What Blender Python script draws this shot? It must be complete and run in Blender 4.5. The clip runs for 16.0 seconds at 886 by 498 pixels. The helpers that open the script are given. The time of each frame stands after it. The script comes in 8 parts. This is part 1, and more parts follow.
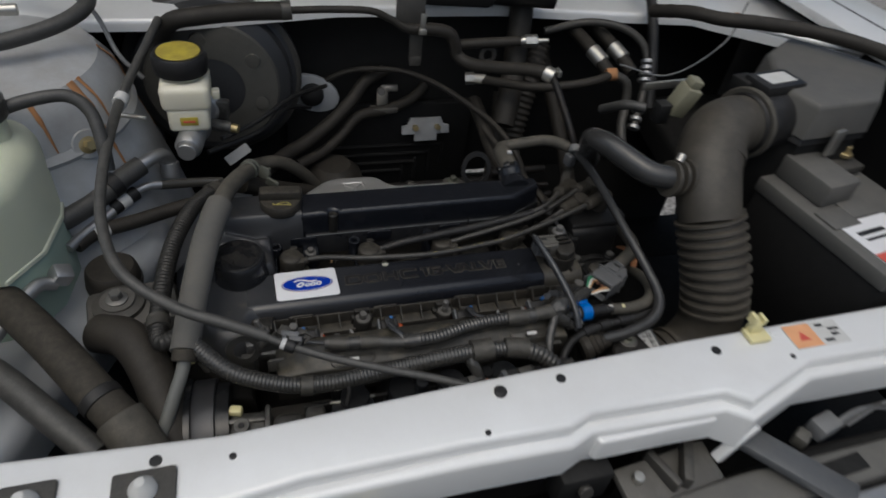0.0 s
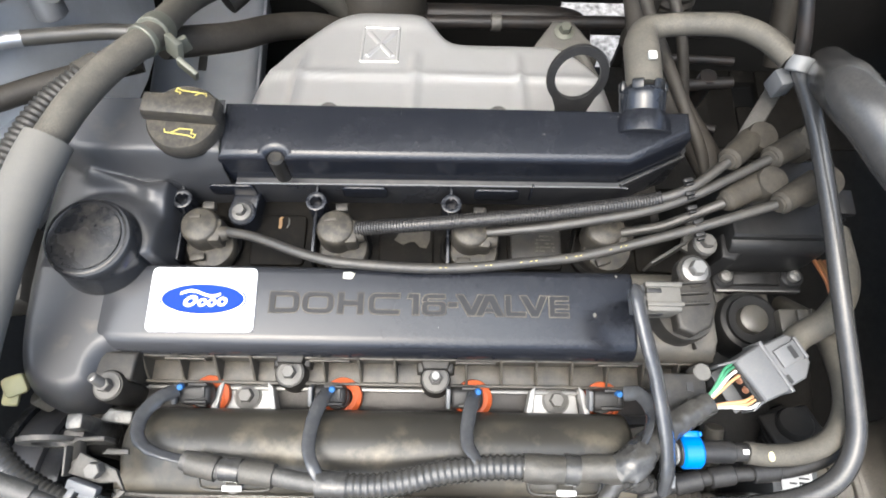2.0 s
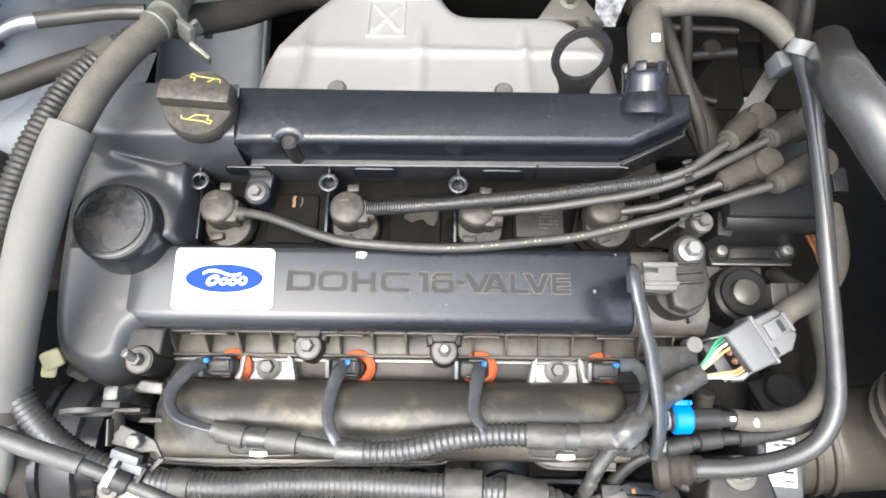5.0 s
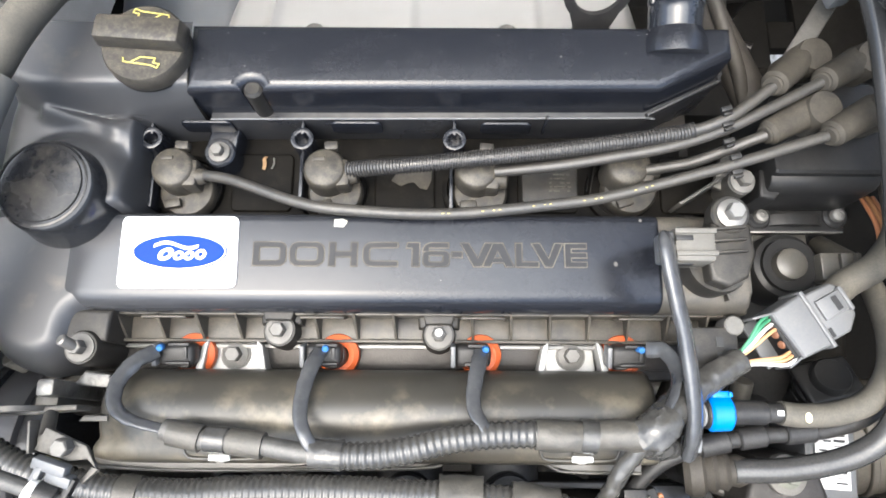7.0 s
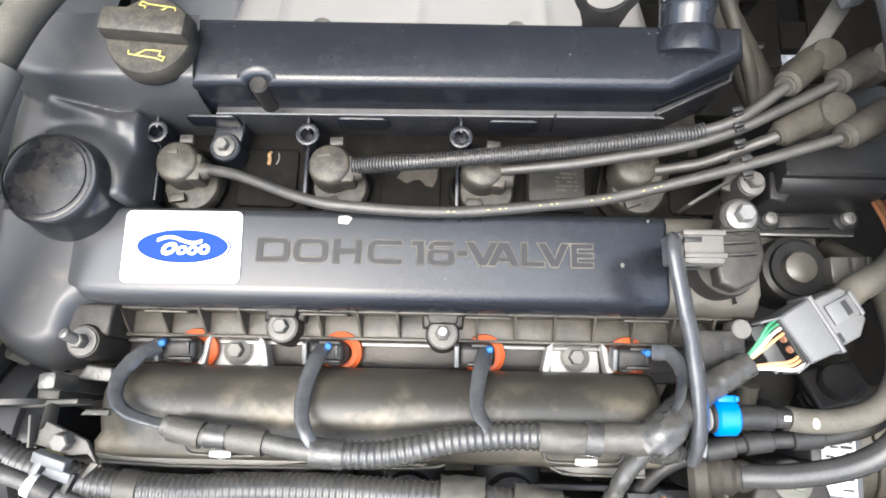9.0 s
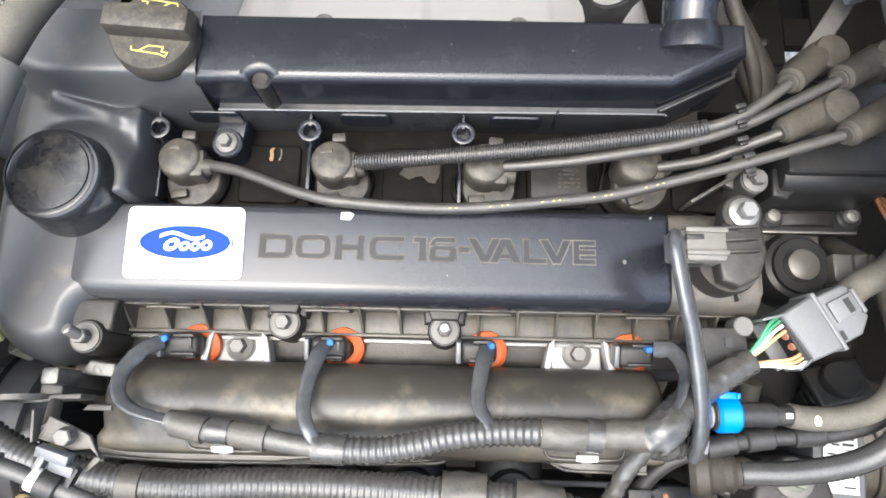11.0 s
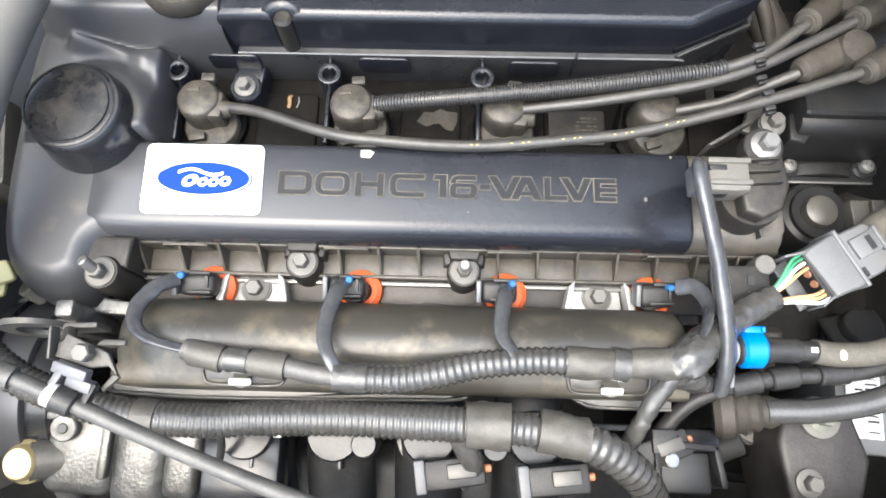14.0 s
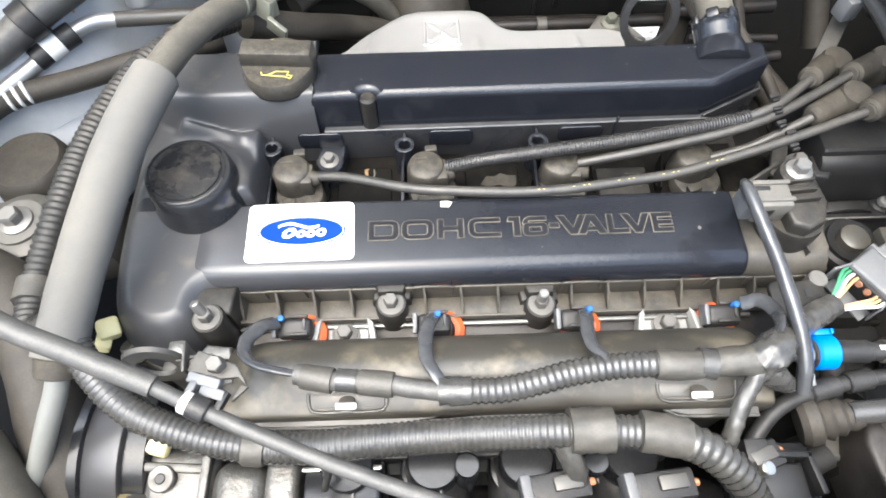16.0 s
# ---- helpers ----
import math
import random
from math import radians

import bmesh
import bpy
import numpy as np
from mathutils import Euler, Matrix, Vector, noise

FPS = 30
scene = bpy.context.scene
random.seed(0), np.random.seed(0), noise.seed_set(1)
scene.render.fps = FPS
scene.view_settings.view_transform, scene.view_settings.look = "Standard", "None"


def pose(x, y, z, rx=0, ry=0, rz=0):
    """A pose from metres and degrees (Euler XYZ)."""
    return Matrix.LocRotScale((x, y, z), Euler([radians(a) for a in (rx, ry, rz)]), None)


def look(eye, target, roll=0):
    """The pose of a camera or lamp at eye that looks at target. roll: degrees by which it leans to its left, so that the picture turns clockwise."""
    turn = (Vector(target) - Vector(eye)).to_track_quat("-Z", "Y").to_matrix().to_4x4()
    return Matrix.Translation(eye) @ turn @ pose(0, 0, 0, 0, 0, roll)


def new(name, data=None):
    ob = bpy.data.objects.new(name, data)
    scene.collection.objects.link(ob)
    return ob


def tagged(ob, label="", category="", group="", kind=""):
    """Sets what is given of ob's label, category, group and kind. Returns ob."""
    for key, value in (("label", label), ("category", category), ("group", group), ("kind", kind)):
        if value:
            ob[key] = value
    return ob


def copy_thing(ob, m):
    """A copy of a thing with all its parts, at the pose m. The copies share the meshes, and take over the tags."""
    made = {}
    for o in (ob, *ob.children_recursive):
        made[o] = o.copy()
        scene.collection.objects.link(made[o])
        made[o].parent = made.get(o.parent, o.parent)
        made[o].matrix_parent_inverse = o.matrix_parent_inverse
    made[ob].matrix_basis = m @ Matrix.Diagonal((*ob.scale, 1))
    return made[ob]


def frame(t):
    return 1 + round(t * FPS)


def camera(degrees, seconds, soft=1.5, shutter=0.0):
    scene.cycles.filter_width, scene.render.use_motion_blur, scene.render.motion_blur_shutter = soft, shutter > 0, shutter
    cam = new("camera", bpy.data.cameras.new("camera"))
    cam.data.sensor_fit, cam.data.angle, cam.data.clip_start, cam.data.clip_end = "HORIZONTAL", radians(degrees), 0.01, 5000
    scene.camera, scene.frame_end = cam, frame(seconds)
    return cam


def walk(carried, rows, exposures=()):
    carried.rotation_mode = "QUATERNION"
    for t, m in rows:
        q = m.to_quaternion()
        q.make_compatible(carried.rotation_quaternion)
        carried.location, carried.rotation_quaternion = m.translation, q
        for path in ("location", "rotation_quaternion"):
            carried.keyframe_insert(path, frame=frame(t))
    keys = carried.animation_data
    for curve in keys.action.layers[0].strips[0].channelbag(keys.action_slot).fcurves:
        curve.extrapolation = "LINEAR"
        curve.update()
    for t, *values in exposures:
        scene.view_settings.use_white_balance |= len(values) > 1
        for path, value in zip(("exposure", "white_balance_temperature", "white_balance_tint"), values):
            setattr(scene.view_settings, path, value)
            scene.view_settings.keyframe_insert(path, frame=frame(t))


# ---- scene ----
cam = camera(71.50, 16.0, soft=1.7, shutter=0.2)
PATH = [
    (0.0, (-0.1664, -0.5804, 1.3923), (0.3655, 0.8018, 0.0478), 8.68),
    (0.5, (-0.0209, -0.3738, 1.3506), (0.0765, 0.9231, -0.1683), 4.91),
    (1.0, (0.0386, -0.2661, 1.2881), (-0.0507, 0.7272, -0.4461), 0.18),
    (1.5, (0.0264, -0.2209, 1.2406), (-0.0320, 0.5475, -0.6053), -0.94),
    (2.0, (0.0284, -0.1691, 1.2629), (0.0522, 0.5141, -0.6173), 2.97),
    (2.5, (0.0204, -0.1508, 1.2873), (0.0673, 0.4986, -0.6037), 3.68),
    (3.0, (0.0240, -0.1569, 1.2935), (0.0447, 0.4030, -0.6257), 2.32),
    (5.5, (0.0243, -0.1531, 1.2874), (0.0402, 0.3605, -0.6453), 2.50),
    (6.0, (0.0253, -0.1524, 1.2774), (0.0396, 0.3491, -0.6579), 2.19),
    (6.5, (0.0307, -0.1478, 1.2462), (0.0371, 0.3391, -0.6936), 1.29),
    (7.0, (0.0320, -0.1436, 1.2221), (0.0335, 0.3122, -0.7248), 0.52),
    (7.5, (0.0320, -0.1426, 1.2210), (0.0255, 0.3117, -0.7267), -0.40),
    (8.0, (0.0310, -0.1426, 1.2190), (0.0176, 0.3131, -0.7278), -0.91),
    (8.5, (0.0311, -0.1416, 1.2200), (0.0174, 0.3101, -0.7287), -0.42),
    (9.0, (0.0321, -0.1417, 1.2190), (0.0170, 0.3030, -0.7305), -0.75),
    (11.5, (0.0320, -0.1427, 1.2190), (0.0104, 0.2933, -0.7332), -1.47),
    (12.0, (0.0310, -0.1436, 1.2191), (0.0104, 0.2933, -0.7322), -1.35),
    (12.5, (0.0320, -0.1437, 1.2181), (0.0123, 0.2922, -0.7331), -1.33),
    (13.0, (0.0319, -0.1447, 1.2191), (0.0114, 0.2943, -0.7322), -1.34),
    (13.5, (0.0294, -0.1535, 1.2204), (0.0114, 0.3105, -0.7247), -0.77),
    (14.0, (0.0170, -0.1944, 1.2037), (0.0141, 0.3223, -0.7281), 1.16),
    (14.5, (0.0061, -0.2258, 1.2067), (0.0070, 0.5624, -0.6318), 0.21),
    (15.0, (-0.0042, -0.2481, 1.2114), (-0.0137, 0.6893, -0.5559), -0.34),
    (15.5, (-0.0083, -0.2659, 1.2090), (-0.0016, 0.6909, -0.5470), 0.43),
    (16.0, (-0.0380, -0.2762, 1.2084), (-0.0241, 0.6996, -0.5372), -1.05),
]
EXPOSURES = [(0.0, -0.86, 6230, 6), (0.5, 0.03, 6230, 6), (1.0, 1.23, 6230, 6), (1.5, 1.58, 6230, 6), (2.0, 1.77, 6230, 6), (3.0, 1.98, 6230, 6), (6.5, 2.02, 6230, 6), (9.0, 2.05, 6230, 6), (13.0, 2.04, 6230, 6), (14.5, 2.12, 6230, 6), (16.0, 2.17, 6230, 6)]
walk(cam, [(t, look(eye, target, roll)) for t, eye, target, roll in PATH], EXPOSURES)

# ---- daylight: a bright hazy sky with a wide soft sun in front of the car ----
SUN_ELEVATION, SUN_AZIMUTH = 72.0, 222.0
world = bpy.data.worlds.new("sky")
scene.world = world
world.use_nodes = True
wt = world.node_tree
sky = wt.nodes.new("ShaderNodeTexSky")
sky.sky_type = "NISHITA"
sky.sun_disc = False
sky.sun_elevation, sky.sun_rotation = radians(SUN_ELEVATION), radians(SUN_AZIMUTH)
sky.air_density, sky.dust_density, sky.ozone_density = 1.0, 6.0, 1.0
wt.nodes["Background"].inputs["Strength"].default_value = 0.15
wt.links.new(sky.outputs["Color"], wt.nodes["Background"].inputs["Color"])
sun = new("sun", bpy.data.lights.new("sun", "SUN"))
sun.data.energy, sun.data.angle, sun.data.color = 1.72, radians(86), (1.0, 0.99, 0.975)
az, el = radians(SUN_AZIMUTH), radians(SUN_ELEVATION)
sun_from = Vector((math.sin(az) * math.cos(el), math.cos(az) * math.cos(el), math.sin(el)))
sun.matrix_world = look(sun_from * 10, (0, 0, 0))


# ---- materials ----
def material(name, colour, rough=0.5, metal=0.0, second=None, patch=30.0, mix=0.5, dust=0.0, dust_colour=(0.165, 0.157, 0.141),
             grain=700.0, bump=0.15, rough_var=0.12, coat=0.0, clear=0.0, under=0.0, spec=0.5, spread=(0.30, 0.74), soft=False, tint=None):
    """A surface with two scales of variation: large patches towards a second colour, settled dust, and a fine grain."""
    m = bpy.data.materials.new(name)
    m.use_nodes = True
    nt = m.node_tree
    p = nt.nodes["Principled BSDF"]
    node, link = nt.nodes.new, nt.links.new
    where = node("ShaderNodeTexCoord").outputs["Object"]

    def noisy(scale, detail=4.0, roughness=0.55):
        n = node("ShaderNodeTexNoise")
        n.inputs["Scale"].default_value, n.inputs["Detail"].default_value, n.inputs["Roughness"].default_value = scale, detail, roughness
        link(where, n.inputs["Vector"])
        return n.outputs["Fac"]

    def ramp(source, low, high):
        r = node("ShaderNodeMapRange")
        r.inputs["From Min"].default_value, r.inputs["From Max"].default_value = low, high
        link(source, r.inputs["Value"])
        return r.outputs["Result"]

    def blend(factor, a, b):
        x = node("ShaderNodeMix")
        x.data_type = "RGBA"
        for value, socket in ((a, x.inputs["A"]), (b, x.inputs["B"])):
            if isinstance(value, tuple):
                socket.default_value = (*value, 1)
            else:
                link(value, socket)
        if isinstance(factor, float):
            x.inputs["Factor"].default_value = factor
        else:
            link(factor, x.inputs["Factor"])
        return x.outputs["Result"]

    def times(a, b):
        x = node("ShaderNodeMath")
        x.operation = "MULTIPLY"
        for i, value in enumerate((a, b)):
            if isinstance(value, float):
                x.inputs[i].default_value = value
            else:
                link(value, x.inputs[i])
        return x.outputs["Value"]

    large, fine = noisy(patch), noisy(grain, 6.0)
    second = second or tuple(c * 0.7 for c in colour)
    colour_now = blend(times(ramp(large, 0.28, 0.74), mix), colour, second)
    if tint:
        # sky sheen put into the colour: paler at one end, broken up where it thins out
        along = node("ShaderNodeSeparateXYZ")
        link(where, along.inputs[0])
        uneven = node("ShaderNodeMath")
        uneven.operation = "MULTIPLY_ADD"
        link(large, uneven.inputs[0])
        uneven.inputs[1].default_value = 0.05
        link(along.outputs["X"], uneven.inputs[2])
        colour_now = blend(ramp(uneven.outputs["Value"], tint[1], tint[0]), colour_now, tint[2])
    if dust:
        normal = node("ShaderNodeSeparateXYZ")
        link(node("ShaderNodeNewGeometry").outputs["Normal"], normal.inputs[0])
        settled = times(ramp(normal.outputs["Z"], *((0.55, 0.97) if soft else (-0.3, 0.9))), ramp(noisy(patch * 2.2, 6.0 if soft else 9.0, 0.6 if soft else 0.72), *spread))
        speck = ramp(fine, 0.2, 0.58)
        colour_now = blend(times(settled if soft else times(settled, speck), dust), colour_now, dust_colour)
    link(colour_now, p.inputs["Base Color"])
    r = node("ShaderNodeMapRange")
    r.inputs["To Min"].default_value, r.inputs["To Max"].default_value = max(rough - rough_var, 0.03), min(rough + rough_var, 1.0)
    link(large, r.inputs["Value"])
    link(r.outputs["Result"], p.inputs["Roughness"])
    p.inputs["Metallic"].default_value = metal
    p.inputs["Coat Weight"].default_value = coat
    p.inputs["Specular IOR Level"].default_value = spec
    p.inputs["Transmission Weight"].default_value = clear
    if under:
        p.inputs["Subsurface Weight"].default_value = under
        p.inputs["Subsurface Radius"].default_value = (0.01, 0.01, 0.008)
        p.inputs["Subsurface Scale"].default_value = 1.0
    b = node("ShaderNodeBump")
    b.inputs["Strength"].default_value, b.inputs["Distance"].default_value = bump, 0.0006
    link(fine, b.inputs["Height"])
    link(b.outputs["Normal"], p.inputs["Normal"])
    return m


COVER = material("black moulded nylon", (0.0085, 0.0098, 0.0135), 0.23, second=(0.0115, 0.0125, 0.016), dust=0.05, patch=22, grain=1500, bump=0.06, rough_var=0.06)
# paler belt end stands in for sky reflected in the front bank
COVER_FRONT = material("black moulded nylon with a sky sheen in its colour", (0.0085, 0.0098, 0.0135), 0.23, second=(0.0115, 0.0125, 0.016), dust=0.05, patch=22, grain=1500, bump=0.06, rough_var=0.06, tint=(-0.160, 0.03, (0.036, 0.0372, 0.0405)))
COVER_DUSTY = material("dusty black nylon", (0.0110, 0.0110, 0.0112), 0.42, second=(0.026, 0.0235, 0.0195), dust=0.34, dust_colour=(0.125, 0.110, 0.084), patch=34, grain=1200, bump=0.15, spread=(0.38, 0.72), spec=0.28)
SHROUD = material("dust coated nylon shroud", (0.026, 0.0248, 0.0215), 0.4, second=(0.046, 0.0415, 0.0325), mix=1.0, dust=0.60, dust_colour=(0.165, 0.142, 0.100), patch=19, grain=1100, bump=0.12, spread=(0.47, 0.66), soft=True)
BLACK = material("black plastic", (0.0125, 0.0125, 0.0132), 0.42, dust=0.22, patch=35, grain=1000, spec=0.3)
DARK = material("dark grimy plastic", (0.010, 0.010, 0.010), 0.7, dust=0.12, patch=25, grain=600, spec=0.25)
GLOSSY = material("glossy black plastic", (0.012, 0.013, 0.015), 0.2, dust=0.1, patch=40, grain=900, bump=0.06, rough_var=0.05, spec=0.4)
RUBBER = material("dusty black rubber", (0.034, 0.034, 0.033), 0.48, second=(0.06, 0.058, 0.052), dust=0.5, patch=35, grain=900, bump=0.2)
RUBBER_BROWN = material("brown dusted rubber hose", (0.050, 0.047, 0.040), 0.65, second=(0.078, 0.072, 0.060), dust=0.55, dust_colour=(0.19, 0.17, 0.135), patch=30, grain=900, bump=0.2, spec=0.35)
RUBBER_GREY = material("grey-brown worn rubber boot", (0.033, 0.030, 0.0250), 0.68, second=(0.046, 0.041, 0.033), dust=0.45, dust_colour=(0.115, 0.10, 0.077), patch=45, grain=900, bump=0.2, spread=(0.38, 0.68), spec=0.2)
FOAM = material("grey foam sleeve", (0.092, 0.090, 0.084), 0.8, second=(0.130, 0.123, 0.109), dust=0.45, dust_colour=(0.18, 0.163, 0.13), patch=18, grain=1400, bump=0.35)
LOOM = material("corrugated loom", (0.026, 0.026, 0.0255), 0.17, second=(0.050, 0.047, 0.040), dust=0.28, patch=45, grain=900, rough_var=0.06, spec=0.6)
TAPE = material("vinyl tape", (0.030, 0.030, 0.0295), 0.17, second=(0.052, 0.049, 0.042), dust=0.28, patch=50, grain=260, bump=0.6)
LEAD = material("ignition lead jacket", (0.021, 0.0208, 0.0208), 0.42, second=(0.040, 0.037, 0.031), dust=0.36, patch=50, grain=900, dust_colour=(0.14, 0.125, 0.098))
GREY_TUBE = material("dark grey plastic sleeve", (0.07, 0.075, 0.082), 0.38, second=(0.1, 0.1, 0.1), dust=0.3, patch=50)
GREY = material("grey plastic connector", (0.15, 0.155, 0.16), 0.5, second=(0.19, 0.19, 0.185), dust=0.3, patch=50)
GREY_DUST = material("dusty grey plastic", (0.075, 0.072, 0.063), 0.55, second=(0.11, 0.103, 0.088), dust=0.4, patch=60)
ALU = material("stamped aluminium sheet", (0.62, 0.617, 0.605), 0.33, 0.66, second=(0.53, 0.52, 0.50), patch=14, grain=700, bump=0.15)
CAST = material("cast aluminium", (0.17, 0.168, 0.16), 0.38, 0.6, second=(0.05, 0.047, 0.042), mix=1.0, dust=0.35, patch=80, grain=500, bump=0.9)
CAST_DARK = material("dirty cast aluminium", (0.11, 0.105, 0.095), 0.6, 0.3, second=(0.06, 0.056, 0.05), dust=0.45, patch=40, grain=700, bump=0.5)
STEEL = material("zinc plated steel", (0.55, 0.54, 0.5), 0.38, 0.9, second=(0.4, 0.38, 0.34), patch=90, grain=1200)
STEEL_DARK = material("dark phosphated steel", (0.050, 0.0485, 0.045), 0.48, 0.3, second=(0.085, 0.077, 0.065), dust=0.4, patch=60, spec=0.4)
BOLT = material("dusty bolt steel", (0.098, 0.094, 0.086), 0.55, 0.15, second=(0.062, 0.058, 0.051), dust=0.35, patch=90)
GOLD = material("yellow passivated steel", (0.52, 0.42, 0.22), 0.4, 0.8, second=(0.4, 0.33, 0.2), patch=60)
PIPE = material("bare aluminium pipe", (0.46, 0.465, 0.47), 0.42, 0.8, second=(0.34, 0.335, 0.32), patch=40)
PAINT = material("pale silver blue paint", (0.81, 0.815, 0.805), 0.32, 0.1, second=(0.74, 0.745, 0.74), patch=6, dust=0.2, dust_colour=(0.42, 0.38, 0.32), grain=900, bump=0.05, coat=0.5)
PAINT_DIRTY = material("dirty body paint", (0.31, 0.335, 0.37), 0.42, 0.05, second=(0.20, 0.215, 0.235), patch=9, mix=0.8, dust=0.45, dust_colour=(0.33, 0.30, 0.25), grain=600, bump=0.1)
FIREWALL = material("black sound deadening mat", (0.017, 0.0168, 0.0162), 0.9, second=(0.025, 0.0243, 0.0232), dust=0.1, patch=12, grain=300, bump=0.3, spec=0.08)
CREAM = material("cream reservoir plastic", (0.78, 0.75, 0.62), 0.35, second=(0.7, 0.65, 0.5), patch=20, under=0.3)
TANK = material("pale green tank plastic", (0.72, 0.74, 0.57), 0.4, second=(0.62, 0.66, 0.50), patch=8, under=0.3, dust=0.2)
TANK_LOW = material("tank plastic over coolant", (0.36, 0.46, 0.38), 0.4, second=(0.3, 0.4, 0.33), patch=8, under=0.2, dust=0.2)
WHITE = material("white vinyl", (0.74, 0.74, 0.75), 0.4, second=(0.69, 0.69, 0.70), patch=40, bump=0.03, grain=300)
LABEL = material("white paper label", (0.60, 0.60, 0.58), 0.55, second=(0.48, 0.47, 0.44), patch=50, bump=0.05)
INK = material("black ink", (0.010, 0.010, 0.010), 0.5, bump=0.02)
BLUE_INK = material("blue enamel", (0.004, 0.030, 0.30), 0.35, second=(0.005, 0.036, 0.34), patch=60, bump=0.02, spec=0.12)
ORANGE_INK = material("orange print", (0.80, 0.40, 0.20), 0.5, bump=0.03)
RED_INK = material("red print", (0.65, 0.1, 0.07), 0.5, bump=0.03)
YELLOW = material("yellow ink", (0.50, 0.43, 0.10), 0.55, second=(0.36, 0.30, 0.09), patch=200, bump=0.05)
YELLOW_LID = material("yellow printed lid", (0.5, 0.4, 0.05), 0.6, second=(0.3, 0.24, 0.05), patch=70, mix=0.9)
CREAM_CLIP = material("cream nylon clip", (0.72, 0.66, 0.36), 0.45, second=(0.6, 0.53, 0.28), patch=60, under=0.1)
ORANGE = material("orange silicone seal", (0.46, 0.085, 0.018), 0.45, second=(0.32, 0.065, 0.018), patch=80)
BLUE = material("bright blue plastic", (0.0, 0.14, 0.52), 0.35, second=(0.0, 0.12, 0.45), patch=80, bump=0.05, spec=0.35)
BLUE_PIN = material("pale blue plastic", (0.028, 0.115, 0.31), 0.6, spec=0.2)
COPPER = material("copper coloured wire", (0.40, 0.17, 0.08), 0.5)
WIRE_GREEN = material("green wire", (0.04, 0.2, 0.1), 0.5)
WIRE_WHITE = material("white wire", (0.75, 0.74, 0.7), 0.5)
WIRE_ORANGE = material("pale orange wire", (0.50, 0.28, 0.13), 0.5)
RUST = material("rust streaks", (0.42, 0.2, 0.08), 0.8, second=(0.3, 0.16, 0.08), patch=60)
GROUND = material("pale gravel yard", (0.42, 0.40, 0.37), 0.85, second=(0.035, 0.032, 0.028), patch=55, mix=1.0, grain=120, bump=0.6)
GROOVE = material("dust settled round the letters", (0.128, 0.114, 0.089), 0.8, second=(0.045, 0.041, 0.035), patch=45, mix=1.0, spec=0.2)
DUCT = material("brown-black dusty rubber", (0.019, 0.017, 0.0145), 0.6, second=(0.031, 0.0275, 0.0225), dust=0.32, dust_colour=(0.12, 0.105, 0.083), patch=25, grain=800, bump=0.2, spec=0.3)
LID_GREY = material("dusty grey lid", (0.085, 0.084, 0.079), 0.6, second=(0.125, 0.120, 0.108), dust=0.4, dust_colour=(0.19, 0.178, 0.155), patch=20)
ZINC_DULL = material("dull zinc steel", (0.21, 0.206, 0.196), 0.42, 0.6, second=(0.14, 0.134, 0.124), patch=60, dust=0.3)
PLUG_GREY = material("weathered grey plug shell", (0.082, 0.085, 0.090), 0.45, second=(0.105, 0.104, 0.100), dust=0.35, patch=60)
BREATHER = material("smooth black hose", (0.030, 0.0303, 0.0307), 0.25, second=(0.042, 0.041, 0.040), dust=0.2, patch=30, bump=0.05, rough_var=0.05, spec=0.5)
# near-black: the deep shade low in the bay is put into this colour
GEARBOX = material("near-black casting, deep shade in its colour", (0.0065, 0.0062, 0.0058), 0.65, 0.0, second=(0.013, 0.012, 0.0105), dust=0.06, patch=30, grain=700, bump=0.5, spec=0.07)
LEAD_SLEEVE = material("thin ribbed sleeve", (0.019, 0.019, 0.020), 0.22, second=(0.032, 0.030, 0.027), dust=0.3, patch=60)
STALK = material("shiny shrink sleeve", (0.040, 0.0425, 0.047), 0.15, second=(0.062, 0.064, 0.067), dust=0.22, patch=90, grain=170, bump=0.55, rough_var=0.05, spec=0.6)
TAPE_MATTE = material("dusty cloth tape", (0.038, 0.0365, 0.0325), 0.5, second=(0.062, 0.057, 0.048), dust=0.45, patch=40, grain=600, bump=0.4, dust_colour=(0.135, 0.12, 0.094))
# base paler than COVER: the sheen of reflected sky is in the colour
TIMING = material("dusty dark nylon with a pale sheen in its colour", (0.031, 0.0320, 0.0348), 0.42, second=(0.042, 0.0425, 0.0440), dust=0.34, patch=18, grain=1400, bump=0.06, rough_var=0.06, soft=True, spread=(0.55, 0.78), spec=0.6, dust_colour=(0.16, 0.138, 0.098))
STAMP = material("dull stamped aluminium", (0.34, 0.336, 0.325), 0.42, 0.4, second=(0.26, 0.255, 0.24), patch=60, mix=0.8)
LETTER = material("sunken letter face", (0.0062, 0.0068, 0.0090), 0.38, patch=60, bump=0.05, spec=0.34)
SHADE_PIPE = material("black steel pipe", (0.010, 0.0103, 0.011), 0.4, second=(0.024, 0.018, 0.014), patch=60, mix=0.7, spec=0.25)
OLIVE = material("olive passivated steel", (0.12, 0.125, 0.10), 0.5, 0.4, second=(0.09, 0.092, 0.078), patch=60, dust=0.4)
BOOT = material("dusty grey plug boot", (0.023, 0.0222, 0.0205), 0.40, second=(0.048, 0.042, 0.034), dust=0.48, patch=70, grain=900, spread=(0.4, 0.65), dust_colour=(0.135, 0.117, 0.085), spec=0.28)
TRANSLUCENT = material("smoky black plastic", (0.010, 0.012, 0.016), 0.14, second=(0.016, 0.018, 0.022), patch=60, dust=0.08, bump=0.04)
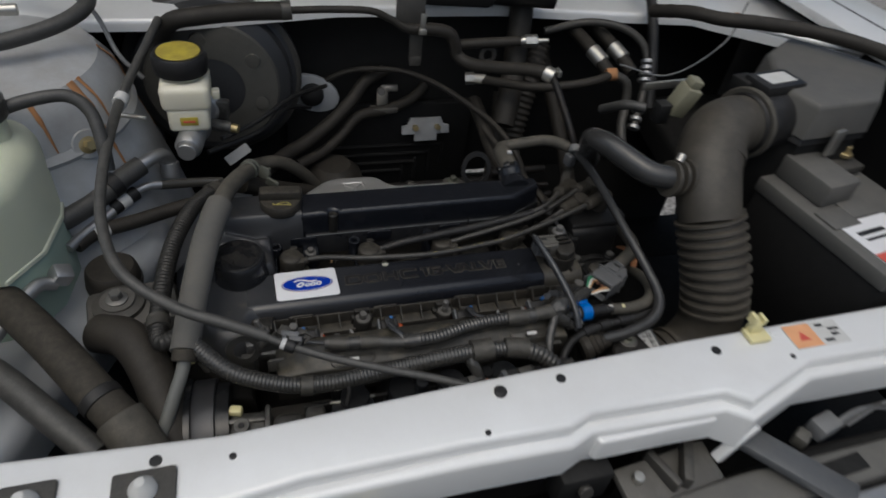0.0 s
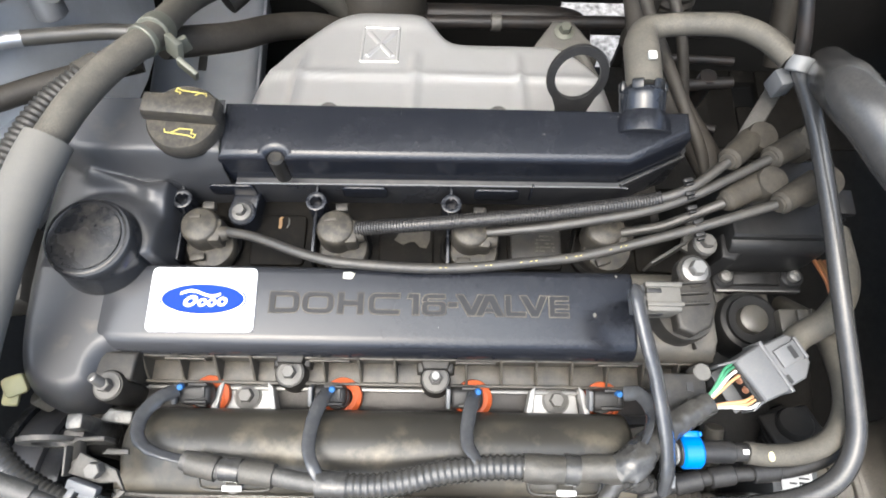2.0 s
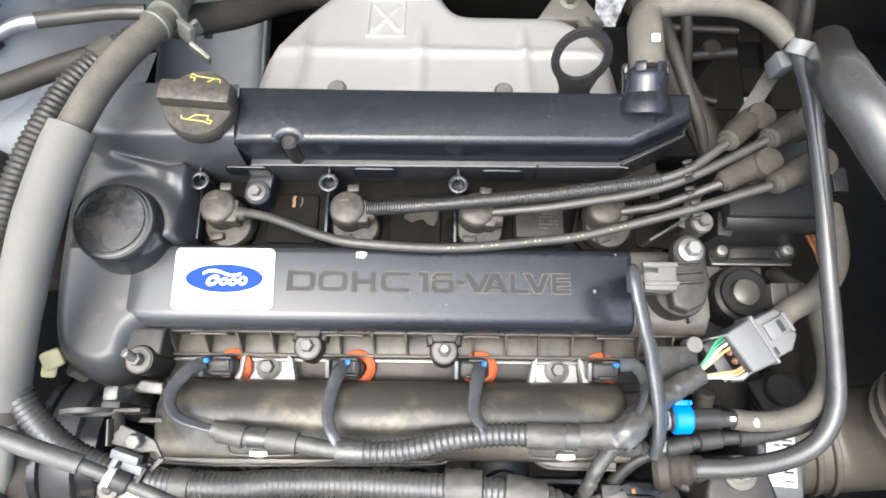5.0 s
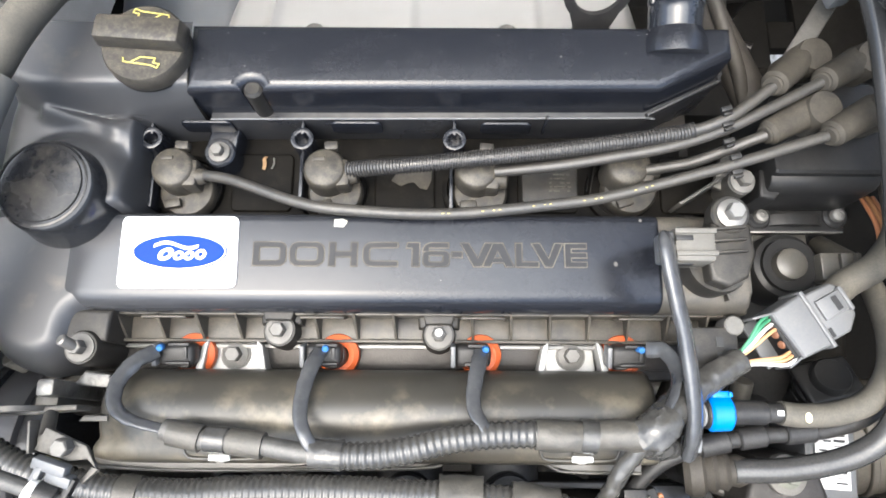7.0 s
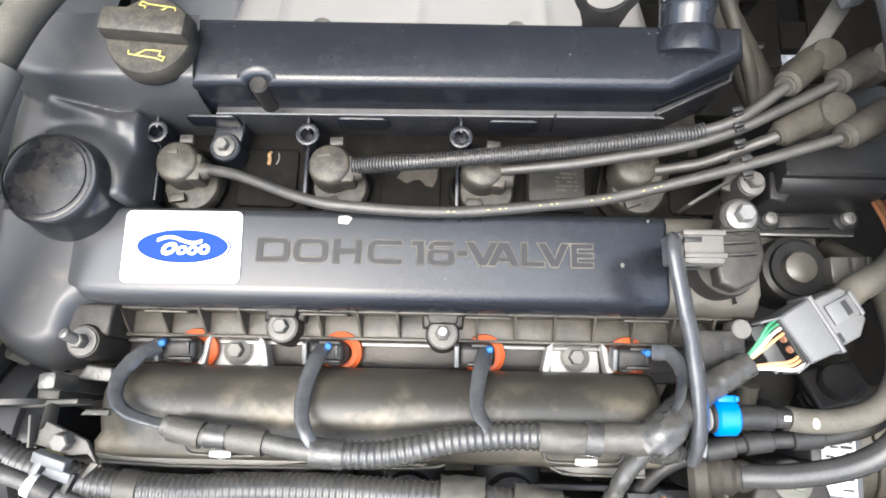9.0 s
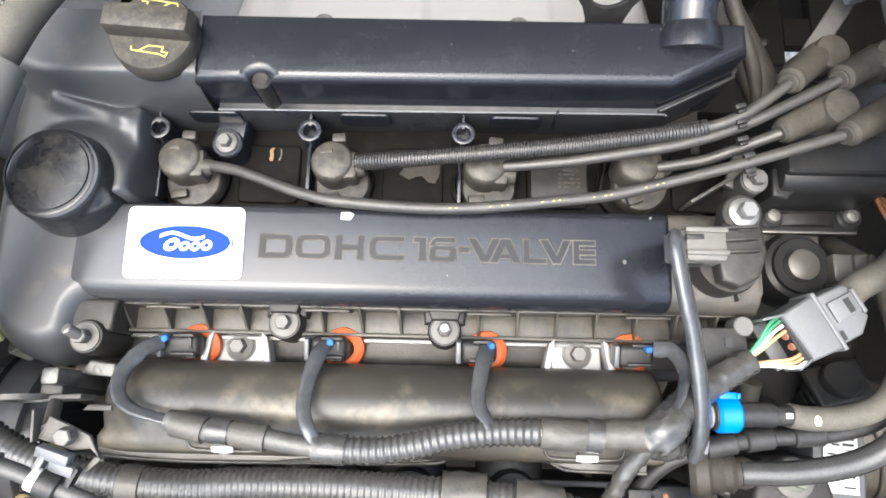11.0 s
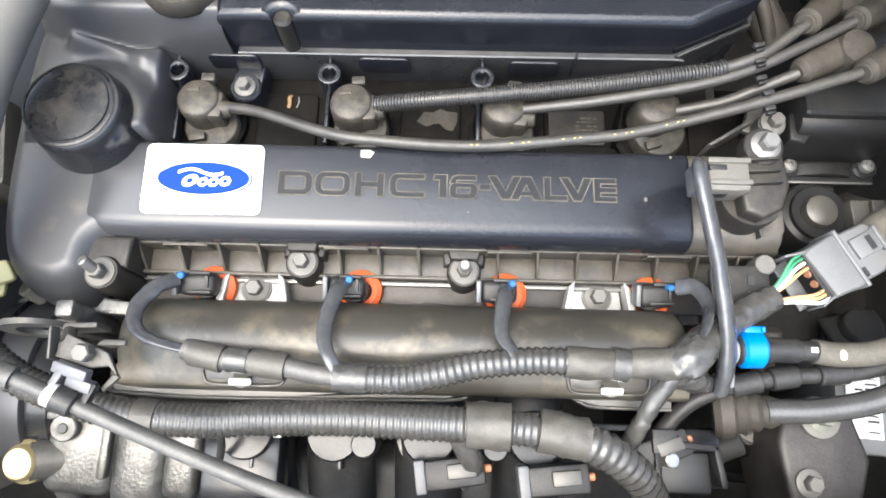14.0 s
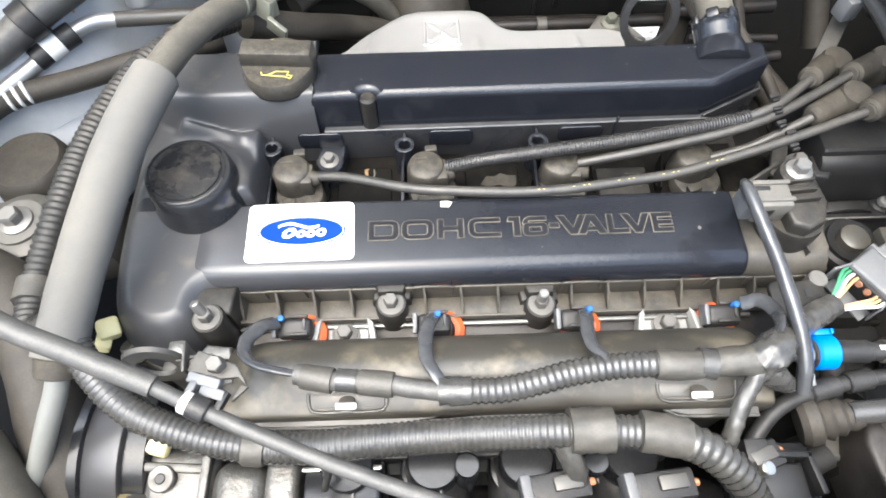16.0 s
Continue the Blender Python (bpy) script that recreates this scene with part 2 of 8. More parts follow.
# darker than COVER: the shade inside the well is put into this colour
WELL = material("near-black nylon with the well's shade and brown dust", (0.0036, 0.0035, 0.0034), 0.55, second=(0.0075, 0.0066, 0.0054), mix=1.0, dust=0.13, dust_colour=(0.105, 0.090, 0.066), patch=36, grain=1200, bump=0.15, spread=(0.50, 0.74), spec=0.06)
HEAD = material("stained dark casting", (0.046, 0.042, 0.039), 0.38, 0.35, second=(0.012, 0.011, 0.010), mix=1.0, dust=0.15, patch=30, grain=700, bump=0.4, spec=0.25)
APRON = material("plain grey-black nylon apron", (0.036, 0.0355, 0.033), 0.36, second=(0.052, 0.049, 0.042), mix=1.0, dust=0.40, dust_colour=(0.14, 0.125, 0.098), patch=22, grain=1100, bump=0.10, rough_var=0.06)
FILM = material("black nylon under a beige dust film", (0.024, 0.0233, 0.022), 0.42, second=(0.048, 0.043, 0.035), mix=1.0, dust=0.45, dust_colour=(0.185, 0.162, 0.122), patch=30, grain=1200, bump=0.12, spread=(0.36, 0.70), spec=0.35)
SCUFFED = material("gloss black plastic with dust scuffs", (0.0095, 0.0100, 0.0115), 0.26, second=(0.020, 0.019, 0.018), dust=0.34, dust_colour=(0.15, 0.135, 0.11), patch=28, grain=1300, bump=0.08, spread=(0.46, 0.70), spec=0.4)
CELL = material("brown blanking plug", (0.15, 0.062, 0.030), 0.6)
LOOM_DARK = material("dull corrugated tube", (0.014, 0.0138, 0.0132), 0.4, second=(0.026, 0.024, 0.021), dust=0.25, patch=45, grain=900, spec=0.3)
CLIP_DULL = material("aged cream plastic", (0.27, 0.26, 0.18), 0.5, second=(0.20, 0.19, 0.135), patch=60, dust=0.3)
TAIL = material("weathered pale grey pipe", (0.15, 0.155, 0.145), 0.5, second=(0.10, 0.10, 0.092), patch=40, dust=0.3)
RUST_LEAF = material("dry leaf", (0.20, 0.12, 0.055), 0.8, second=(0.11, 0.07, 0.035), patch=300)
PULLEY = material("smooth grey pulley steel", (0.055, 0.055, 0.058), 0.35, 0.3, second=(0.040, 0.040, 0.043), patch=16, bump=0.04, rough_var=0.05)
COIL = material("black moulded coil casing", (0.0105, 0.0107, 0.0112), 0.36, second=(0.015, 0.0148, 0.0145), dust=0.08, patch=40, grain=900, spec=0.17)
COVER_END = material("lightly dusted black nylon", (0.013, 0.0138, 0.0165), 0.30, second=(0.021, 0.021, 0.021), dust=0.22, patch=28, grain=1400, bump=0.1, spread=(0.4, 0.7), spec=0.34)
TOWER = material("chalky weathered body paint", (0.48, 0.505, 0.525), 0.5, 0.05, second=(0.30, 0.30, 0.295), patch=16, mix=0.9, dust=0.5, dust_colour=(0.30, 0.26, 0.21), grain=500, bump=0.15)
INTAKE = material("dusty ribbed rubber duct", (0.038, 0.0345, 0.0285), 0.5, second=(0.056, 0.050, 0.040), dust=0.5, dust_colour=(0.17, 0.15, 0.12), patch=22, grain=800, bump=0.2, spec=0.4)
CHIP = material("flaked paint spot", (0.42, 0.41, 0.34), 0.7, patch=200)


# ---- shaping helpers ----
def mesh_object(name, verts, faces, mat, parent=None, label="", angle=38):
    me = bpy.data.meshes.new(name)
    me.from_pydata([tuple(v) for v in verts], [], faces)
    me.validate()
    me.polygons.foreach_set("use_smooth", [True] * len(me.polygons))
    me.set_sharp_from_angle(angle=radians(angle))
    me.materials.append(mat)
    ob = new(name, me)
    if parent is not None:
        ob.parent = parent
        ob.matrix_parent_inverse = parent.matrix_basis.inverted() if parent.parent is None else Matrix.Identity(4)
    if label:
        tagged(ob, label)
    return ob


def part(name, bm, mat, parent=None, label="", angle=38):
    """Links a bmesh as one mesh object, under a thing or a part."""
    bmesh.ops.recalc_face_normals(bm, faces=bm.faces)
    bm.verts.index_update()
    verts = [v.co.copy() for v in bm.verts]
    faces = [[v.index for v in f.verts] for f in bm.faces]
    bm.free()
    return mesh_object(name, verts, faces, mat, parent, label, angle)


def thing(name, at, label, category, group="", kind=""):
    e = new(name)
    e.empty_display_size = 0.02
    e.matrix_basis = Matrix.Translation(at)
    return tagged(e, label, category, group, kind)


def moved(bm, m):
    bm.transform(m)
    return bm


def joined(*bms):
    out = bmesh.new()
    for b in bms:
        me = bpy.data.meshes.new("join")
        b.to_mesh(me)
        b.free()
        out.from_mesh(me)
        bpy.data.meshes.remove(me)
    return out


def box(x, y, z, sx, sy, sz, bevel=0.001, turn=(0, 0, 0), seg=2, taper=1.0):
    """A bevelled box with its centre at x, y, z; taper scales its top."""
    bm = bmesh.new()
    bmesh.ops.create_cube(bm, size=1)
    for v in bm.verts:
        k = taper if v.co.z > 0 else 1.0
        v.co = Vector((v.co.x * sx * k, v.co.y * sy * k, v.co.z * sz))
    if bevel:
        bmesh.ops.bevel(bm, geom=bm.edges[:], offset=min(bevel, 0.45 * min(sx, sy, sz)), segments=seg, affect="EDGES", profile=0.5)
    bm.transform(pose(x, y, z, *turn))
    return bm


def prism(outline, z0, z1, bevel=0.002, seg=3, draft=0.0, only_top=True, upright=0.0):
    """A plate or block with the given outline in plan, rounded along its top; draft widens the foot."""
    bm = bmesh.new()
    n = len(outline)
    c = Vector((sum(p[0] for p in outline) / n, sum(p[1] for p in outline) / n))
    low, high = [], []
    for px, py in outline:
        d = Vector((px, py)) - c
        d = d.normalized() * draft if d.length else d
        low.append(bm.verts.new((px + d.x, py + d.y, z0)))
        high.append(bm.verts.new((px, py, z1)))
    bm.faces.new(high)
    bm.faces.new(low[::-1])
    sides = [bm.faces.new((low[i], low[(i + 1) % n], high[(i + 1) % n], high[i])) for i in range(n)]
    bmesh.ops.recalc_face_normals(bm, faces=bm.faces)
    if upright:
        edges = [e for e in bm.edges if abs(e.verts[0].co.z - e.verts[1].co.z) > 0.5 * abs(z1 - z0)]
        bmesh.ops.bevel(bm, geom=edges, offset=upright, segments=4, affect="EDGES", profile=0.5)
    if bevel:
        edges = [e for e in bm.edges if all(abs(v.co.z - z1) < 1e-6 for v in e.verts)]
        if not only_top:
            edges += [e for e in bm.edges if all(abs(v.co.z - z0) < 1e-6 for v in e.verts)]
        bmesh.ops.bevel(bm, geom=edges, offset=bevel, segments=seg, affect="EDGES", profile=0.5)
    return bm


def lathe(profile, seg=28, m=None, closed=False):
    """Turned about its own z axis: profile rows of radius, height, from bottom to top."""
    bm = bmesh.new()
    rings = []
    for r, z in profile:
        if r <= 1e-6:
            rings.append([bm.verts.new((0, 0, z))])
        else:
            rings.append([bm.verts.new((r * math.cos(2 * math.pi * i / seg), r * math.sin(2 * math.pi * i / seg), z)) for i in range(seg)])
    for a, b in zip(rings, rings[1:]):
        for i in range(seg):
            j = (i + 1) % seg
            if len(a) == 1 and len(b) == 1:
                continue
            if len(a) == 1:
                bm.faces.new((a[0], b[j], b[i]))
            elif len(b) == 1:
                bm.faces.new((a[i], a[j], b[0]))
            else:
                bm.faces.new((a[i], a[j], b[j], b[i]))
    if closed:
        for i in range(seg):
            j = (i + 1) % seg
            bm.faces.new((rings[-1][i], rings[-1][j], rings[0][j], rings[0][i]))
    for ring, flip in () if closed else ((rings[0], True), (rings[-1], False)):
        if len(ring) > 1:
            bm.faces.new(ring[::-1] if flip else ring)
    if m is not None:
        bm.transform(m)
    return bm


def axis(at, towards):
    """A pose whose z axis points from at to towards."""
    d = (Vector(towards) - Vector(at)).normalized()
    return Matrix.Translation(at) @ d.to_track_quat("Z", "Y").to_matrix().to_4x4()


def rod(a, b, r, seg=18, bevel=0.0008, r2=None):
    """A straight round bar from a to b with softened ends."""
    h = (Vector(b) - Vector(a)).length
    r2 = r if r2 is None else r2
    e = min(bevel, 0.3 * r, 0.3 * h)
    return lathe([(r - e, 0), (r, e), (r2, h - e), (r2 - e, h)], seg, axis(a, b))


def spline(points, step):
    """Evenly spaced places along a smooth curve through the points."""
    p = [np.array(q, float) for q in points]
    p = [2 * p[0] - p[1]] + p + [2 * p[-1] - p[-2]]
    fine = []
    for i in range(1, len(p) - 2):
        a, b, c, d = p[i - 1], p[i], p[i + 1], p[i + 2]
        for k in range(24):
            s = k / 24
            fine.append(0.5 * (2 * b + (c - a) * s + (2 * a - 5 * b + 4 * c - d) * s * s + (3 * b - a - 3 * c + d) * s ** 3))
    fine.append(p[-2])
    fine = np.array(fine)
    run = np.concatenate([[0], np.cumsum(np.linalg.norm(np.diff(fine, axis=0), axis=1))])
    count = max(int(run[-1] / step), 3) + 1
    s = np.linspace(0, run[-1], count)
    return np.stack([np.interp(s, run, fine[:, i]) for i in range(3)], 1), s


def tube(points, r, seg=14, step=0.004, ribs=None, flat=1.0, wobble=0.0, caps=True, raw=False, crease=0.0):
    """A hose or cable along a smooth curve; r may be a function of the share of its length. ribs: (pitch, depth) of a corrugated wall."""
    if ribs:
        step = ribs[0] / 4
    at, s = spline(points, step)
    if raw:
        at = np.array([p for p in points], float)
        s = np.arange(len(at), dtype=float)
    tangent = np.gradient(at, axis=0)
    tangent /= np.linalg.norm(tangent, axis=1)[:, None]
    side = np.cross(tangent[0], (0, 0, 1))
    if np.linalg.norm(side) < 0.1:
        side = np.cross(tangent[0], (0, 1, 0))
    verts, faces = [], []
    angles = np.linspace(0, 2 * np.pi, seg, endpoint=False)
    for i in range(len(at)):
        side = side - tangent[i] * (side @ tangent[i])
        side /= np.linalg.norm(side)
        up = np.cross(side, tangent[i])
        share = s[i] / s[-1]
        radius = r(share) if callable(r) else r
        if ribs:
            radius += ribs[1] * (0.5 if i % 4 in (0, 1) else -0.5)
        if wobble:
            radius *= 1 + wobble * noise.noise(Vector(at[i]) * 90)
        for a in angles:
            if crease:
                q = Vector(at[i]) + Vector(side) * (radius * math.cos(a)) + Vector(up) * (radius * math.sin(a))
                radius_here = radius * (1 + crease * (noise.noise(q * 260) + 0.6 * abs(noise.noise(q * 120)) - 0.2))
                verts.append(at[i] + side * (radius_here * math.cos(a)) + up * (radius_here * flat * math.sin(a)))
                continue
            verts.append(at[i] + side * (radius * math.cos(a)) + up * (radius * flat * math.sin(a)))
    for i in range(len(at) - 1):
        for j in range(seg):
            k = (j + 1) % seg
            faces.append((i * seg + j, i * seg + k, (i + 1) * seg + k, (i + 1) * seg + j))
    if caps:
        faces.append(tuple(range(seg))[::-1])
        faces.append(tuple((len(at) - 1) * seg + j for j in range(seg)))
    return verts, faces


def hose(name, points, r, mat, parent=None, label="", seg=14, **more):
    verts, faces = tube(points, r, seg, **more)
    return mesh_object(name, verts, faces, mat, parent, label, 50)


def hex_bolt(at, towards, size, mat, parent, washer=True, name="bolt"):
    """A flanged hexagon bolt head."""
    m = axis(at, towards)
    bms = [lathe([(size * 0.95, 0), (size * 0.95, size * 0.16), (size * 0.62, size * 0.3)], 20, m)] if washer else []
    bms.append(lathe([(size * 0.58, size * 0.15), (size * 0.58, size * 0.85), (size * 0.5, size * 0.98)], 6, m))
    return part(name, joined(*bms), mat, parent, angle=25)


def mesh_leaf(outline, z0, z1):
    """A thin upright plate over a plan outline."""
    return prism(outline, z0, z1, 0.0004, 2)


def rounded(x0, y0, x1, y1, r, n=5):
    """The outline of a rectangle with round corners."""
    out = []
    for cx, cy, a0 in ((x1 - r, y0 + r, -90), (x1 - r, y1 - r, 0), (x0 + r, y1 - r, 90), (x0 + r, y0 + r, 180)):
        for i in range(n + 1):
            a = radians(a0 + 90 * i / n)
            out.append((cx + r * math.cos(a), cy + r * math.sin(a)))
    return out


def oval(cx, cy, rx, ry, n=40):
    return [(cx + rx * math.cos(2 * math.pi * i / n), cy + ry * math.sin(2 * math.pi * i / n)) for i in range(n)]


def on_axis(bm, at, turn):
    bm.transform(pose(*at, *turn))
    return bm


# ---- the car's body round the engine bay ----
ground = tagged(part("ground", prism([(-30, -30), (30, -30), (30, 30), (-30, 30)], -0.1, 0.0, 0), GROUND), "pale gravel yard under the car", "ground", kind="structure")

# bulkhead behind the engine, with its black mat
tagged(part("wall_bulkhead", joined(box(0.08, 0.47, 0.806, 1.5, 0.04, 0.372, 0.006), box(-0.235, 0.472, 0.46, 0.87, 0.04, 0.34, 0.006), box(0.5725, 0.472, 0.46, 0.505, 0.04, 0.34, 0.006)), FIREWALL), "black sound-deadened bulkhead of the engine bay", "bulkhead", kind="structure")
# floor added under the bay, so that daylight does not come from below
tagged(part("wall_added_floor", joined(box(0.08, -0.115, 0.42, 1.9, 0.85, 0.02, 0.004), box(-0.185, 0.3825, 0.42, 1.37, 0.145, 0.02, 0.004), box(0.785, 0.3825, 0.42, 0.49, 0.145, 0.02, 0.004), box(0.52, 0.3625, 0.42, 0.04, 0.045, 0.02, 0.004), box(0.52, 0.4425, 0.42, 0.04, 0.025, 0.02, 0.004)), GEARBOX), "added black floor below the engine, closing off daylight", "undertray", kind="structure")
tagged(part("wall_front", box(0.08, -0.56, 0.56, 1.9, 0.03, 0.42, 0.006), DARK), "dark radiator face behind the grille", "radiator", kind="structure")

# cowl panel over the bulkhead
def cowl():
    t = thing("windscreen_cowl", (0.08, 0.5, 1.05), "pale silver-blue painted cowl panel above the bulkhead", "car panel")
    part("lip", prism([(-0.75, 0.330), (-0.27, 0.342), (-0.03, 0.392), (0.25, 0.398), (0.45, 0.372), (0.93, 0.330), (0.93, 0.62), (-0.75, 0.62)], 0.984, 1.002, 0.008), PAINT, t)
    part("scuttle", box(0.08, 0.56, 1.02, 1.6, 0.16, 0.06, 0.02, (12, 0, 0)), PAINT, t)
    part("seam", box(0.08, 0.44, 1.0045, 1.6, 0.012, 0.005, 0.002), PAINT_DIRTY, t)
    return t


cowl()


def strut_tower():
    t = thing("strut_tower", (-0.44, 0.19, 0.8), "pale painted strut tower with rust streaks by the coolant tank", "strut tower")
    m = pose(-0.485, 0.235, 0.72)
    part("dome", lathe([(0.215, 0), (0.196, 0.08), (0.178, 0.145), (0.156, 0.220), (0.148, 0.255), (0.130, 0.28), (0.10, 0.288), (0, 0.29)], 48, m), TOWER, t)
    part("bead", lathe([(0.160, 0.205), (0.163, 0.212), (0.157, 0.220)], 48, m), TOWER, t)
    part("bolt_pad", rod((-0.378, 0.142, 0.935), (-0.366, 0.126, 0.940), 0.018), TOWER, t)
    hex_bolt((-0.367, 0.1275, 0.9395), (-0.33, 0.08, 0.96), 0.012, GOLD, t)
    part("peg", rod((-0.338, 0.168, 0.955), (-0.300, 0.150, 0.958), 0.003), STEEL, t)
    profile = [(0.130, 0.2815), (0.148, 0.2565), (0.1565, 0.2215), (0.1785, 0.1465)]
    dice = random.Random(4)
    for turn in (-57, -33, -27, 12):
        # ragged rust runs that start under the rim and trickle down the tower
        a, grow = radians(turn), dice.uniform(0.5, 1.0)
        pts = [m @ Vector((r * math.cos(a + 0.02 * q), r * math.sin(a + 0.02 * q), z)) for q, (r, z) in enumerate(profile[: 3 + dice.randint(0, 1)])]
        hose("rust_streak", pts, lambda s, g=grow: (0.0060 - 0.0048 * s) * g, RUST, t, seg=8, flat=0.35, wobble=0.45, step=0.006)
    return t


strut_tower()


def inner_fender(side):
    """The apron between strut tower and radiator panel: a shelf with an upright wall."""
    t = thing("inner_fender", (side, 0, 0.7), "dusty silver-blue inner fender along the engine bay" if side < 0 else "near-black inner fender with a painted top edge", "car panel")
    # the right side's wall and shelf are near-black
    panel_mat = PAINT_DIRTY if side < 0 else DARK
    s = -1 if side < 0 else 1
    part("wall", box(side, 0.0, 0.80, 0.03, 1.0, 0.5, 0.01), panel_mat, t)
    part("shelf", prism([(side, -0.45), (side - s * 0.28, -0.22), (side - s * 0.30, 0.12), (side - s * 0.24, 0.44), (side, 0.44)] if s > 0 else
                        [(side, -0.45), (side, 0.44), (side + 0.33, 0.44), (side + 0.36, 0.10), (side + 0.30, -0.04), (side + 0.20, -0.25)], 0.74, 0.80, 0.02, 4), panel_mat, t)
    part("top_edge", box(side + s * 0.0, 0.0, 1.04, 0.14, 1.1, 0.02, 0.008, (0, -4 * s, 0)), PAINT, t)
    return t


def fender_corner():
    t = thing("fender_corner", (0.8, 0.35, 0.99), "pale silver-blue fender corner panel beside the cowl", "car panel")
    part("panel", prism([(0.56, 0.405), (0.655, 0.330), (0.80, 0.225), (0.96, 0.110), (0.96, 0.62), (0.56, 0.62)], 0.982, 1.003, 0.006, 3, upright=0.01), PAINT, t)
    hose("rolled_edge", [(0.58, 0.392, 1.004), (0.655, 0.334, 1.005), (0.80, 0.229, 1.005), (0.94, 0.128, 1.005)], 0.005, PAINT, t)
    for x, y in ((0.69, 0.345), (0.80, 0.29)):
        hex_bolt((x, y, 1.003), (x, y, 1.1), 0.010, RUST, t)
    return t


fender_corner()
inner_fender(-0.66)
inner_fender(0.86)


def chassis_rail():
    t = thing("chassis_rail", (-0.25, 0.3, 0.6), "dirty silver-blue chassis rail low behind the engine", "car panel")
    part("rail", box(-0.262, 0.27, 0.595, 0.13, 0.30, 0.05, 0.012, (6, 0, 0), 3), PAINT_DIRTY, t)
    part("slot", box(-0.262, 0.305, 0.6255, 0.010, 0.030, 0.003, 0.001, (6, 0, 0)), INK, t, "dark punched slot")
    part("flange", box(-0.200, 0.27, 0.605, 0.012, 0.30, 0.012, 0.003, (6, 0, 0)), PAINT_DIRTY, t)
    return t


chassis_rail()


# ---- radiator panel across the front ----
def radiator_panel():
    t = thing("front_crossmember", (0.05, -0.29, 0.86), "silver-blue painted steel crossmember with punched holes", "car panel")
    back = [(-0.72, -0.245), (-0.40, -0.262), (-0.22, -0.272), (-0.013, -0.261), (0.245, -0.252), (0.56, -0.248), (0.86, -0.235)]
    front = [(0.86, -0.312), (0.56, -0.308), (0.385, -0.305), (0.285, -0.338), (0.262, -0.322), (0.112, -0.318), (0.086, -0.328), (-0.02, -0.326), (-0.16, -0.328), (-0.3, -0.345), (-0.40, -0.355), (-0.72, -0.345)]
    part("top", prism(back[::-1] + front[::-1], 0.868, 0.900, 0.007, 4), PAINT, t)
    # the rounded apron that hangs down in front
    low = [(x, y - 0.012) for x, y in front]
    apron = [(x, y + 0.012) for x, y in front] + low[::-1]
    part("apron", prism(apron, 0.832, 0.884, 0.006, 3), PAINT, t)
    part("recess_rim", prism(rounded(0.118, -0.337, 0.256, -0.322, 0.006), 0.842, 0.874, 0.004), PAINT, t)
    for x, y, r in ((-0.275, -0.288, 0.0052), (0.030, -0.279, 0.0058), (0.096, -0.275, 0.0052), (0.281, -0.273, 0.0055), (-0.215, -0.296, 0.0032), (0.005, -0.318, 0.003), (0.365, -0.296, 0.003)):
        part("hole", lathe([(r, 0.8985), (r, 0.9006), (r * 0.8, 0.9008)], 16, pose(x, y, 0)), INK, t, "dark punched hole")
    part("plug", lathe([(0.0062, 0.9), (0.0066, 0.9025), (0.004, 0.9045)], 16, pose(0.030, -0.279, 0)), BLACK, t)
    part("dimple", lathe([(0.006, 0.899), (0.005, 0.9015), (0.002, 0.9024)], 16, pose(0.365, -0.262, 0)), PAINT, t)
    st = part("sticker", prism(rounded(0.377, -0.290, 0.452, -0.257, 0.002), 0.9004, 0.9008, 0), LABEL, t, "white and orange warning sticker")
    part("orange_field", prism([(0.378, -0.289), (0.414, -0.289), (0.414, -0.258), (0.378, -0.258)], 0.901, 0.9012, 0), ORANGE_INK, st)
    part("warning_triangle", prism([(0.388, -0.280), (0.403, -0.280), (0.3955, -0.268)], 0.9013, 0.9015, 0), RED_INK, st)
    for i, (x, w) in enumerate(((0.421, 0.01), (0.434, 0.014), (0.434, 0.01), (0.42, 0.012))):
        part("printed_bar", box(x + w / 2, -0.263 - 0.007 * i, 0.9013, w, 0.0035, 0.0004, 0), INK, st)
    return t


radiator_panel()


def panel_clip():
    t = thing("panel_clip", (0.338, -0.262, 0.9), "cream nylon cable clip on the radiator panel", "clip")
    part("base", box(0.338, -0.264, 0.9035, 0.026, 0.020, 0.006, 0.0015), CREAM_CLIP, t)
    part("post", box(0.336, -0.258, 0.912, 0.014, 0.012, 0.014, 0.002, taper=0.8), CREAM_CLIP, t)
    part("jaw", joined(box(0.330, -0.256, 0.9225, 0.005, 0.012, 0.012, 0.001), box(0.343, -0.256, 0.9205, 0.004, 0.012, 0.008, 0.001)), CREAM_CLIP, t)
    return t


panel_clip()


def hood_latch_bracket(x, y, w):
    t = thing("hood_bump_bracket", (x, y, 0.9), "dark bracket with a pale rubber bump stop on the radiator panel", "bracket")
    part("plate", prism(rounded(x - w, y - 0.045, x + w, y + 0.012, 0.003), 0.9002, 0.904, 0.001), STEEL_DARK, t)
    part("stop", lathe([(0.011, 0.903), (0.0105, 0.908), (0.007, 0.913), (0.004, 0.918), (0, 0.919)], 20, pose(x, y - 0.006, 0)), LABEL, t)
    return t


hood_latch_bracket(-0.282, -0.308, 0.024)
hood_latch_bracket(-0.365, -0.302, 0.020)


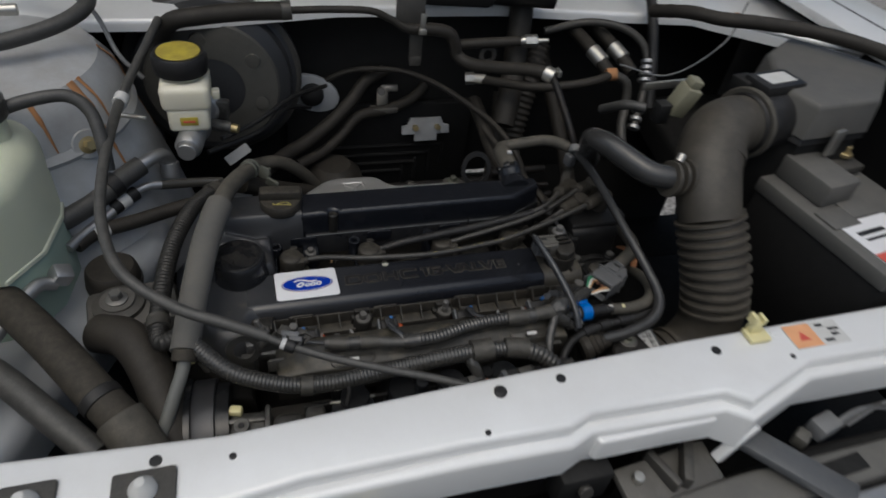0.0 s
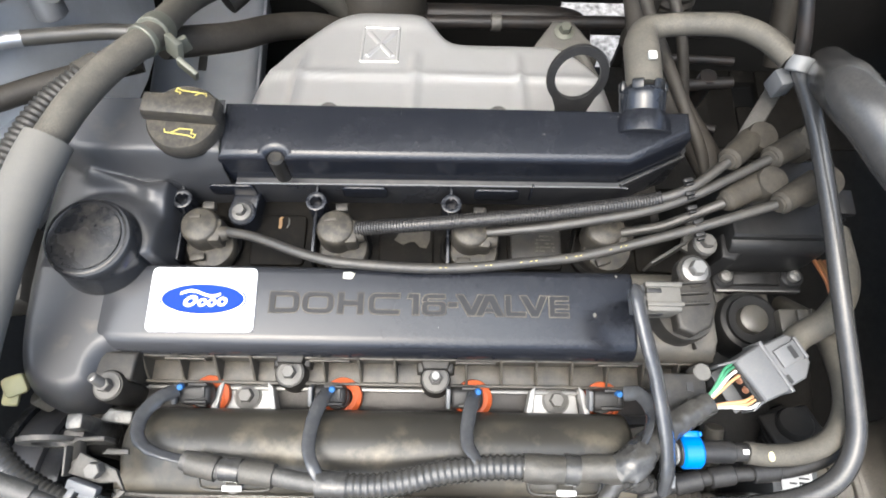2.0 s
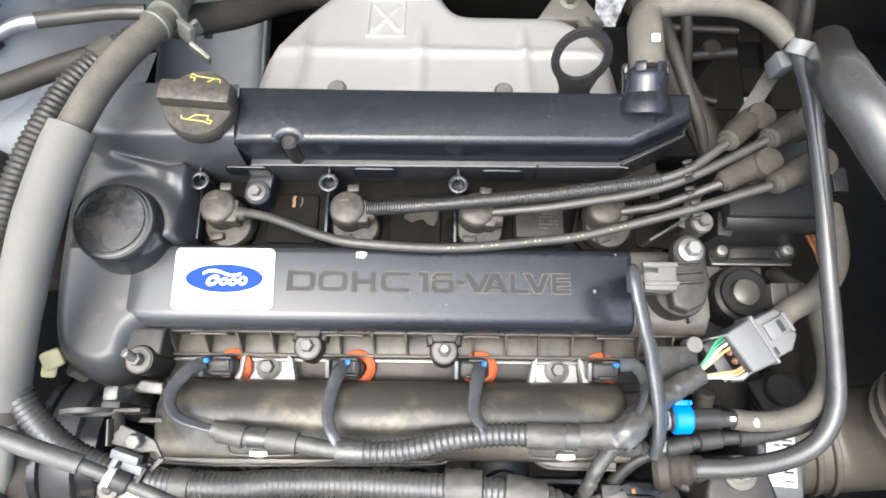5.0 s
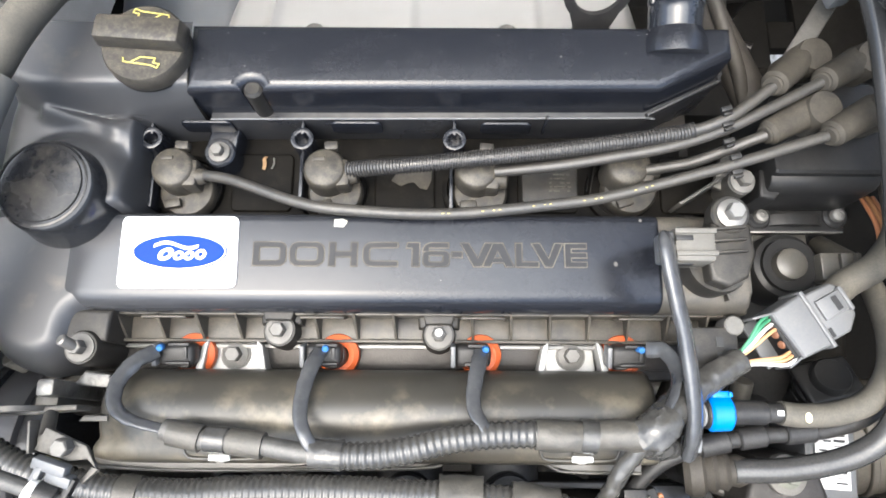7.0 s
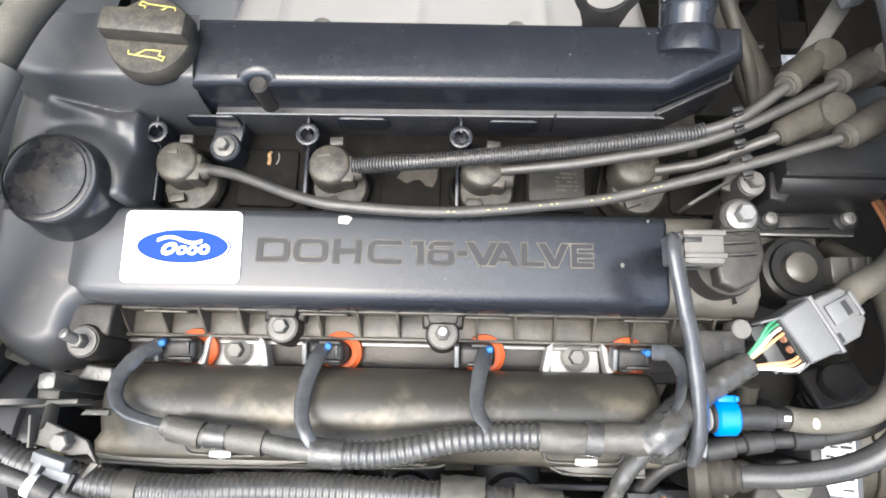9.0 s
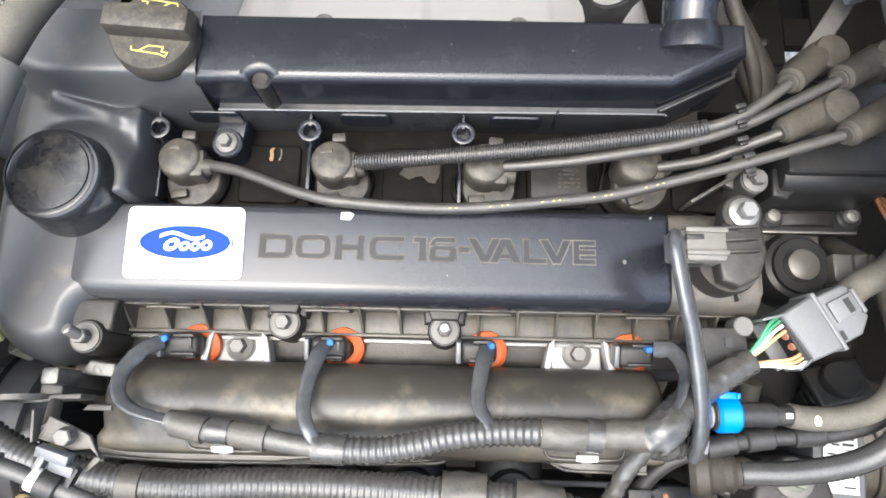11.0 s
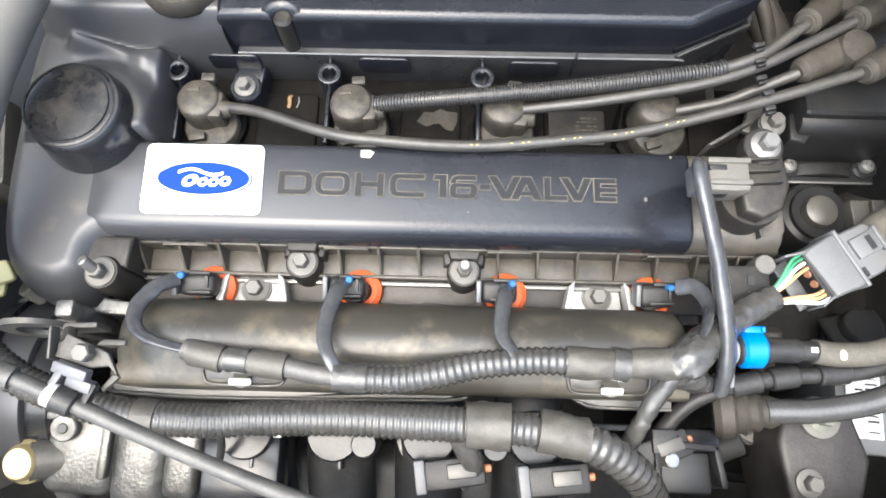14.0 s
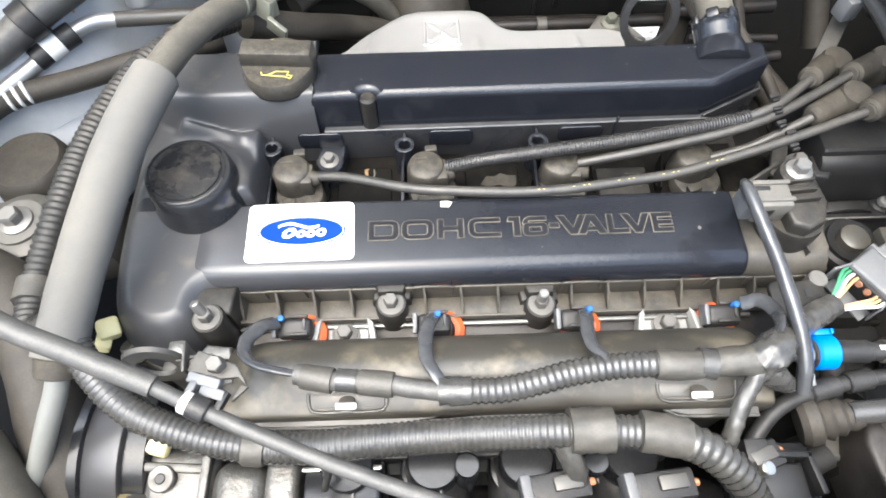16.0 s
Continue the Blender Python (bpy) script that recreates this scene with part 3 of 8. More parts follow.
def headlamp():
    t = thing("headlamp_unit", (0.45, -0.42, 0.75), "grimy headlamp back with wires behind the grille", "headlamp")
    part("housing", prism([(0.16, -0.52), (0.84, -0.50), (0.84, -0.345), (0.42, -0.345), (0.16, -0.372)], 0.70, 0.785, 0.012, 4), DARK, t)
    part("top_trim", prism([(0.18, -0.375), (0.30, -0.366), (0.52, -0.364), (0.84, -0.362), (0.84, -0.402), (0.52, -0.402), (0.30, -0.408), (0.18, -0.425)], 0.784, 0.800, 0.005, 3), LID_GREY, t, "pale grey trim edge")
    part("lens_top", prism([(0.30, -0.415), (0.52, -0.408), (0.84, -0.408), (0.84, -0.50), (0.30, -0.50)], 0.782, 0.795, 0.006, 3), PIPE, t, "bright lamp housing top")
    part("trim_gap", box(0.41, -0.386, 0.8005, 0.09, 0.02, 0.002, 0.0008, (0, 0, 4)), DARK, t)
    part("bar", box(0.350, -0.372, 0.815, 0.034, 0.14, 0.012, 0.003, (0, 0, 40)), GREY_TUBE, t)
    for i in range(4):
        part("wire", _wire([(0.445 + 0.01 * i, -0.338, 0.795), (0.49 + 0.01 * i, -0.330, 0.812), (0.55, -0.333, 0.80 + 0.004 * i), (0.62, -0.345, 0.79)], 0.0026), (GREY, GREY_TUBE, RUBBER, GREY)[i], t)
    part("connector", box(0.435, -0.337, 0.803, 0.034, 0.022, 0.022, 0.003, (0, 0, 12)), GREY, t)
    part("connector", box(0.400, -0.343, 0.798, 0.020, 0.016, 0.018, 0.003, (0, 0, 30)), GREY_DUST, t)
    return t


def _wire(points, r):
    verts, faces = tube(points, r, 8, 0.006)
    bm = bmesh.new()
    vs = [bm.verts.new(v) for v in verts]
    for f in faces:
        bm.faces.new([vs[i] for i in f])
    return bm


headlamp()


def grille_parts():
    t = thing("grille_mount", (0.12, -0.38, 0.8), "dirty grey grille mount with a black latch below the radiator panel", "bracket")
    part("latch", box(0.115, -0.336, 0.805, 0.06, 0.03, 0.05, 0.006), DARK, t)
    part("latch_bolt", rod((0.112, -0.352, 0.812), (0.112, -0.358, 0.814), 0.008), STEEL_DARK, t)
    part("plate", box(0.215, -0.352, 0.800, 0.12, 0.045, 0.012, 0.004, (8, 0, 6)), CAST_DARK, t)
    part("rib", box(0.235, -0.348, 0.812, 0.012, 0.05, 0.02, 0.003, (0, 0, -30)), STEEL_DARK, t)
    part("rib", box(0.205, -0.350, 0.811, 0.010, 0.045, 0.018, 0.003, (0, 0, 20)), STEEL_DARK, t)
    part("stay", box(0.292, -0.344, 0.830, 0.012, 0.012, 0.06, 0.002, (0, 30, 10)), PAINT, t)
    part("bolt", rod((0.175, -0.352, 0.806), (0.175, -0.352, 0.816), 0.006), STEEL, t)
    part("tab", box(-0.105, -0.365, 0.84, 0.03, 0.012, 0.02, 0.003, (0, 0, 10)), YELLOW_LID, t, "yellow plastic tab")
    return t


grille_parts()
hose("bonnet_cable", [(-0.10, -0.365, 0.80), (0.0, -0.36, 0.815), (0.06, -0.365, 0.81), (0.12, -0.38, 0.80)], 0.004, BLACK)
tagged(bpy.data.objects["bonnet_cable"], "black bonnet release cable below the radiator panel", "cable")


# open bonnet, behind and over the bay
def bonnet():
    t = thing("bonnet", (0.08, 0.66, 1.1), "raised silver-blue bonnet hinged at the cowl", "car bonnet")
    m = pose(0.08, 0.63, 1.07, 113, 0, 0)
    part("skin", moved(box(0, 0.45, 0, 1.5, 0.90, 0.02, 0.008), m), PAINT, t)
    part("liner", moved(box(0, 0.35, 0.014, 1.2, 0.62, 0.008, 0.003), m), FIREWALL, t, "black insulating liner")
    return t


bonnet()


# ---- the engine ----
def engine_block():
    t = thing("engine_block", (0.0, 0.0, 0.45), "dirty cast aluminium engine below its black cover", "engine")
    part("cylinder_head", box(0.0, -0.01, 0.755, 0.42, 0.24, 0.106, 0.006), HEAD, t)
    part("head_rail", box(0.0, -0.1140, 0.8120, 0.352, 0.003, 0.004, 0.001), ZINC_DULL, t, "bare light metal sealing rail")
    part("head_face", box(0.0, -0.122, 0.788, 0.37, 0.026, 0.034, 0.002), HEAD, t)
    part("crankcase", box(0.0, 0.0, 0.55, 0.46, 0.30, 0.32, 0.02), CAST_DARK, t)
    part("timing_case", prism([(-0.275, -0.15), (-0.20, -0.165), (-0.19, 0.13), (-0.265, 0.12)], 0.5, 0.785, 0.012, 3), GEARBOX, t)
    return t


engine_block()


def timing_end(t):
    """The rounded belt end of the cover in one skin: dome, shoulder round the oil cap, ridge and pad."""
    rim = np.array([(-0.186, -0.104), (-0.190, -0.122), (-0.203, -0.133), (-0.221, -0.136), (-0.244, -0.128), (-0.260, -0.106), (-0.267, -0.06), (-0.268, 0.02), (-0.262, 0.060), (-0.250, 0.0830)])
    rim = spline([(*p, 0.0) for p in rim], 0.004)[0][:, :2]
    well = np.array([(-0.186, -0.1045), (-0.1865, -0.036), (-0.1640, -0.033), (-0.1650, 0.0285), (-0.1260, 0.0315)])

    def away(p, line):
        best = np.full(len(p), 9.0)
        for a, b in zip(line, line[1:]):
            s = np.clip(((p - a) @ (b - a)) / ((b - a) @ (b - a)), 0, 1)
            best = np.minimum(best, np.linalg.norm(p - a - s[:, None] * (b - a), axis=1))
        return best

    def ease(v):
        v = np.clip(v, 0, 1)
        return v * v * (3 - 2 * v)

    def roundness(v):
        return np.sqrt(np.clip(1 - (1 - np.clip(v, 0, 1)) ** 2, 0, 1))

    rows = np.concatenate([np.linspace(rim[:, 1].min(), -0.120, 22), np.linspace(-0.118, 0.024, 66), np.linspace(0.0255, 0.042, 20), np.linspace(0.044, 0.083, 14)])
    columns = 64
    u = 0.5 - 0.5 * np.cos(np.linspace(0, np.pi, columns))
    left_rim = rim[int(np.argmin(rim[:, 1])):][:, ::-1]
    right_y, right_x = [-0.136, -0.133, -0.122, -0.104, -0.0365, -0.0335, 0.0285, 0.0315, 0.083], [-0.221, -0.203, -0.190, -0.186, -0.1865, -0.164, -0.165, -0.126, -0.126]
    p = np.array([(x0 + (x1 - x0) * k, y) for y in rows for x0, x1 in [(np.interp(y, left_rim[:, 0], left_rim[:, 1]), np.interp(y, right_y, right_x))] for k in u])
    x, y = p[:, 0], p[:, 1]
    outer, inner = away(p, rim), away(p, well)
    edge = 0.036 + 10.0 * np.clip(-0.212 - x, 0, 1) ** 2
    shoulder = ease((y - edge + 0.0075) / 0.0150) ** 0.75
    top = 0.8475 + 0.030 * shoulder
    run = np.clip(((p - (-0.222, 0.033)) @ np.array((0.045, -0.0135))) / (0.045 ** 2 + 0.0135 ** 2), 0, 1)
    off = np.linalg.norm(p - (-0.222, 0.033) - run[:, None] * np.array((0.045, -0.0135)), axis=1)
    ridge = 0.8465 + (0.0150 - 0.0085 * run) * np.exp(-(off / 0.0075) ** 2)
    top = 0.5 * (top + ridge + np.sqrt((top - ridge) ** 2 + 0.003 ** 2)) - 0.0005
    top += 0.0045 * ease((0.019 - np.hypot(x + 0.171, y - 0.018)) / 0.012) * (1 - shoulder)
    top += 0.0135 * ease((0.048 - np.hypot(x + 0.2045, y + 0.0245)) / 0.016)
    z = 0.797 + (top - 0.797) * roundness(outer / 0.024)
    z = np.where(y > -0.036, 0.8105 + (z - 0.8105) * roundness(inner / 0.0045), np.minimum(z, 0.8475))
    verts = np.column_stack([x, y, z])
    faces = [(i * columns + j, i * columns + j + 1, (i + 1) * columns + j + 1, (i + 1) * columns + j) for i in range(len(rows) - 1) for j in range(columns - 1)]
    mesh_object("timing_end", verts, faces, TIMING, t, angle=60)
    part("timing_foot", prism([(-0.188, -0.108), (-0.192, -0.130), (-0.222, -0.141), (-0.246, -0.129), (-0.262, -0.10), (-0.266, 0.03), (-0.18, 0.03)], 0.786, 0.799, 0.003), RUBBER_GREY, t)
    part("foot_skirt", prism([(-0.190, -0.104), (-0.194, -0.122), (-0.206, -0.131), (-0.220, -0.133), (-0.236, -0.124), (-0.248, -0.100), (-0.254, 0.0), (-0.19, 0.0)], 0.770, 0.798, 0.002), DARK, t)


def glyphs():
    """The moulded words in wide square letters: rings as outer and inner loops, the rest as plain outlines, in shares of the height."""
    def loop(x0, y0, x1, y1, r, square_left=False):
        out = []
        for cx, cy, a0, flat in ((x1 - r, y0 + r, -90, False), (x1 - r, y1 - r, 0, False), (x0 + r, y1 - r, 90, square_left), (x0 + r, y0 + r, 180, square_left)):
            for i in range(7):
                a = radians(a0 + 15 * i)
                k = 1 / max(abs(math.cos(a)), abs(math.sin(a))) if flat else 1
                out.append((cx + r * k * math.cos(a), cy + r * k * math.sin(a)))
        return out

    v, h = 0.0034, 0.0026
    y0, y1 = -0.0674, -0.0530
    mid = (y0 + y1) / 2
    rings = [(loop(-0.0850, y0, -0.0650, y1, 0.0045, True), loop(-0.0850 + v, y0 + h, -0.0650 - v, y1 - h, 0.0022, True)),
             (loop(-0.0625, y0, -0.0415, y1, 0.0052), loop(-0.0625 + v, y0 + h, -0.0415 - v, y1 - h, 0.0026)),
             (loop(0.0200, y0, 0.0360, y0 + 0.0092, 0.0030), loop(0.0200 + v, y0 + h * 0.85, 0.0360 - v, y0 + 0.0092 - h * 0.85, 0.0010))]
    outer, inner = loop(-0.0170, y0, 0.0040, y1, 0.0052), loop(-0.0170 + v, y0 + h, 0.0040, y1 - h, 0.0026)
    c = [(0.0040, y1)] + outer[14:] + [(0.0040, y0), (0.0040, y0 + h)] + inner[14:][::-1] + [(0.0040, y1 - h)]
    shapes = [[(-0.0380, y0), (-0.0380 + v, y0), (-0.0380 + v, mid - 0.0014), (-0.0210 - v, mid - 0.0014), (-0.0210 - v, y0), (-0.0210, y0), (-0.0210, y1), (-0.0210 - v, y1), (-0.0210 - v, mid + 0.0014), (-0.0380 + v, mid + 0.0014), (-0.0380 + v, y1), (-0.0380, y1)],
              c,
              [(0.0135, y0), (0.0175, y0), (0.0175, y1), (0.0105, y1), (0.0098, y1 - 0.0028), (0.0135, y1 - 0.0028)],
              [(0.0200, y0 + 0.0094), (0.0200 + v, y0 + 0.0094), (0.0200 + v, y1 - h), (0.0355, y1 - h), (0.0355, y1), (0.0245, y1), (0.0215, y1 - 0.0012), (0.0200, y1 - 0.0042)],
              [(0.0380, mid - 0.0015), (0.0440, mid - 0.0015), (0.0440, mid + 0.0015), (0.0380, mid + 0.0015)],
              [(0.0515, y0), (0.0560, y0), (0.0630, y1), (0.0585, y1), (0.0540, y0 + 0.0045), (0.0480, y1), (0.0435, y1)],
              [(0.0572, y0), (0.0615, y0), (0.0662, y1 - 0.0042), (0.0712, y0), (0.0757, y0), (0.0692, y1), (0.0635, y1)],
              [(0.0627, y0 + 0.0026), (0.0700, y0 + 0.0026), (0.0686, y0 + 0.0050), (0.0640, y0 + 0.0050)],
              [(0.0775, y0), (0.0912, y0), (0.0912, y0 + h), (0.0775 + v, y0 + h), (0.0775 + v, y1), (0.0775, y1)],
              [(0.0955, y0), (0.0998, y0), (0.1062, y1), (0.1018, y1), (0.0978, y0 + 0.0045), (0.0922, y1), (0.0876, y1)],
              [(0.1080, y0), (0.1210, y0), (0.1210, y0 + 0.0027), (0.1080 + v, y0 + 0.0027), (0.1080 + v, mid - 0.0013), (0.1210, mid - 0.0013), (0.1210, mid + 0.0013), (0.1080 + v, mid + 0.0013), (0.1080 + v, y1 - 0.0027), (0.1210, y1 - 0.0027), (0.1210, y1), (0.1080, y1)]]
    return rings, shapes


def widened(outline, by):
    """An outline pushed outwards by a distance."""
    area = sum(a[0] * b[1] - b[0] * a[1] for a, b in zip(outline, outline[1:] + outline[:1]))
    sign = 1 if area > 0 else -1
    out = []
    for i in range(len(outline)):
        a, b, c = Vector(outline[i - 1]), Vector(outline[i]), Vector(outline[(i + 1) % len(outline)])
        e, f = (b - a), (c - b)
        e = e.normalized() if e.length > 1e-7 else f.normalized()
        f = f.normalized() if f.length > 1e-7 else e
        n = Vector((e.y + f.y, -e.x - f.x)) * sign
        n = n.normalized() if n.length > 1e-6 else Vector((e.y, -e.x)) * sign
        out.append(tuple(b + n * by * min(1.6, 1 / max(0.3, n.dot(Vector((e.y, -e.x)) * sign)))))
    return out


def moulded_words(t):
    rings, shapes = glyphs()
    for name, mat, grow, z0, z1 in (("letter_groove", GROOVE, 0.0007, 0.8498, 0.8502), ("letter", LETTER, 0.0, 0.8500, 0.8506)):
        for k, (outer, inner) in enumerate(rings):
            bm = bmesh.new()
            z2 = z1 + 0.00001 * k
            loops = [[bm.verts.new((x, y, z)) for x, y in (widened(line, g) if g else line)] for line, g, z in ((outer, grow, z0), (outer, grow, z2), (inner, -grow, z2), (inner, -grow, z0))]
            for a, b in zip(loops, loops[1:]):
                for i in range(len(a)):
                    j = (i + 1) % len(a)
                    bm.faces.new((a[i], a[j], b[j], b[i]))
            part(name, bm, mat, t, angle=30)
        for k, outline in enumerate(shapes):
            part(name, prism(widened(outline, grow) if grow else outline, z0, z1 + 0.00001 * (k + 4), 0), mat, t, angle=30)


def valve_cover():
    t = thing("valve_cover", (0.0, 0.0, 0.81), "black plastic cam cover with moulded lettering, dusty in its well", "engine cover")
    # front bank with the lettering
    arc = [radians(90 * k / 8) for k in range(9)]
    section = [(-0.095, 0.806)] + [(-0.0825 - 0.0125 * math.cos(a), 0.834 + 0.016 * math.sin(a)) for a in arc] + [(-0.0395 + 0.0065 * math.sin(a), 0.8435 + 0.0065 * math.cos(a)) for a in arc] + [(-0.033, 0.806)]
    bank = bmesh.new()
    # its belt end dips under the skin of the timing end
    stations = [(-0.2150, 0.0120), (-0.2105, 0.0068), (-0.2060, 0.0040), (-0.199, 0.0021), (-0.190, 0.0010), (-0.178, 0.0003), (-0.166, 0.0), (0.1650, 0.0), (0.1672, 0.0006), (0.168, 0.0022)]
    ends = [[bank.verts.new((x, y + 0.6 * dip * (y < -0.06), z if z < 0.81 else z - dip)) for y, z in section] for x, dip in stations]
    for a, b in zip(ends, ends[1:]):
        for k in range(len(section)):
            n = (k + 1) % len(section)
            bank.faces.new((a[k], a[n], b[n], b[k]))
    bank.faces.new(ends[0])
    bank.faces.new(ends[-1][::-1])
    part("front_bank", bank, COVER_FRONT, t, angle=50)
    # lower stepped end at the gearbox side
    stub = bmesh.new()
    ends = [[stub.verts.new((x, y, z if z < 0.81 else z - 0.0016)) for y, z in section] for x in (0.160, 0.2225)]
    for k in range(len(section)):
        n = (k + 1) % len(section)
        stub.faces.new((ends[0][k], ends[0][n], ends[1][n], ends[1][k]))
    stub.faces.new(ends[0])
    stub.faces.new(ends[1][::-1])
    rims = [e for e in stub.edges if abs(e.verts[0].co.x - e.verts[1].co.x) < 1e-6]
    bmesh.ops.bevel(stub, geom=rims, offset=0.003, segments=3, affect="EDGES", profile=0.5)
    part("front_bank_end", stub, FILM, t)
    part("web", prism([(0.2055, -0.0880), (0.2065, -0.0880), (0.2095, -0.074), (0.2025, -0.074)], 0.826, 0.853, 0.0006), COVER_DUSTY, t)
    # rear bank, higher, with a slanted corner; it starts at a step beside the oil cap
    notch = [(-0.0865 - 0.0064 * math.cos(radians(15 * k)), 0.0373 + 0.0058 * math.sin(radians(15 * k))) for k in range(13)]
    rear = [(-0.127, 0.037)] + notch + [(0.1655, 0.039), (0.213, 0.062), (0.2135, 0.0825), (-0.127, 0.0825)]
    part("rear_bank", prism(rear, 0.806, 0.8775, 0.0060, 6), COVER, t)
    # ledge along the foot of the rear bank
    part("ledge", prism([(-0.122, 0.0318), (0.165, 0.0345), (0.2150, 0.0595), (0.2210, 0.068), (0.2210, 0.082), (-0.122, 0.082)], 0.806, 0.8440, 0.0006, 2), COVER_END, t)
    part("end_rib", prism([(0.166, 0.0372), (0.2155, 0.0620), (0.2155, 0.0820), (0.2178, 0.0820), (0.2178, 0.0605), (0.167, 0.0352)], 0.84, 0.8475, 0.0008, 2), COVER_END, t)
    # lighter strip stands in for the highlight along the moulded ledge
    hose("seam", [(-0.122, 0.0324, 0.8442), (0.02, 0.0336, 0.8442), (0.1645, 0.0350, 0.8442), (0.1675, 0.0362, 0.8442), (0.2145, 0.0598, 0.8442)], 0.0007, GREY_TUBE, t, "grey strip for the highlight on the moulded edge", seg=8, step=0.006)
    part("pillar", rod((-0.0865, 0.0398, 0.835), (-0.0865, 0.0398, 0.8735), 0.0061, 28, 0.0030), COVER_DUSTY, t, "dusty pillar in the notch")
    timing_end(t)
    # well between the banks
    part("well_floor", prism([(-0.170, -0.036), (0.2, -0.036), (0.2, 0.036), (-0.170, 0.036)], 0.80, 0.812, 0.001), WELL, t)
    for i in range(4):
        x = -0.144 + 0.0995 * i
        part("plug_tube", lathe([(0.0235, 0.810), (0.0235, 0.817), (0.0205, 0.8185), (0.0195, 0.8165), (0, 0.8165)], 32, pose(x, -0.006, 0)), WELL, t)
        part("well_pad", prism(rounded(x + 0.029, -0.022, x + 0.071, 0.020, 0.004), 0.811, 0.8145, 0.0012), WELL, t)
    plate = part("maker_plate", prism(rounded(0.0865, -0.0150, 0.1255, 0.0110, 0.002), 0.811, 0.8168, 0.0008), COVER_DUSTY, t, "dusty moulded plate with raised marks")
    marks = [box(0.1065 + 0.0042 * i + 0.0006 * (j % 2), 0.0050 - 0.0030 * j, 0.8169, 0.0020 + 0.0010 * ((i * 5 + j * 3) % 3), 0.0011, 0.0006, 0) for i in range(4) for j in range(5) if (i + 2 * j) % 5]
    part("raised_mark", joined(*marks), FILM, plate)
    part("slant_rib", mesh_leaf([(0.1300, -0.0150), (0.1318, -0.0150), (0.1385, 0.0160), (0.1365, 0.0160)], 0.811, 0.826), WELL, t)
    part("worn_patch", prism([(-0.004, 0.0005), (0.003, -0.0035), (0.008, -0.0010), (0.012, -0.0005), (0.016, -0.0050), (0.021, -0.0060), (0.024, 0.001), (0.024, 0.008), (0.017, 0.0085), (0.012, 0.0105), (0.007, 0.0075), (0.001, 0.008)], 0.8146, 0.8149, 0), RUBBER_GREY, t, "pale worn patch")
    hose("leaf_scrap", [(-0.0935, 0.0080, 0.8156), (-0.0925, 0.0110, 0.8168), (-0.0930, 0.0150, 0.8172), (-0.0918, 0.0172, 0.8160)], 0.0013, RUST_LEAF, t, "dry brown leaf scrap", seg=8, step=0.001, flat=0.35, wobble=0.3)
    hose("leaf_scrap", [(-0.0880, 0.0085, 0.8152), (-0.0862, 0.0120, 0.8160), (-0.0868, 0.0165, 0.8156)], 0.0006, GREY_DUST, t, "pale dry stalk", seg=8, step=0.001)
    # well walls carry shallow panels and open bosses
    for i, x in enumerate((-0.1615, -0.0615, 0.0395)):
        part("boss", lathe([(0.0078, 0.812), (0.0076, 0.842), (0.0062, 0.8425), (0.0046, 0.842), (0.0042, 0.832), (0, 0.832)], 20, pose(x, 0.020, 0)), COVER, t)
        part("boss_web", box(x - 0.002, -0.004, 0.822, 0.0025, 0.04, 0.016, 0.0006), COVER, t)
        part("boss_rib", box(x, 0.031, 0.833, 0.002, 0.016, 0.018, 0.0005), COVER, t)
    for x in (-0.14, -0.04, 0.06):
        part("panel_arch", on_axis(prism(rounded(-0.017, -0.008, 0.017, 0.008, 0.004), 0, 0.0016, 0.0006), (x + 0.014, 0.0315, 0.836), (90, 0, 0)), COVER, t)
    part("flash_line", box(0.0995, 0.0305, 0.842, 0.0014, 0.003, 0.024, 0.0004), COVER, t)
    # back bolt
    part("bolt_lug", lathe([(0.0115, 0.812), (0.0105, 0.831), (0.0095, 0.832)], 22, pose(-0.119, 0.014, 0)), COVER, t)
    part("bolt_web", prism([(-0.130, 0.018), (-0.109, 0.018), (-0.107, 0.034), (-0.127, 0.034)], 0.812, 0.829, 0.002), COVER, t)
    hex_bolt((-0.119, 0.014, 0.832), (-0.119, 0.012, 0.9), 0.0075, BOLT, t)
    # front skirt: flange, ribs, arches, lugs
    part("skirt", box(0.012, -0.0930, 0.822, 0.40, 0.006, 0.022, 0.001), FILM, t)
    part("flange", box(0.010, -0.1035, 0.8150, 0.394, 0.017, 0.004, 0.0012), FILM, t)
    part("flange_lip", box(0.010, -0.1110, 0.8180, 0.394, 0.0022, 0.004, 0.0008), FILM, t)
    for i in range(16):
        x = -0.172 + 0.0249 * i
        if min(abs(x - b) for b in (-0.071, 0.030)) > 0.010:
            # three-cornered gussets, leaning a little
            gusset = bmesh.new()
            sides = [[gusset.verts.new((x + w + lean, y, z)) for y, z, lean in ((-0.0955, 0.8170, 0.0), (-0.1105, 0.8170, 0.0), (-0.1105, 0.8195, 0.0), (-0.0955, 0.8350, -0.0015))] for w in (-0.0008, 0.0008)]
            gusset.faces.new(sides[0])
            gusset.faces.new(sides[1][::-1])
            for k in range(4):
                gusset.faces.new((sides[0][k], sides[1][k], sides[1][(k + 1) % 4], sides[0][(k + 1) % 4]))
            part("rib", gusset, FILM, t)
    for x in (-0.142, -0.043, 0.0575, 0.156):
        bar = [(-0.0135, 0.826), (-0.0130, 0.835), (-0.0110, 0.8385), (0.0110, 0.8385), (0.0130, 0.835), (0.0135, 0.826)]
        hose("arch_tab", [(x + dx, -0.0968 - 0.0012 * (z > 0.834), z) for dx, z in bar], 0.0009, FILM, t, seg=10, step=0.002)
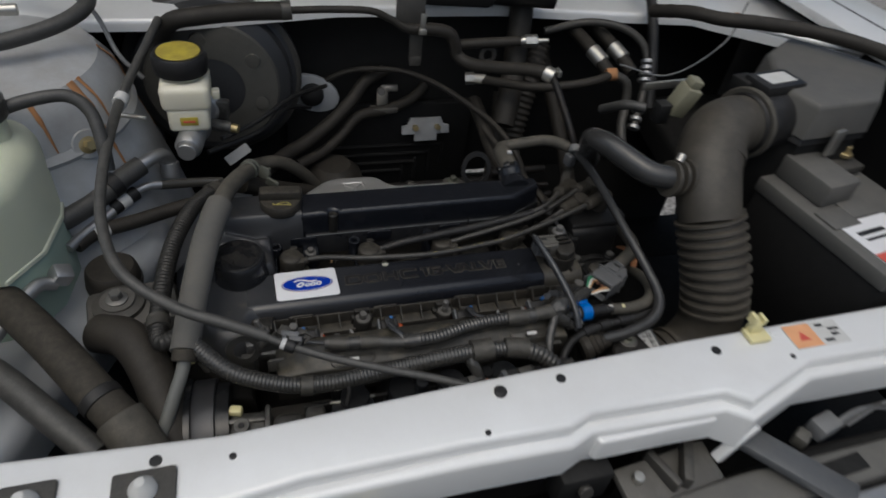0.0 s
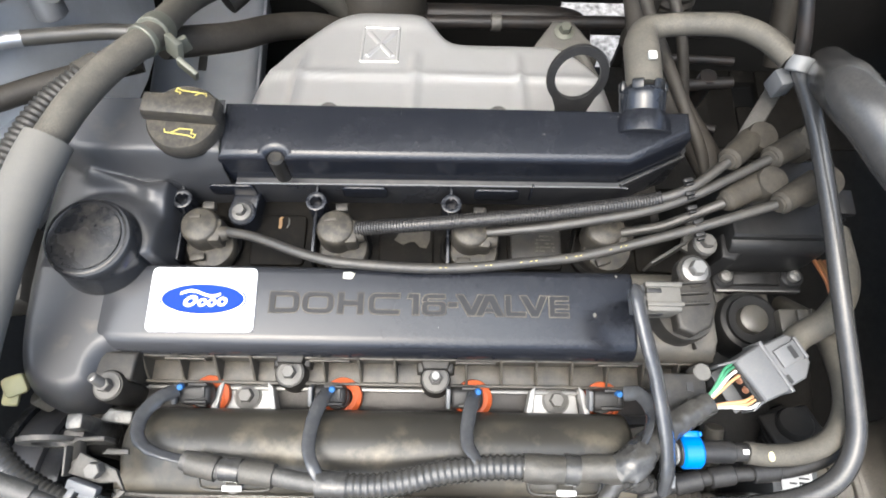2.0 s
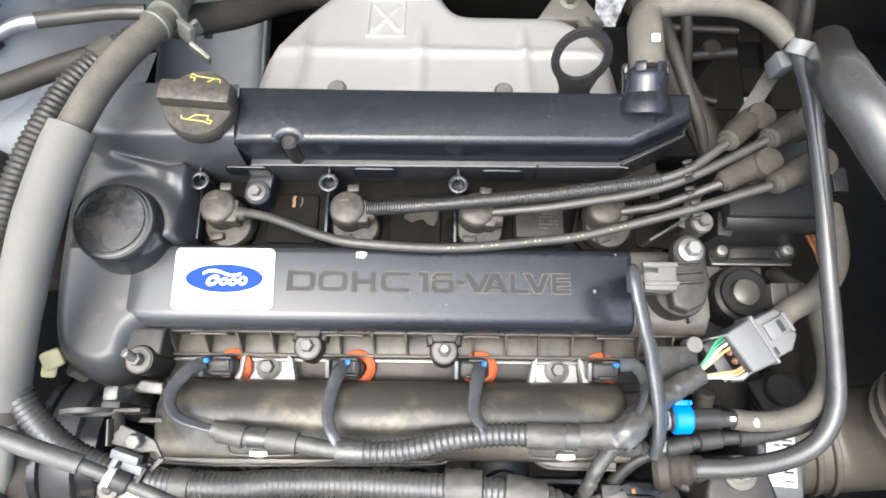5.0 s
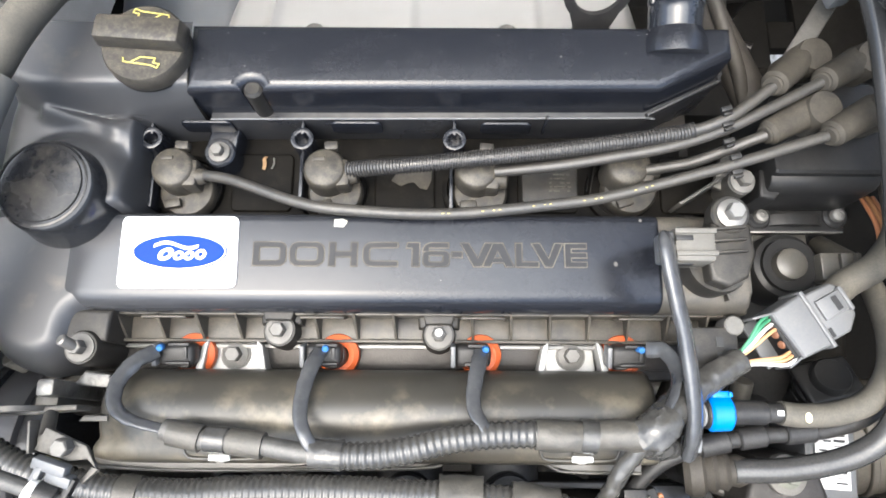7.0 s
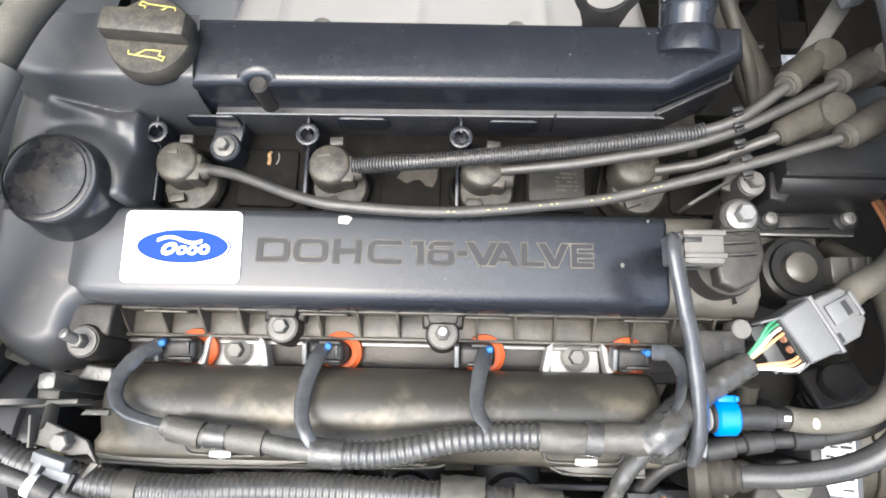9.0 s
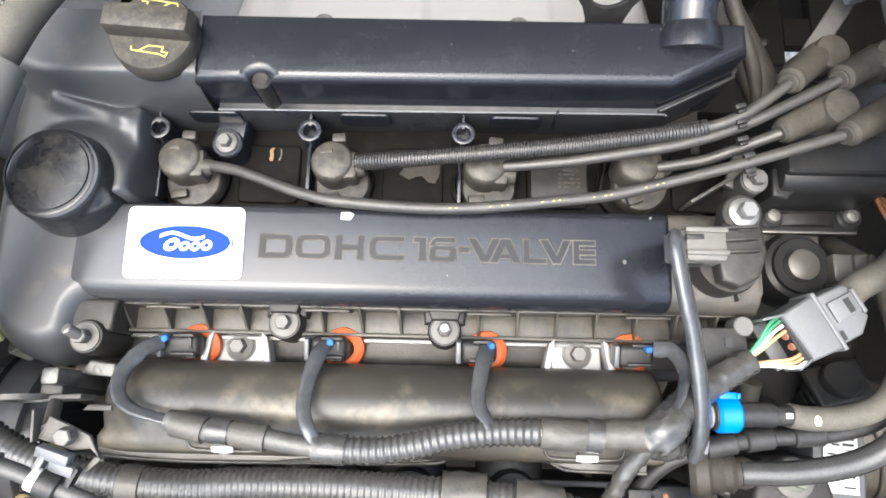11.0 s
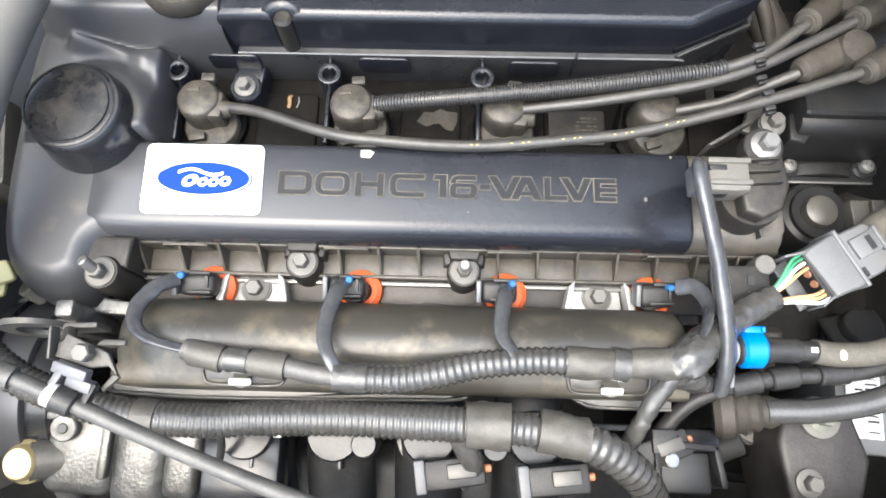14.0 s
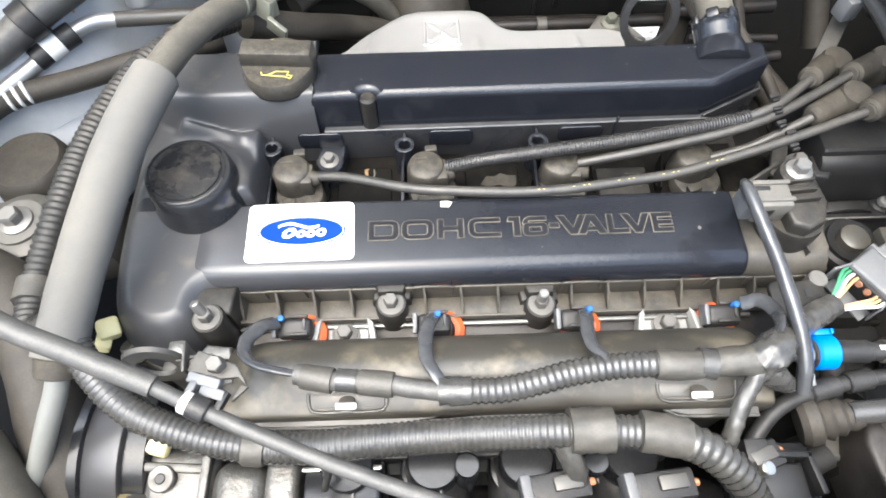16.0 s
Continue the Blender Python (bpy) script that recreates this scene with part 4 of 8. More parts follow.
    for x, y, z, stud in ((-0.071, -0.1055, 0.830, False), (0.030, -0.1075, 0.826, True), (-0.1875, -0.1180, 0.844, True)):
        part("lug", lathe([(0.0116, 0.792), (0.0108, z - 0.002), (0.0098, z), (0, z)], 24, pose(x, y, 0)), COVER_DUSTY, t)
        part("lug_web", prism([(x - 0.013, y + 0.004), (x + 0.013, y + 0.004), (x + 0.015, y + 0.024), (x - 0.015, y + 0.024)], 0.80, z - 0.003, 0.003), COVER_DUSTY, t)
        if x > -0.1:
            part("lug_back", prism([(x - 0.0085, y + 0.0060), (x + 0.0085, y + 0.0060), (x + 0.0105, y + 0.0125), (x - 0.0105, y + 0.0125)], 0.81, z + 0.006, 0.0015), COVER_DUSTY, t)
        part("washer", lathe([(0.0086, z), (0.0086, z + 0.0010), (0.006, z + 0.0012)], 24, pose(x, y, 0)), BOLT, t)
        hex_bolt((x, y, z + 0.0006), (x, y, 1), 0.0082, BOLT, t, False)
        if stud:
            lean = (x - 0.004, y + 0.004, z + 0.0155) if x < -0.1 else (x, y, z + 0.018)
            part("stud", rod((x, y, z + 0.006), lean, 0.0033), ZINC_DULL, t, "zinc plated stud")
    # round breather tower
    part("breather_tower", lathe([(0.0335, 0.836), (0.0325, 0.850), (0.0305, 0.860), (0.0288, 0.8725), (0.0272, 0.8742)], 44, pose(-0.2045, -0.0245, 0)), GLOSSY, t, "glossy black breather tower")
    part("breather_disc", lathe([(0.0272, 0.8715), (0.0270, 0.8745), (0.0258, 0.8748), (0.0252, 0.8730), (0.0243, 0.8730), (0.0236, 0.8752), (0, 0.8756)], 44, pose(-0.2065, -0.0235, 0)), SCUFFED, t)
    # badge
    badge = part("badge", prism([(-0.1670, -0.0825), (-0.0940, -0.0818), (-0.0955, -0.0365), (-0.1680, -0.0370)], 0.8502, 0.8512, 0.0003, 2, upright=0.004), WHITE, t, "white rectangular badge with a blue oval")
    part("oval_rim", prism(oval(-0.1305, -0.0595, 0.0305, 0.0124), 0.8512, 0.8514, 0), STEEL, badge)
    part("oval_edge", prism(oval(-0.1305, -0.0595, 0.0298, 0.0119), 0.8514, 0.8516, 0), BLUE_INK, badge)
    part("oval_line", prism(oval(-0.1305, -0.0595, 0.0288, 0.0111), 0.8516, 0.8518, 0), WHITE, badge)
    part("oval", prism(oval(-0.1305, -0.0595, 0.0281, 0.0105), 0.8518, 0.8520, 0), BLUE_INK, badge)
    # the maker's mark as plain white strokes
    for k, (x, y, rx, ry) in enumerate(((-0.1385, -0.0612, 0.0052, 0.0036), (-0.1305, -0.0620, 0.0034, 0.0028), (-0.1240, -0.0620, 0.0034, 0.0028), (-0.1170, -0.0612, 0.0036, 0.0032))):
        loop = bmesh.new()
        turn = Matrix.Rotation(radians(32), 2)
        rings = [[loop.verts.new((x + q.x, y + q.y, z)) for q in [turn @ Vector((rx * g * math.cos(a), ry * g * math.sin(a))) for a in [2 * math.pi * i / 24 for i in range(24)]]] for g, z in ((1.0, 0.8521 + 0.00003 * k), (0.42, 0.8521 + 0.00003 * k))]
        for i in range(24):
            loop.faces.new((rings[0][i], rings[0][(i + 1) % 24], rings[1][(i + 1) % 24], rings[1][i]))
        part("swash_loop", loop, WHITE, badge)
    sweep = [(-0.1462 + 0.0275 * k / 14, -0.0562 + 0.0020 * math.sin(k * 0.42) + 0.0009 * k / 14) for k in range(15)]
    part("swash", prism([(x, y + 0.0011) for x, y in sweep] + [(x, y - 0.0010) for x, y in sweep[::-1]], 0.8523, 0.8525, 0), WHITE, badge)
    # moulded words
    moulded_words(t)
    part("paint_spot", prism([(-0.036, -0.0425), (-0.030, -0.043), (-0.0275, -0.039), (-0.031, -0.0375), (-0.036, -0.038)], 0.8502, 0.8505, 0), CHIP, t, "flaked pale spot")
    part("paint_spot", prism(oval(0.139, -0.0655, 0.0012, 0.0016, 8), 0.8502, 0.8504, 0), GREY_DUST, t)
    part("paint_spot", prism(oval(0.156, -0.0375, 0.0009, 0.001, 8), 0.8502, 0.8504, 0), GREY_DUST, t)
    # small pale flecks scattered over both banks
    dice = random.Random(11)
    flecks = []
    for _ in range(26):
        rear = dice.random() < 0.6
        x, y = dice.uniform(-0.20, 0.16), dice.uniform(0.050, 0.076) if rear else dice.uniform(-0.080, -0.043)
        if rear or x > -0.09:
            r = dice.uniform(0.0002, 0.00042)
            flecks.append(prism(oval(x, y, r * dice.uniform(0.7, 1.8), r, 6), 0.8776 if rear else 0.8501, 0.8778 if rear else 0.8503, 0))
    tagged(part("dust_flecks", joined(*flecks), GREY_DUST, t), "pale dust flecks on the cover", kind="stuff")
    return t


valve_cover()


def oil_cap():
    t = thing("oil_filler_cap", (-0.150, 0.063, 0.877), "black oil filler cap with yellow oil-can marks", "oil cap")
    turn = pose(-0.150, 0.062, 0.0875, 0, 0, -4) @ Matrix.Scale(0.9, 4)
    part("skirt", lathe([(0.029, 0.876), (0.0295, 0.880), (0.0288, 0.887), (0.0275, 0.889), (0, 0.8895)], 44, turn), BOOT, t)
    part("neck_ring", lathe([(0.0290, 0.874), (0.0290, 0.8765), (0.0280, 0.877)], 44, turn), DARK, t)
    part("grip", moved(box(0, 0.004, 0.8945, 0.061, 0.019, 0.014, 0.0025, taper=0.93), turn), BOOT, t)
    # oil-can pictograms, front and back of the grip
    can = [(-1.0, 0.25), (-0.95, -0.1), (-0.6, -0.15), (-0.1, 0.42), (0.68, 0.40), (0.62, -0.05), (0.95, -0.12), (0.86, -0.5), (0.5, -0.28), (-0.6, -0.15)]
    for dy, flip in ((-0.0145, 1), (0.0205, -1)):
        mark = []
        for (xa, ya), (xb, yb) in zip(can, can[1:]):
            a, c = Vector((0.002 + flip * xa * 0.0128, dy + flip * ya * 0.0078, 0.8899)), Vector((0.002 + flip * xb * 0.0128, dy + flip * yb * 0.0078, 0.8899))
            mark.append(box(*((a + c) / 2), (a - c).length + 0.0004, 0.0009, 0.0006, 0.0002, (0, 0, math.degrees(math.atan2(c.y - a.y, c.x - a.x)))))
        part("oil_can_mark", moved(joined(*mark), turn), YELLOW, t)
    return t


oil_cap()


# ---- ignition ----
def plug_boot():
    x, y = -0.144, -0.002
    t = thing("spark_plug_boot", (x, y, 0.817), "grey-black rubber spark plug boot in the cover's well", "spark plug boot", "boots on the plugs")
    part("base", lathe([(0.0185, 0.816), (0.0185, 0.824), (0.0172, 0.826), (0.0150, 0.8265)], 30, pose(x + 0.003, y - 0.009, 0)), BOOT, t)
    part("cap", lathe([(0.0148, 0.822), (0.0142, 0.840), (0.0130, 0.8435), (0.0115, 0.8445), (0, 0.8450)], 30, pose(x - 0.001, y + 0.001, 0)), BOOT, t)
    part("spout", rod((x + 0.005, y - 0.003, 0.8350), (x + 0.020, y - 0.0035, 0.8375), 0.0072, r2=0.0050), BOOT, t)
    part("neck", box(x + 0.008, y - 0.002, 0.8335, 0.014, 0.019, 0.018, 0.003), BOOT, t)
    part("pull_tab", box(x + 0.004, y + 0.0165, 0.8405, 0.009, 0.006, 0.007, 0.0012), BOOT, t)
    part("pull_tab", box(x - 0.004, y - 0.0195, 0.829, 0.011, 0.006, 0.004, 0.0012, (0, 0, 10)), BOOT, t)
    part("top_mark", box(x - 0.004, y + 0.007, 0.8448, 0.008, 0.003, 0.0016, 0.0005), BOOT, t)
    return t


boot = plug_boot()
for i in (1, 2, 3):
    copy_thing(boot, pose(-0.144 + 0.0995 * i, -0.002 + (0.003 if i == 3 else 0.0), 0.817, 0, 0, (4, -6, 9)[i - 1]))


def lead_end(t, a, b, capped=True):
    """The thick boot at a lead's coil end, with its round cap."""
    part("coil_boot", rod(a, b, 0.0084, 24, 0.002, 0.0098), RUBBER_GREY, t)
    part("boot_collar", rod(Vector(a) - (Vector(b) - Vector(a)) * 0.05, Vector(a) + (Vector(b) - Vector(a)) * 0.03, 0.0064), RUBBER_GREY, t)
    if capped:
        m = axis(Vector(b) + Vector((0, 0, -0.024)), Vector(b) + Vector((0.006, -0.008, 0.06)))
        part("round_cap", lathe([(0.0113, 0), (0.0113, 0.032), (0.0106, 0.0345), (0, 0.036)], 24, m), RUBBER_GREY, t)


def ignition_leads():
    runs = (
        ("grey ignition lead sagging across the cover", [(-0.126, -0.0045, 0.838), (-0.108, -0.009, 0.843), (-0.092, -0.015, 0.847), (-0.061, -0.027, 0.853), (-0.032, -0.033, 0.856), (0.034, -0.0355, 0.8555), (0.103, -0.029, 0.857), (0.138, -0.024, 0.859), (0.204, -0.008, 0.867), (0.264, 0.009, 0.876)], (0.266, 0.0095, 0.876), (0.300, 0.0300, 0.871)),
        ("ignition lead in a corrugated sleeve", [(-0.030, -0.001, 0.84), (-0.002, -0.002, 0.849), (0.034, 0.000, 0.853), (0.104, 0.006, 0.858), (0.173, 0.014, 0.864), (0.206, 0.022, 0.870), (0.236, 0.042, 0.875)], (0.236, 0.043, 0.875), (0.2655, 0.0705, 0.861)),
        ("grey ignition lead from the third plug", [(0.066, -0.003, 0.843), (0.105, -0.002, 0.852), (0.139, 0.002, 0.857), (0.173, 0.007, 0.862), (0.207, 0.017, 0.866), (0.240, 0.032, 0.872), (0.266, 0.045, 0.876)], (0.266, 0.045, 0.876), (0.300, 0.0670, 0.864)),
        ("short grey ignition lead from the fourth plug", [(0.165, -0.001, 0.842), (0.180, 0.0, 0.847), (0.195, 0.002, 0.852), (0.233, 0.014, 0.866)], (0.233, 0.0145, 0.866), (0.2635, 0.0310, 0.866)),
    )
    for i, (label, pts, a, b) in enumerate(runs):
        t = thing("ignition_lead", pts[0], label, "ignition lead", "ignition leads")
        hose("cable", pts, 0.0036, LEAD, t)
        if i == 1:
            hose("sleeve", pts[:4] + [(0.173, 0.014, 0.864), (0.188, 0.0165, 0.866)], 0.0052, LEAD_SLEEVE, t, "ribbed black sleeve", ribs=(0.0021, 0.0010), seg=12)
        if i == 0:
            at, run = spline(pts, 0.0035)
            share = [k for k in range(len(at)) if 0.40 < run[k] / run[-1] < 0.76 and (k * 7) % 9 in (0, 3, 5)]
            part("print_bar", joined(*[box(at[k][0], at[k][1] - 0.0006, at[k][2] + 0.0035, 0.0014, 0.0006, 0.0003, 0, (0, -4, math.degrees(math.atan2(at[k + 1][1] - at[k][1], at[k + 1][0] - at[k][0])))) for k in share]), YELLOW, t, "yellow printed marks")
        lead_end(t, a, b, True)


ignition_leads()


def lead_clips():
    for x, y, z in ((0.205, 0.0265, 0.8755), (0.207, 0.0185, 0.8715), (0.2085, 0.009, 0.8675), (0.210, -0.003, 0.871), (0.2125, -0.0105, 0.866)):
        t = thing("lead_clip", (x, y, z), "small black plastic clip over an ignition lead", "clip", "lead clips")
        part("jaw", box(x, y, z, 0.0070, 0.0030, 0.0030, 0.0006, (0, 0, 14)), BLACK, t)
        part("catch", box(x + 0.001, y - 0.0028, z - 0.001, 0.0055, 0.0018, 0.003, 0.0005, (0, 0, 14)), BLACK, t)


lead_clips()


def coil_pack():
    t = thing("ignition_coil_pack", (0.29, 0.02, 0.80), "black ignition coil pack with a rounded front beside the cover", "coil pack")
    # the casing drawn as a section across, run along its length
    section = [(0.058, 0.800), (0.058, 0.850), (0.056, 0.852), (-0.0035, 0.852), (-0.0055, 0.8505), (-0.0060, 0.8462), (-0.0085, 0.8455), (-0.0115, 0.8430), (-0.0135, 0.8385), (-0.0140, 0.830), (-0.0148, 0.815), (-0.0150, 0.800)]
    stations = [(0.2440, 0.0030), (0.2448, 0.0008), (0.2465, 0.0), (0.3130, 0.0), (0.3165, 0.0015), (0.3180, 0.0050)]
    body = bmesh.new()
    rings = [[body.verts.new((x + 0.0002, y + (draw if y < 0.02 else -draw), z if z < 0.801 else z - draw)) for y, z in section] for x, draw in stations]
    for a, b in zip(rings, rings[1:]):
        for k in range(len(section) - 1):
            body.faces.new((a[k], b[k], b[k + 1], a[k + 1]))
    body.faces.new(rings[0])
    body.faces.new(rings[-1][::-1])
    bmesh.ops.recalc_face_normals(body, faces=body.faces)
    part("body", body, COIL, t, angle=32)
    part("cheek", prism([(0.2400, -0.0170), (0.2500, -0.0190), (0.2560, -0.0125), (0.2540, 0.0040), (0.2420, 0.0020)], 0.800, 0.8375, 0.0025), COIL, t)
    part("plate", prism([(0.2500, -0.0310), (0.3180, -0.0310), (0.3200, -0.0120), (0.2480, -0.0120)], 0.792, 0.7985, 0.001), COIL, t)
    bridge = [(-0.0200 + 0.0400 * k / 12, 0.0062 * math.sin(math.pi * k / 12) ** 0.6) for k in range(13)]
    part("bridge", on_axis(prism([(x, y) for x, y in bridge], -0.0080, 0.0, 0.0008), (0.2825, -0.0265, 0.7985), (90, 0, 0)), COIL, t)
    for x, y in ((0.258, -0.0200), (0.3125, -0.0190)):
        part("ear", lathe([(0.0088, 0.790), (0.0088, 0.7995), (0.0070, 0.801), (0, 0.801)], 24, pose(x, y, 0)), COIL, t)
        part("ear_bolt", lathe([(0.0050, 0.8005), (0.0050, 0.8030), (0.0042, 0.8045), (0.0020, 0.8050), (0.0018, 0.8040), (0, 0.8040)], 22, pose(x, y, 0)), ZINC_DULL, t, "dull steel screw")
    part("side_clip", joined(box(0.342, 0.03, 0.835, 0.012, 0.02, 0.006, 0.001), box(0.342, 0.03, 0.823, 0.012, 0.02, 0.006, 0.001)), COIL, t)
    for a, b in (((0.264, 0.031, 0.835), (0.264, 0.031, 0.856)), ((0.300, 0.030, 0.835), (0.300, 0.030, 0.858))):
        part("tower", rod(a, b, 0.0105), COIL, t)
    part("edge_rail", box(0.2840, -0.0305, 0.7982, 0.066, 0.0016, 0.0016, 0.0005), ZINC_DULL, t, "bare metal edge")
    return t


coil_pack()


def bolt_bracket():
    t = thing("cover_end_bracket", (0.227, -0.009, 0.82), "dark steel bracket bolted at the cover's end", "bracket")
    part("arm", box(0.224, 0.006, 0.828, 0.012, 0.034, 0.005, 0.0015, (0, 0, -20)), STEEL_DARK, t)
    part("boss", rod((0.227, -0.008, 0.80), (0.227, -0.008, 0.8415), 0.0088), STEEL_DARK, t)
    hex_bolt((0.227, -0.008, 0.8415), (0.227, -0.009, 1), 0.0085, BOLT, t)
    part("strut", mesh_leaf([(0.1880, -0.0230), (0.2170, -0.0050), (0.2150, -0.0035), (0.1860, -0.0215)], 0.818, 0.838), STEEL_DARK, t)
    return t


bolt_bracket()


def cam_sensor():
    t = thing("cam_sensor", (0.199, -0.06, 0.848), "dusty cam position sensor with a grey connector", "sensor")
    part("base", lathe([(0.0195, 0.846), (0.0195, 0.862), (0.0185, 0.866)], 30, pose(0.196, -0.0665, 0)), COVER_DUSTY, t)
    part("body", prism([(0.186, -0.080), (0.196, -0.084), (0.208, -0.078), (0.2135, -0.064), (0.211, -0.040), (0.203, -0.031), (0.193, -0.034), (0.189, -0.046), (0.184, -0.060)], 0.863, 0.8765, 0.003), COVER_DUSTY, t)
    for i in range(3):
        part("fin", box(0.196, -0.050 - 0.007 * i, 0.8785, 0.022, 0.0016, 0.005, 0.0005, (0, 0, 4)), COVER_DUSTY, t)
    part("bolt_flange", lathe([(0.0115, 0.868), (0.0115, 0.877), (0.0105, 0.878)], 24, pose(0.200, -0.041, 0)), COVER_DUSTY, t)
    hex_bolt((0.200, -0.041, 0.878), (0.200, -0.042, 1), 0.0092, ZINC_DULL, t)
    c = part("connector", box(0.1765, -0.060, 0.872, 0.024, 0.021, 0.020, 0.0030), GREY_DUST, t, "brown-grey plastic connector")
    part("latch_slot", joined(box(0.170, -0.0565, 0.8815, 0.010, 0.003, 0.0024, 0.0004), box(0.170, -0.0700, 0.875, 0.012, 0.0024, 0.006, 0.0004)), INK, c)
    part("connector_rib", joined(box(0.1765, -0.0525, 0.8825, 0.024, 0.003, 0.002, 0.0005), box(0.1765, -0.0655, 0.8825, 0.024, 0.003, 0.002, 0.0005)), GREY_DUST, c)
    part("connector_end", box(0.162, -0.0605, 0.872, 0.008, 0.017, 0.016, 0.0016), GREY_TUBE, c)
    return t


cam_sensor()


def sensor_sleeve():
    t = thing("sensor_wire_sleeve", (0.16, -0.1, 0.86), "dark grey sleeve round the sensor wire, bent over the cover", "cable sleeve")
    hose("sleeve", [(0.161, -0.060, 0.880), (0.1565, -0.062, 0.889), (0.1575, -0.075, 0.8895), (0.162, -0.095, 0.885), (0.168, -0.115, 0.877), (0.1735, -0.145, 0.867), (0.1755, -0.164, 0.858), (0.1765, -0.176, 0.846)], lambda s: 0.0074 + 0.0014 * s, STALK, t, flat=0.55, seg=20, crease=0.06, step=0.003)
    part("cut_end", box(0.1785, -0.172, 0.845, 0.0025, 0.008, 0.016, 0.0008, (0, 18, -10)), GREY, t, "pale plastic rail tab")
    return t


sensor_sleeve()


# ---- inlet side ----
def inlet_shroud():
    t = thing("inlet_shroud", (0.0, -0.165, 0.78), "dust-coated black plastic shroud over the inlet pipes", "engine shroud")
    # barrel shaped top, drawn as a section along the engine, with a plain apron in front of it
    section = [(-0.131, 0.800), (-0.1295, 0.826), (-0.132, 0.836), (-0.139, 0.8465), (-0.148, 0.853), (-0.157, 0.8545), (-0.164, 0.8530), (-0.1705, 0.8495), (-0.1760, 0.8470), (-0.1815, 0.8450), (-0.1838, 0.8430), (-0.1845, 0.8400), (-0.1830, 0.820), (-0.182, 0.80)]
    stations = [(-0.1750, 0.45), (-0.1744, 0.66), (-0.1728, 0.735), (-0.1695, 0.765), (-0.1650, 0.795), (-0.1605, 0.845), (-0.1555, 0.91), (-0.1490, 0.962), (-0.1410, 0.992), (-0.1300, 1.0), (-0.10, 1.0), (-0.05, 1.0), (0.0, 1.0), (0.06, 1.0), (0.11, 1.0), (0.140, 1.0), (0.150, 0.985), (0.156, 0.95), (0.160, 0.85)]
    n = len(section)
    verts = [(x, -0.160 + (y + 0.160) * (0.93 + 0.07 * k), 0.80 + (z - 0.80) * (k if y > -0.172 else 0.55 + 0.45 * k)) for x, k in stations for y, z in section]
    faces = [(i * n + j, i * n + j + 1, (i + 1) * n + j + 1, (i + 1) * n + j) for i in range(len(stations) - 1) for j in range(n - 1)]
    faces.append(tuple(range(n))[::-1])
    faces.append(tuple((len(stations) - 1) * n + j for j in range(n)))
    mesh_object("barrel", verts, faces, SHROUD, t, "", 60)
    part("core", box(-0.006, -0.160, 0.815, 0.325, 0.040, 0.03, 0.004), APRON, t)
    lip = [(-0.1735, -0.1835), (-0.1700, -0.1862), (-0.127, -0.1880), (-0.068, -0.1878), (0.020, -0.1862), (0.034, -0.1825), (0.045, -0.1772), (0.052, -0.1760), (0.076, -0.1760), (0.085, -0.1785), (0.098, -0.1858), (0.108, -0.1880), (0.150, -0.1885)]
    part("lip", prism(lip + [(0.152, -0.1750), (-0.1735, -0.1750)], 0.8372, 0.8392, 0.0007), APRON, t)
    hose("lip_bead", [(x, y - 0.0006, 0.8385) for x, y in lip], 0.0011, APRON, t, seg=8, step=0.003)
    for x in (-0.0945, 0.1125):
        rim = [(-0.0235, 0.004), (-0.0225, -0.0035), (-0.018, -0.0062), (0.0, -0.0066), (0.018, -0.0062), (0.0225, -0.0035), (0.0235, 0.004)]
        pocket = hose("clip_pocket", [(x + a, -0.1750 + c, 0.8478 + c * 0.36) for a, c in rim], 0.0011, APRON, t, seg=8, step=0.002)
        part("pocket_floor", box(x, -0.1745, 0.8468, 0.044, 0.009, 0.0024, 0.0006, (20, 0, 0)), APRON, pocket)
        part("clip_eye", box(x, -0.1800, 0.8535, 0.0125, 0.0040, 0.0024, 0.0011, (25, 0, 0)), LABEL, t, "pale plastic clip foot")
        part("clip_stem", lathe([(0.0046, 0), (0.0052, 0.001), (0.0042, 0.002), (0.0052, 0.003), (0.0040, 0.004), (0.0046, 0.006)], 16, axis((x, -0.1800, 0.8475), (x, -0.1745, 0.854))), GREY_DUST, t)
    return t


inlet_shroud()


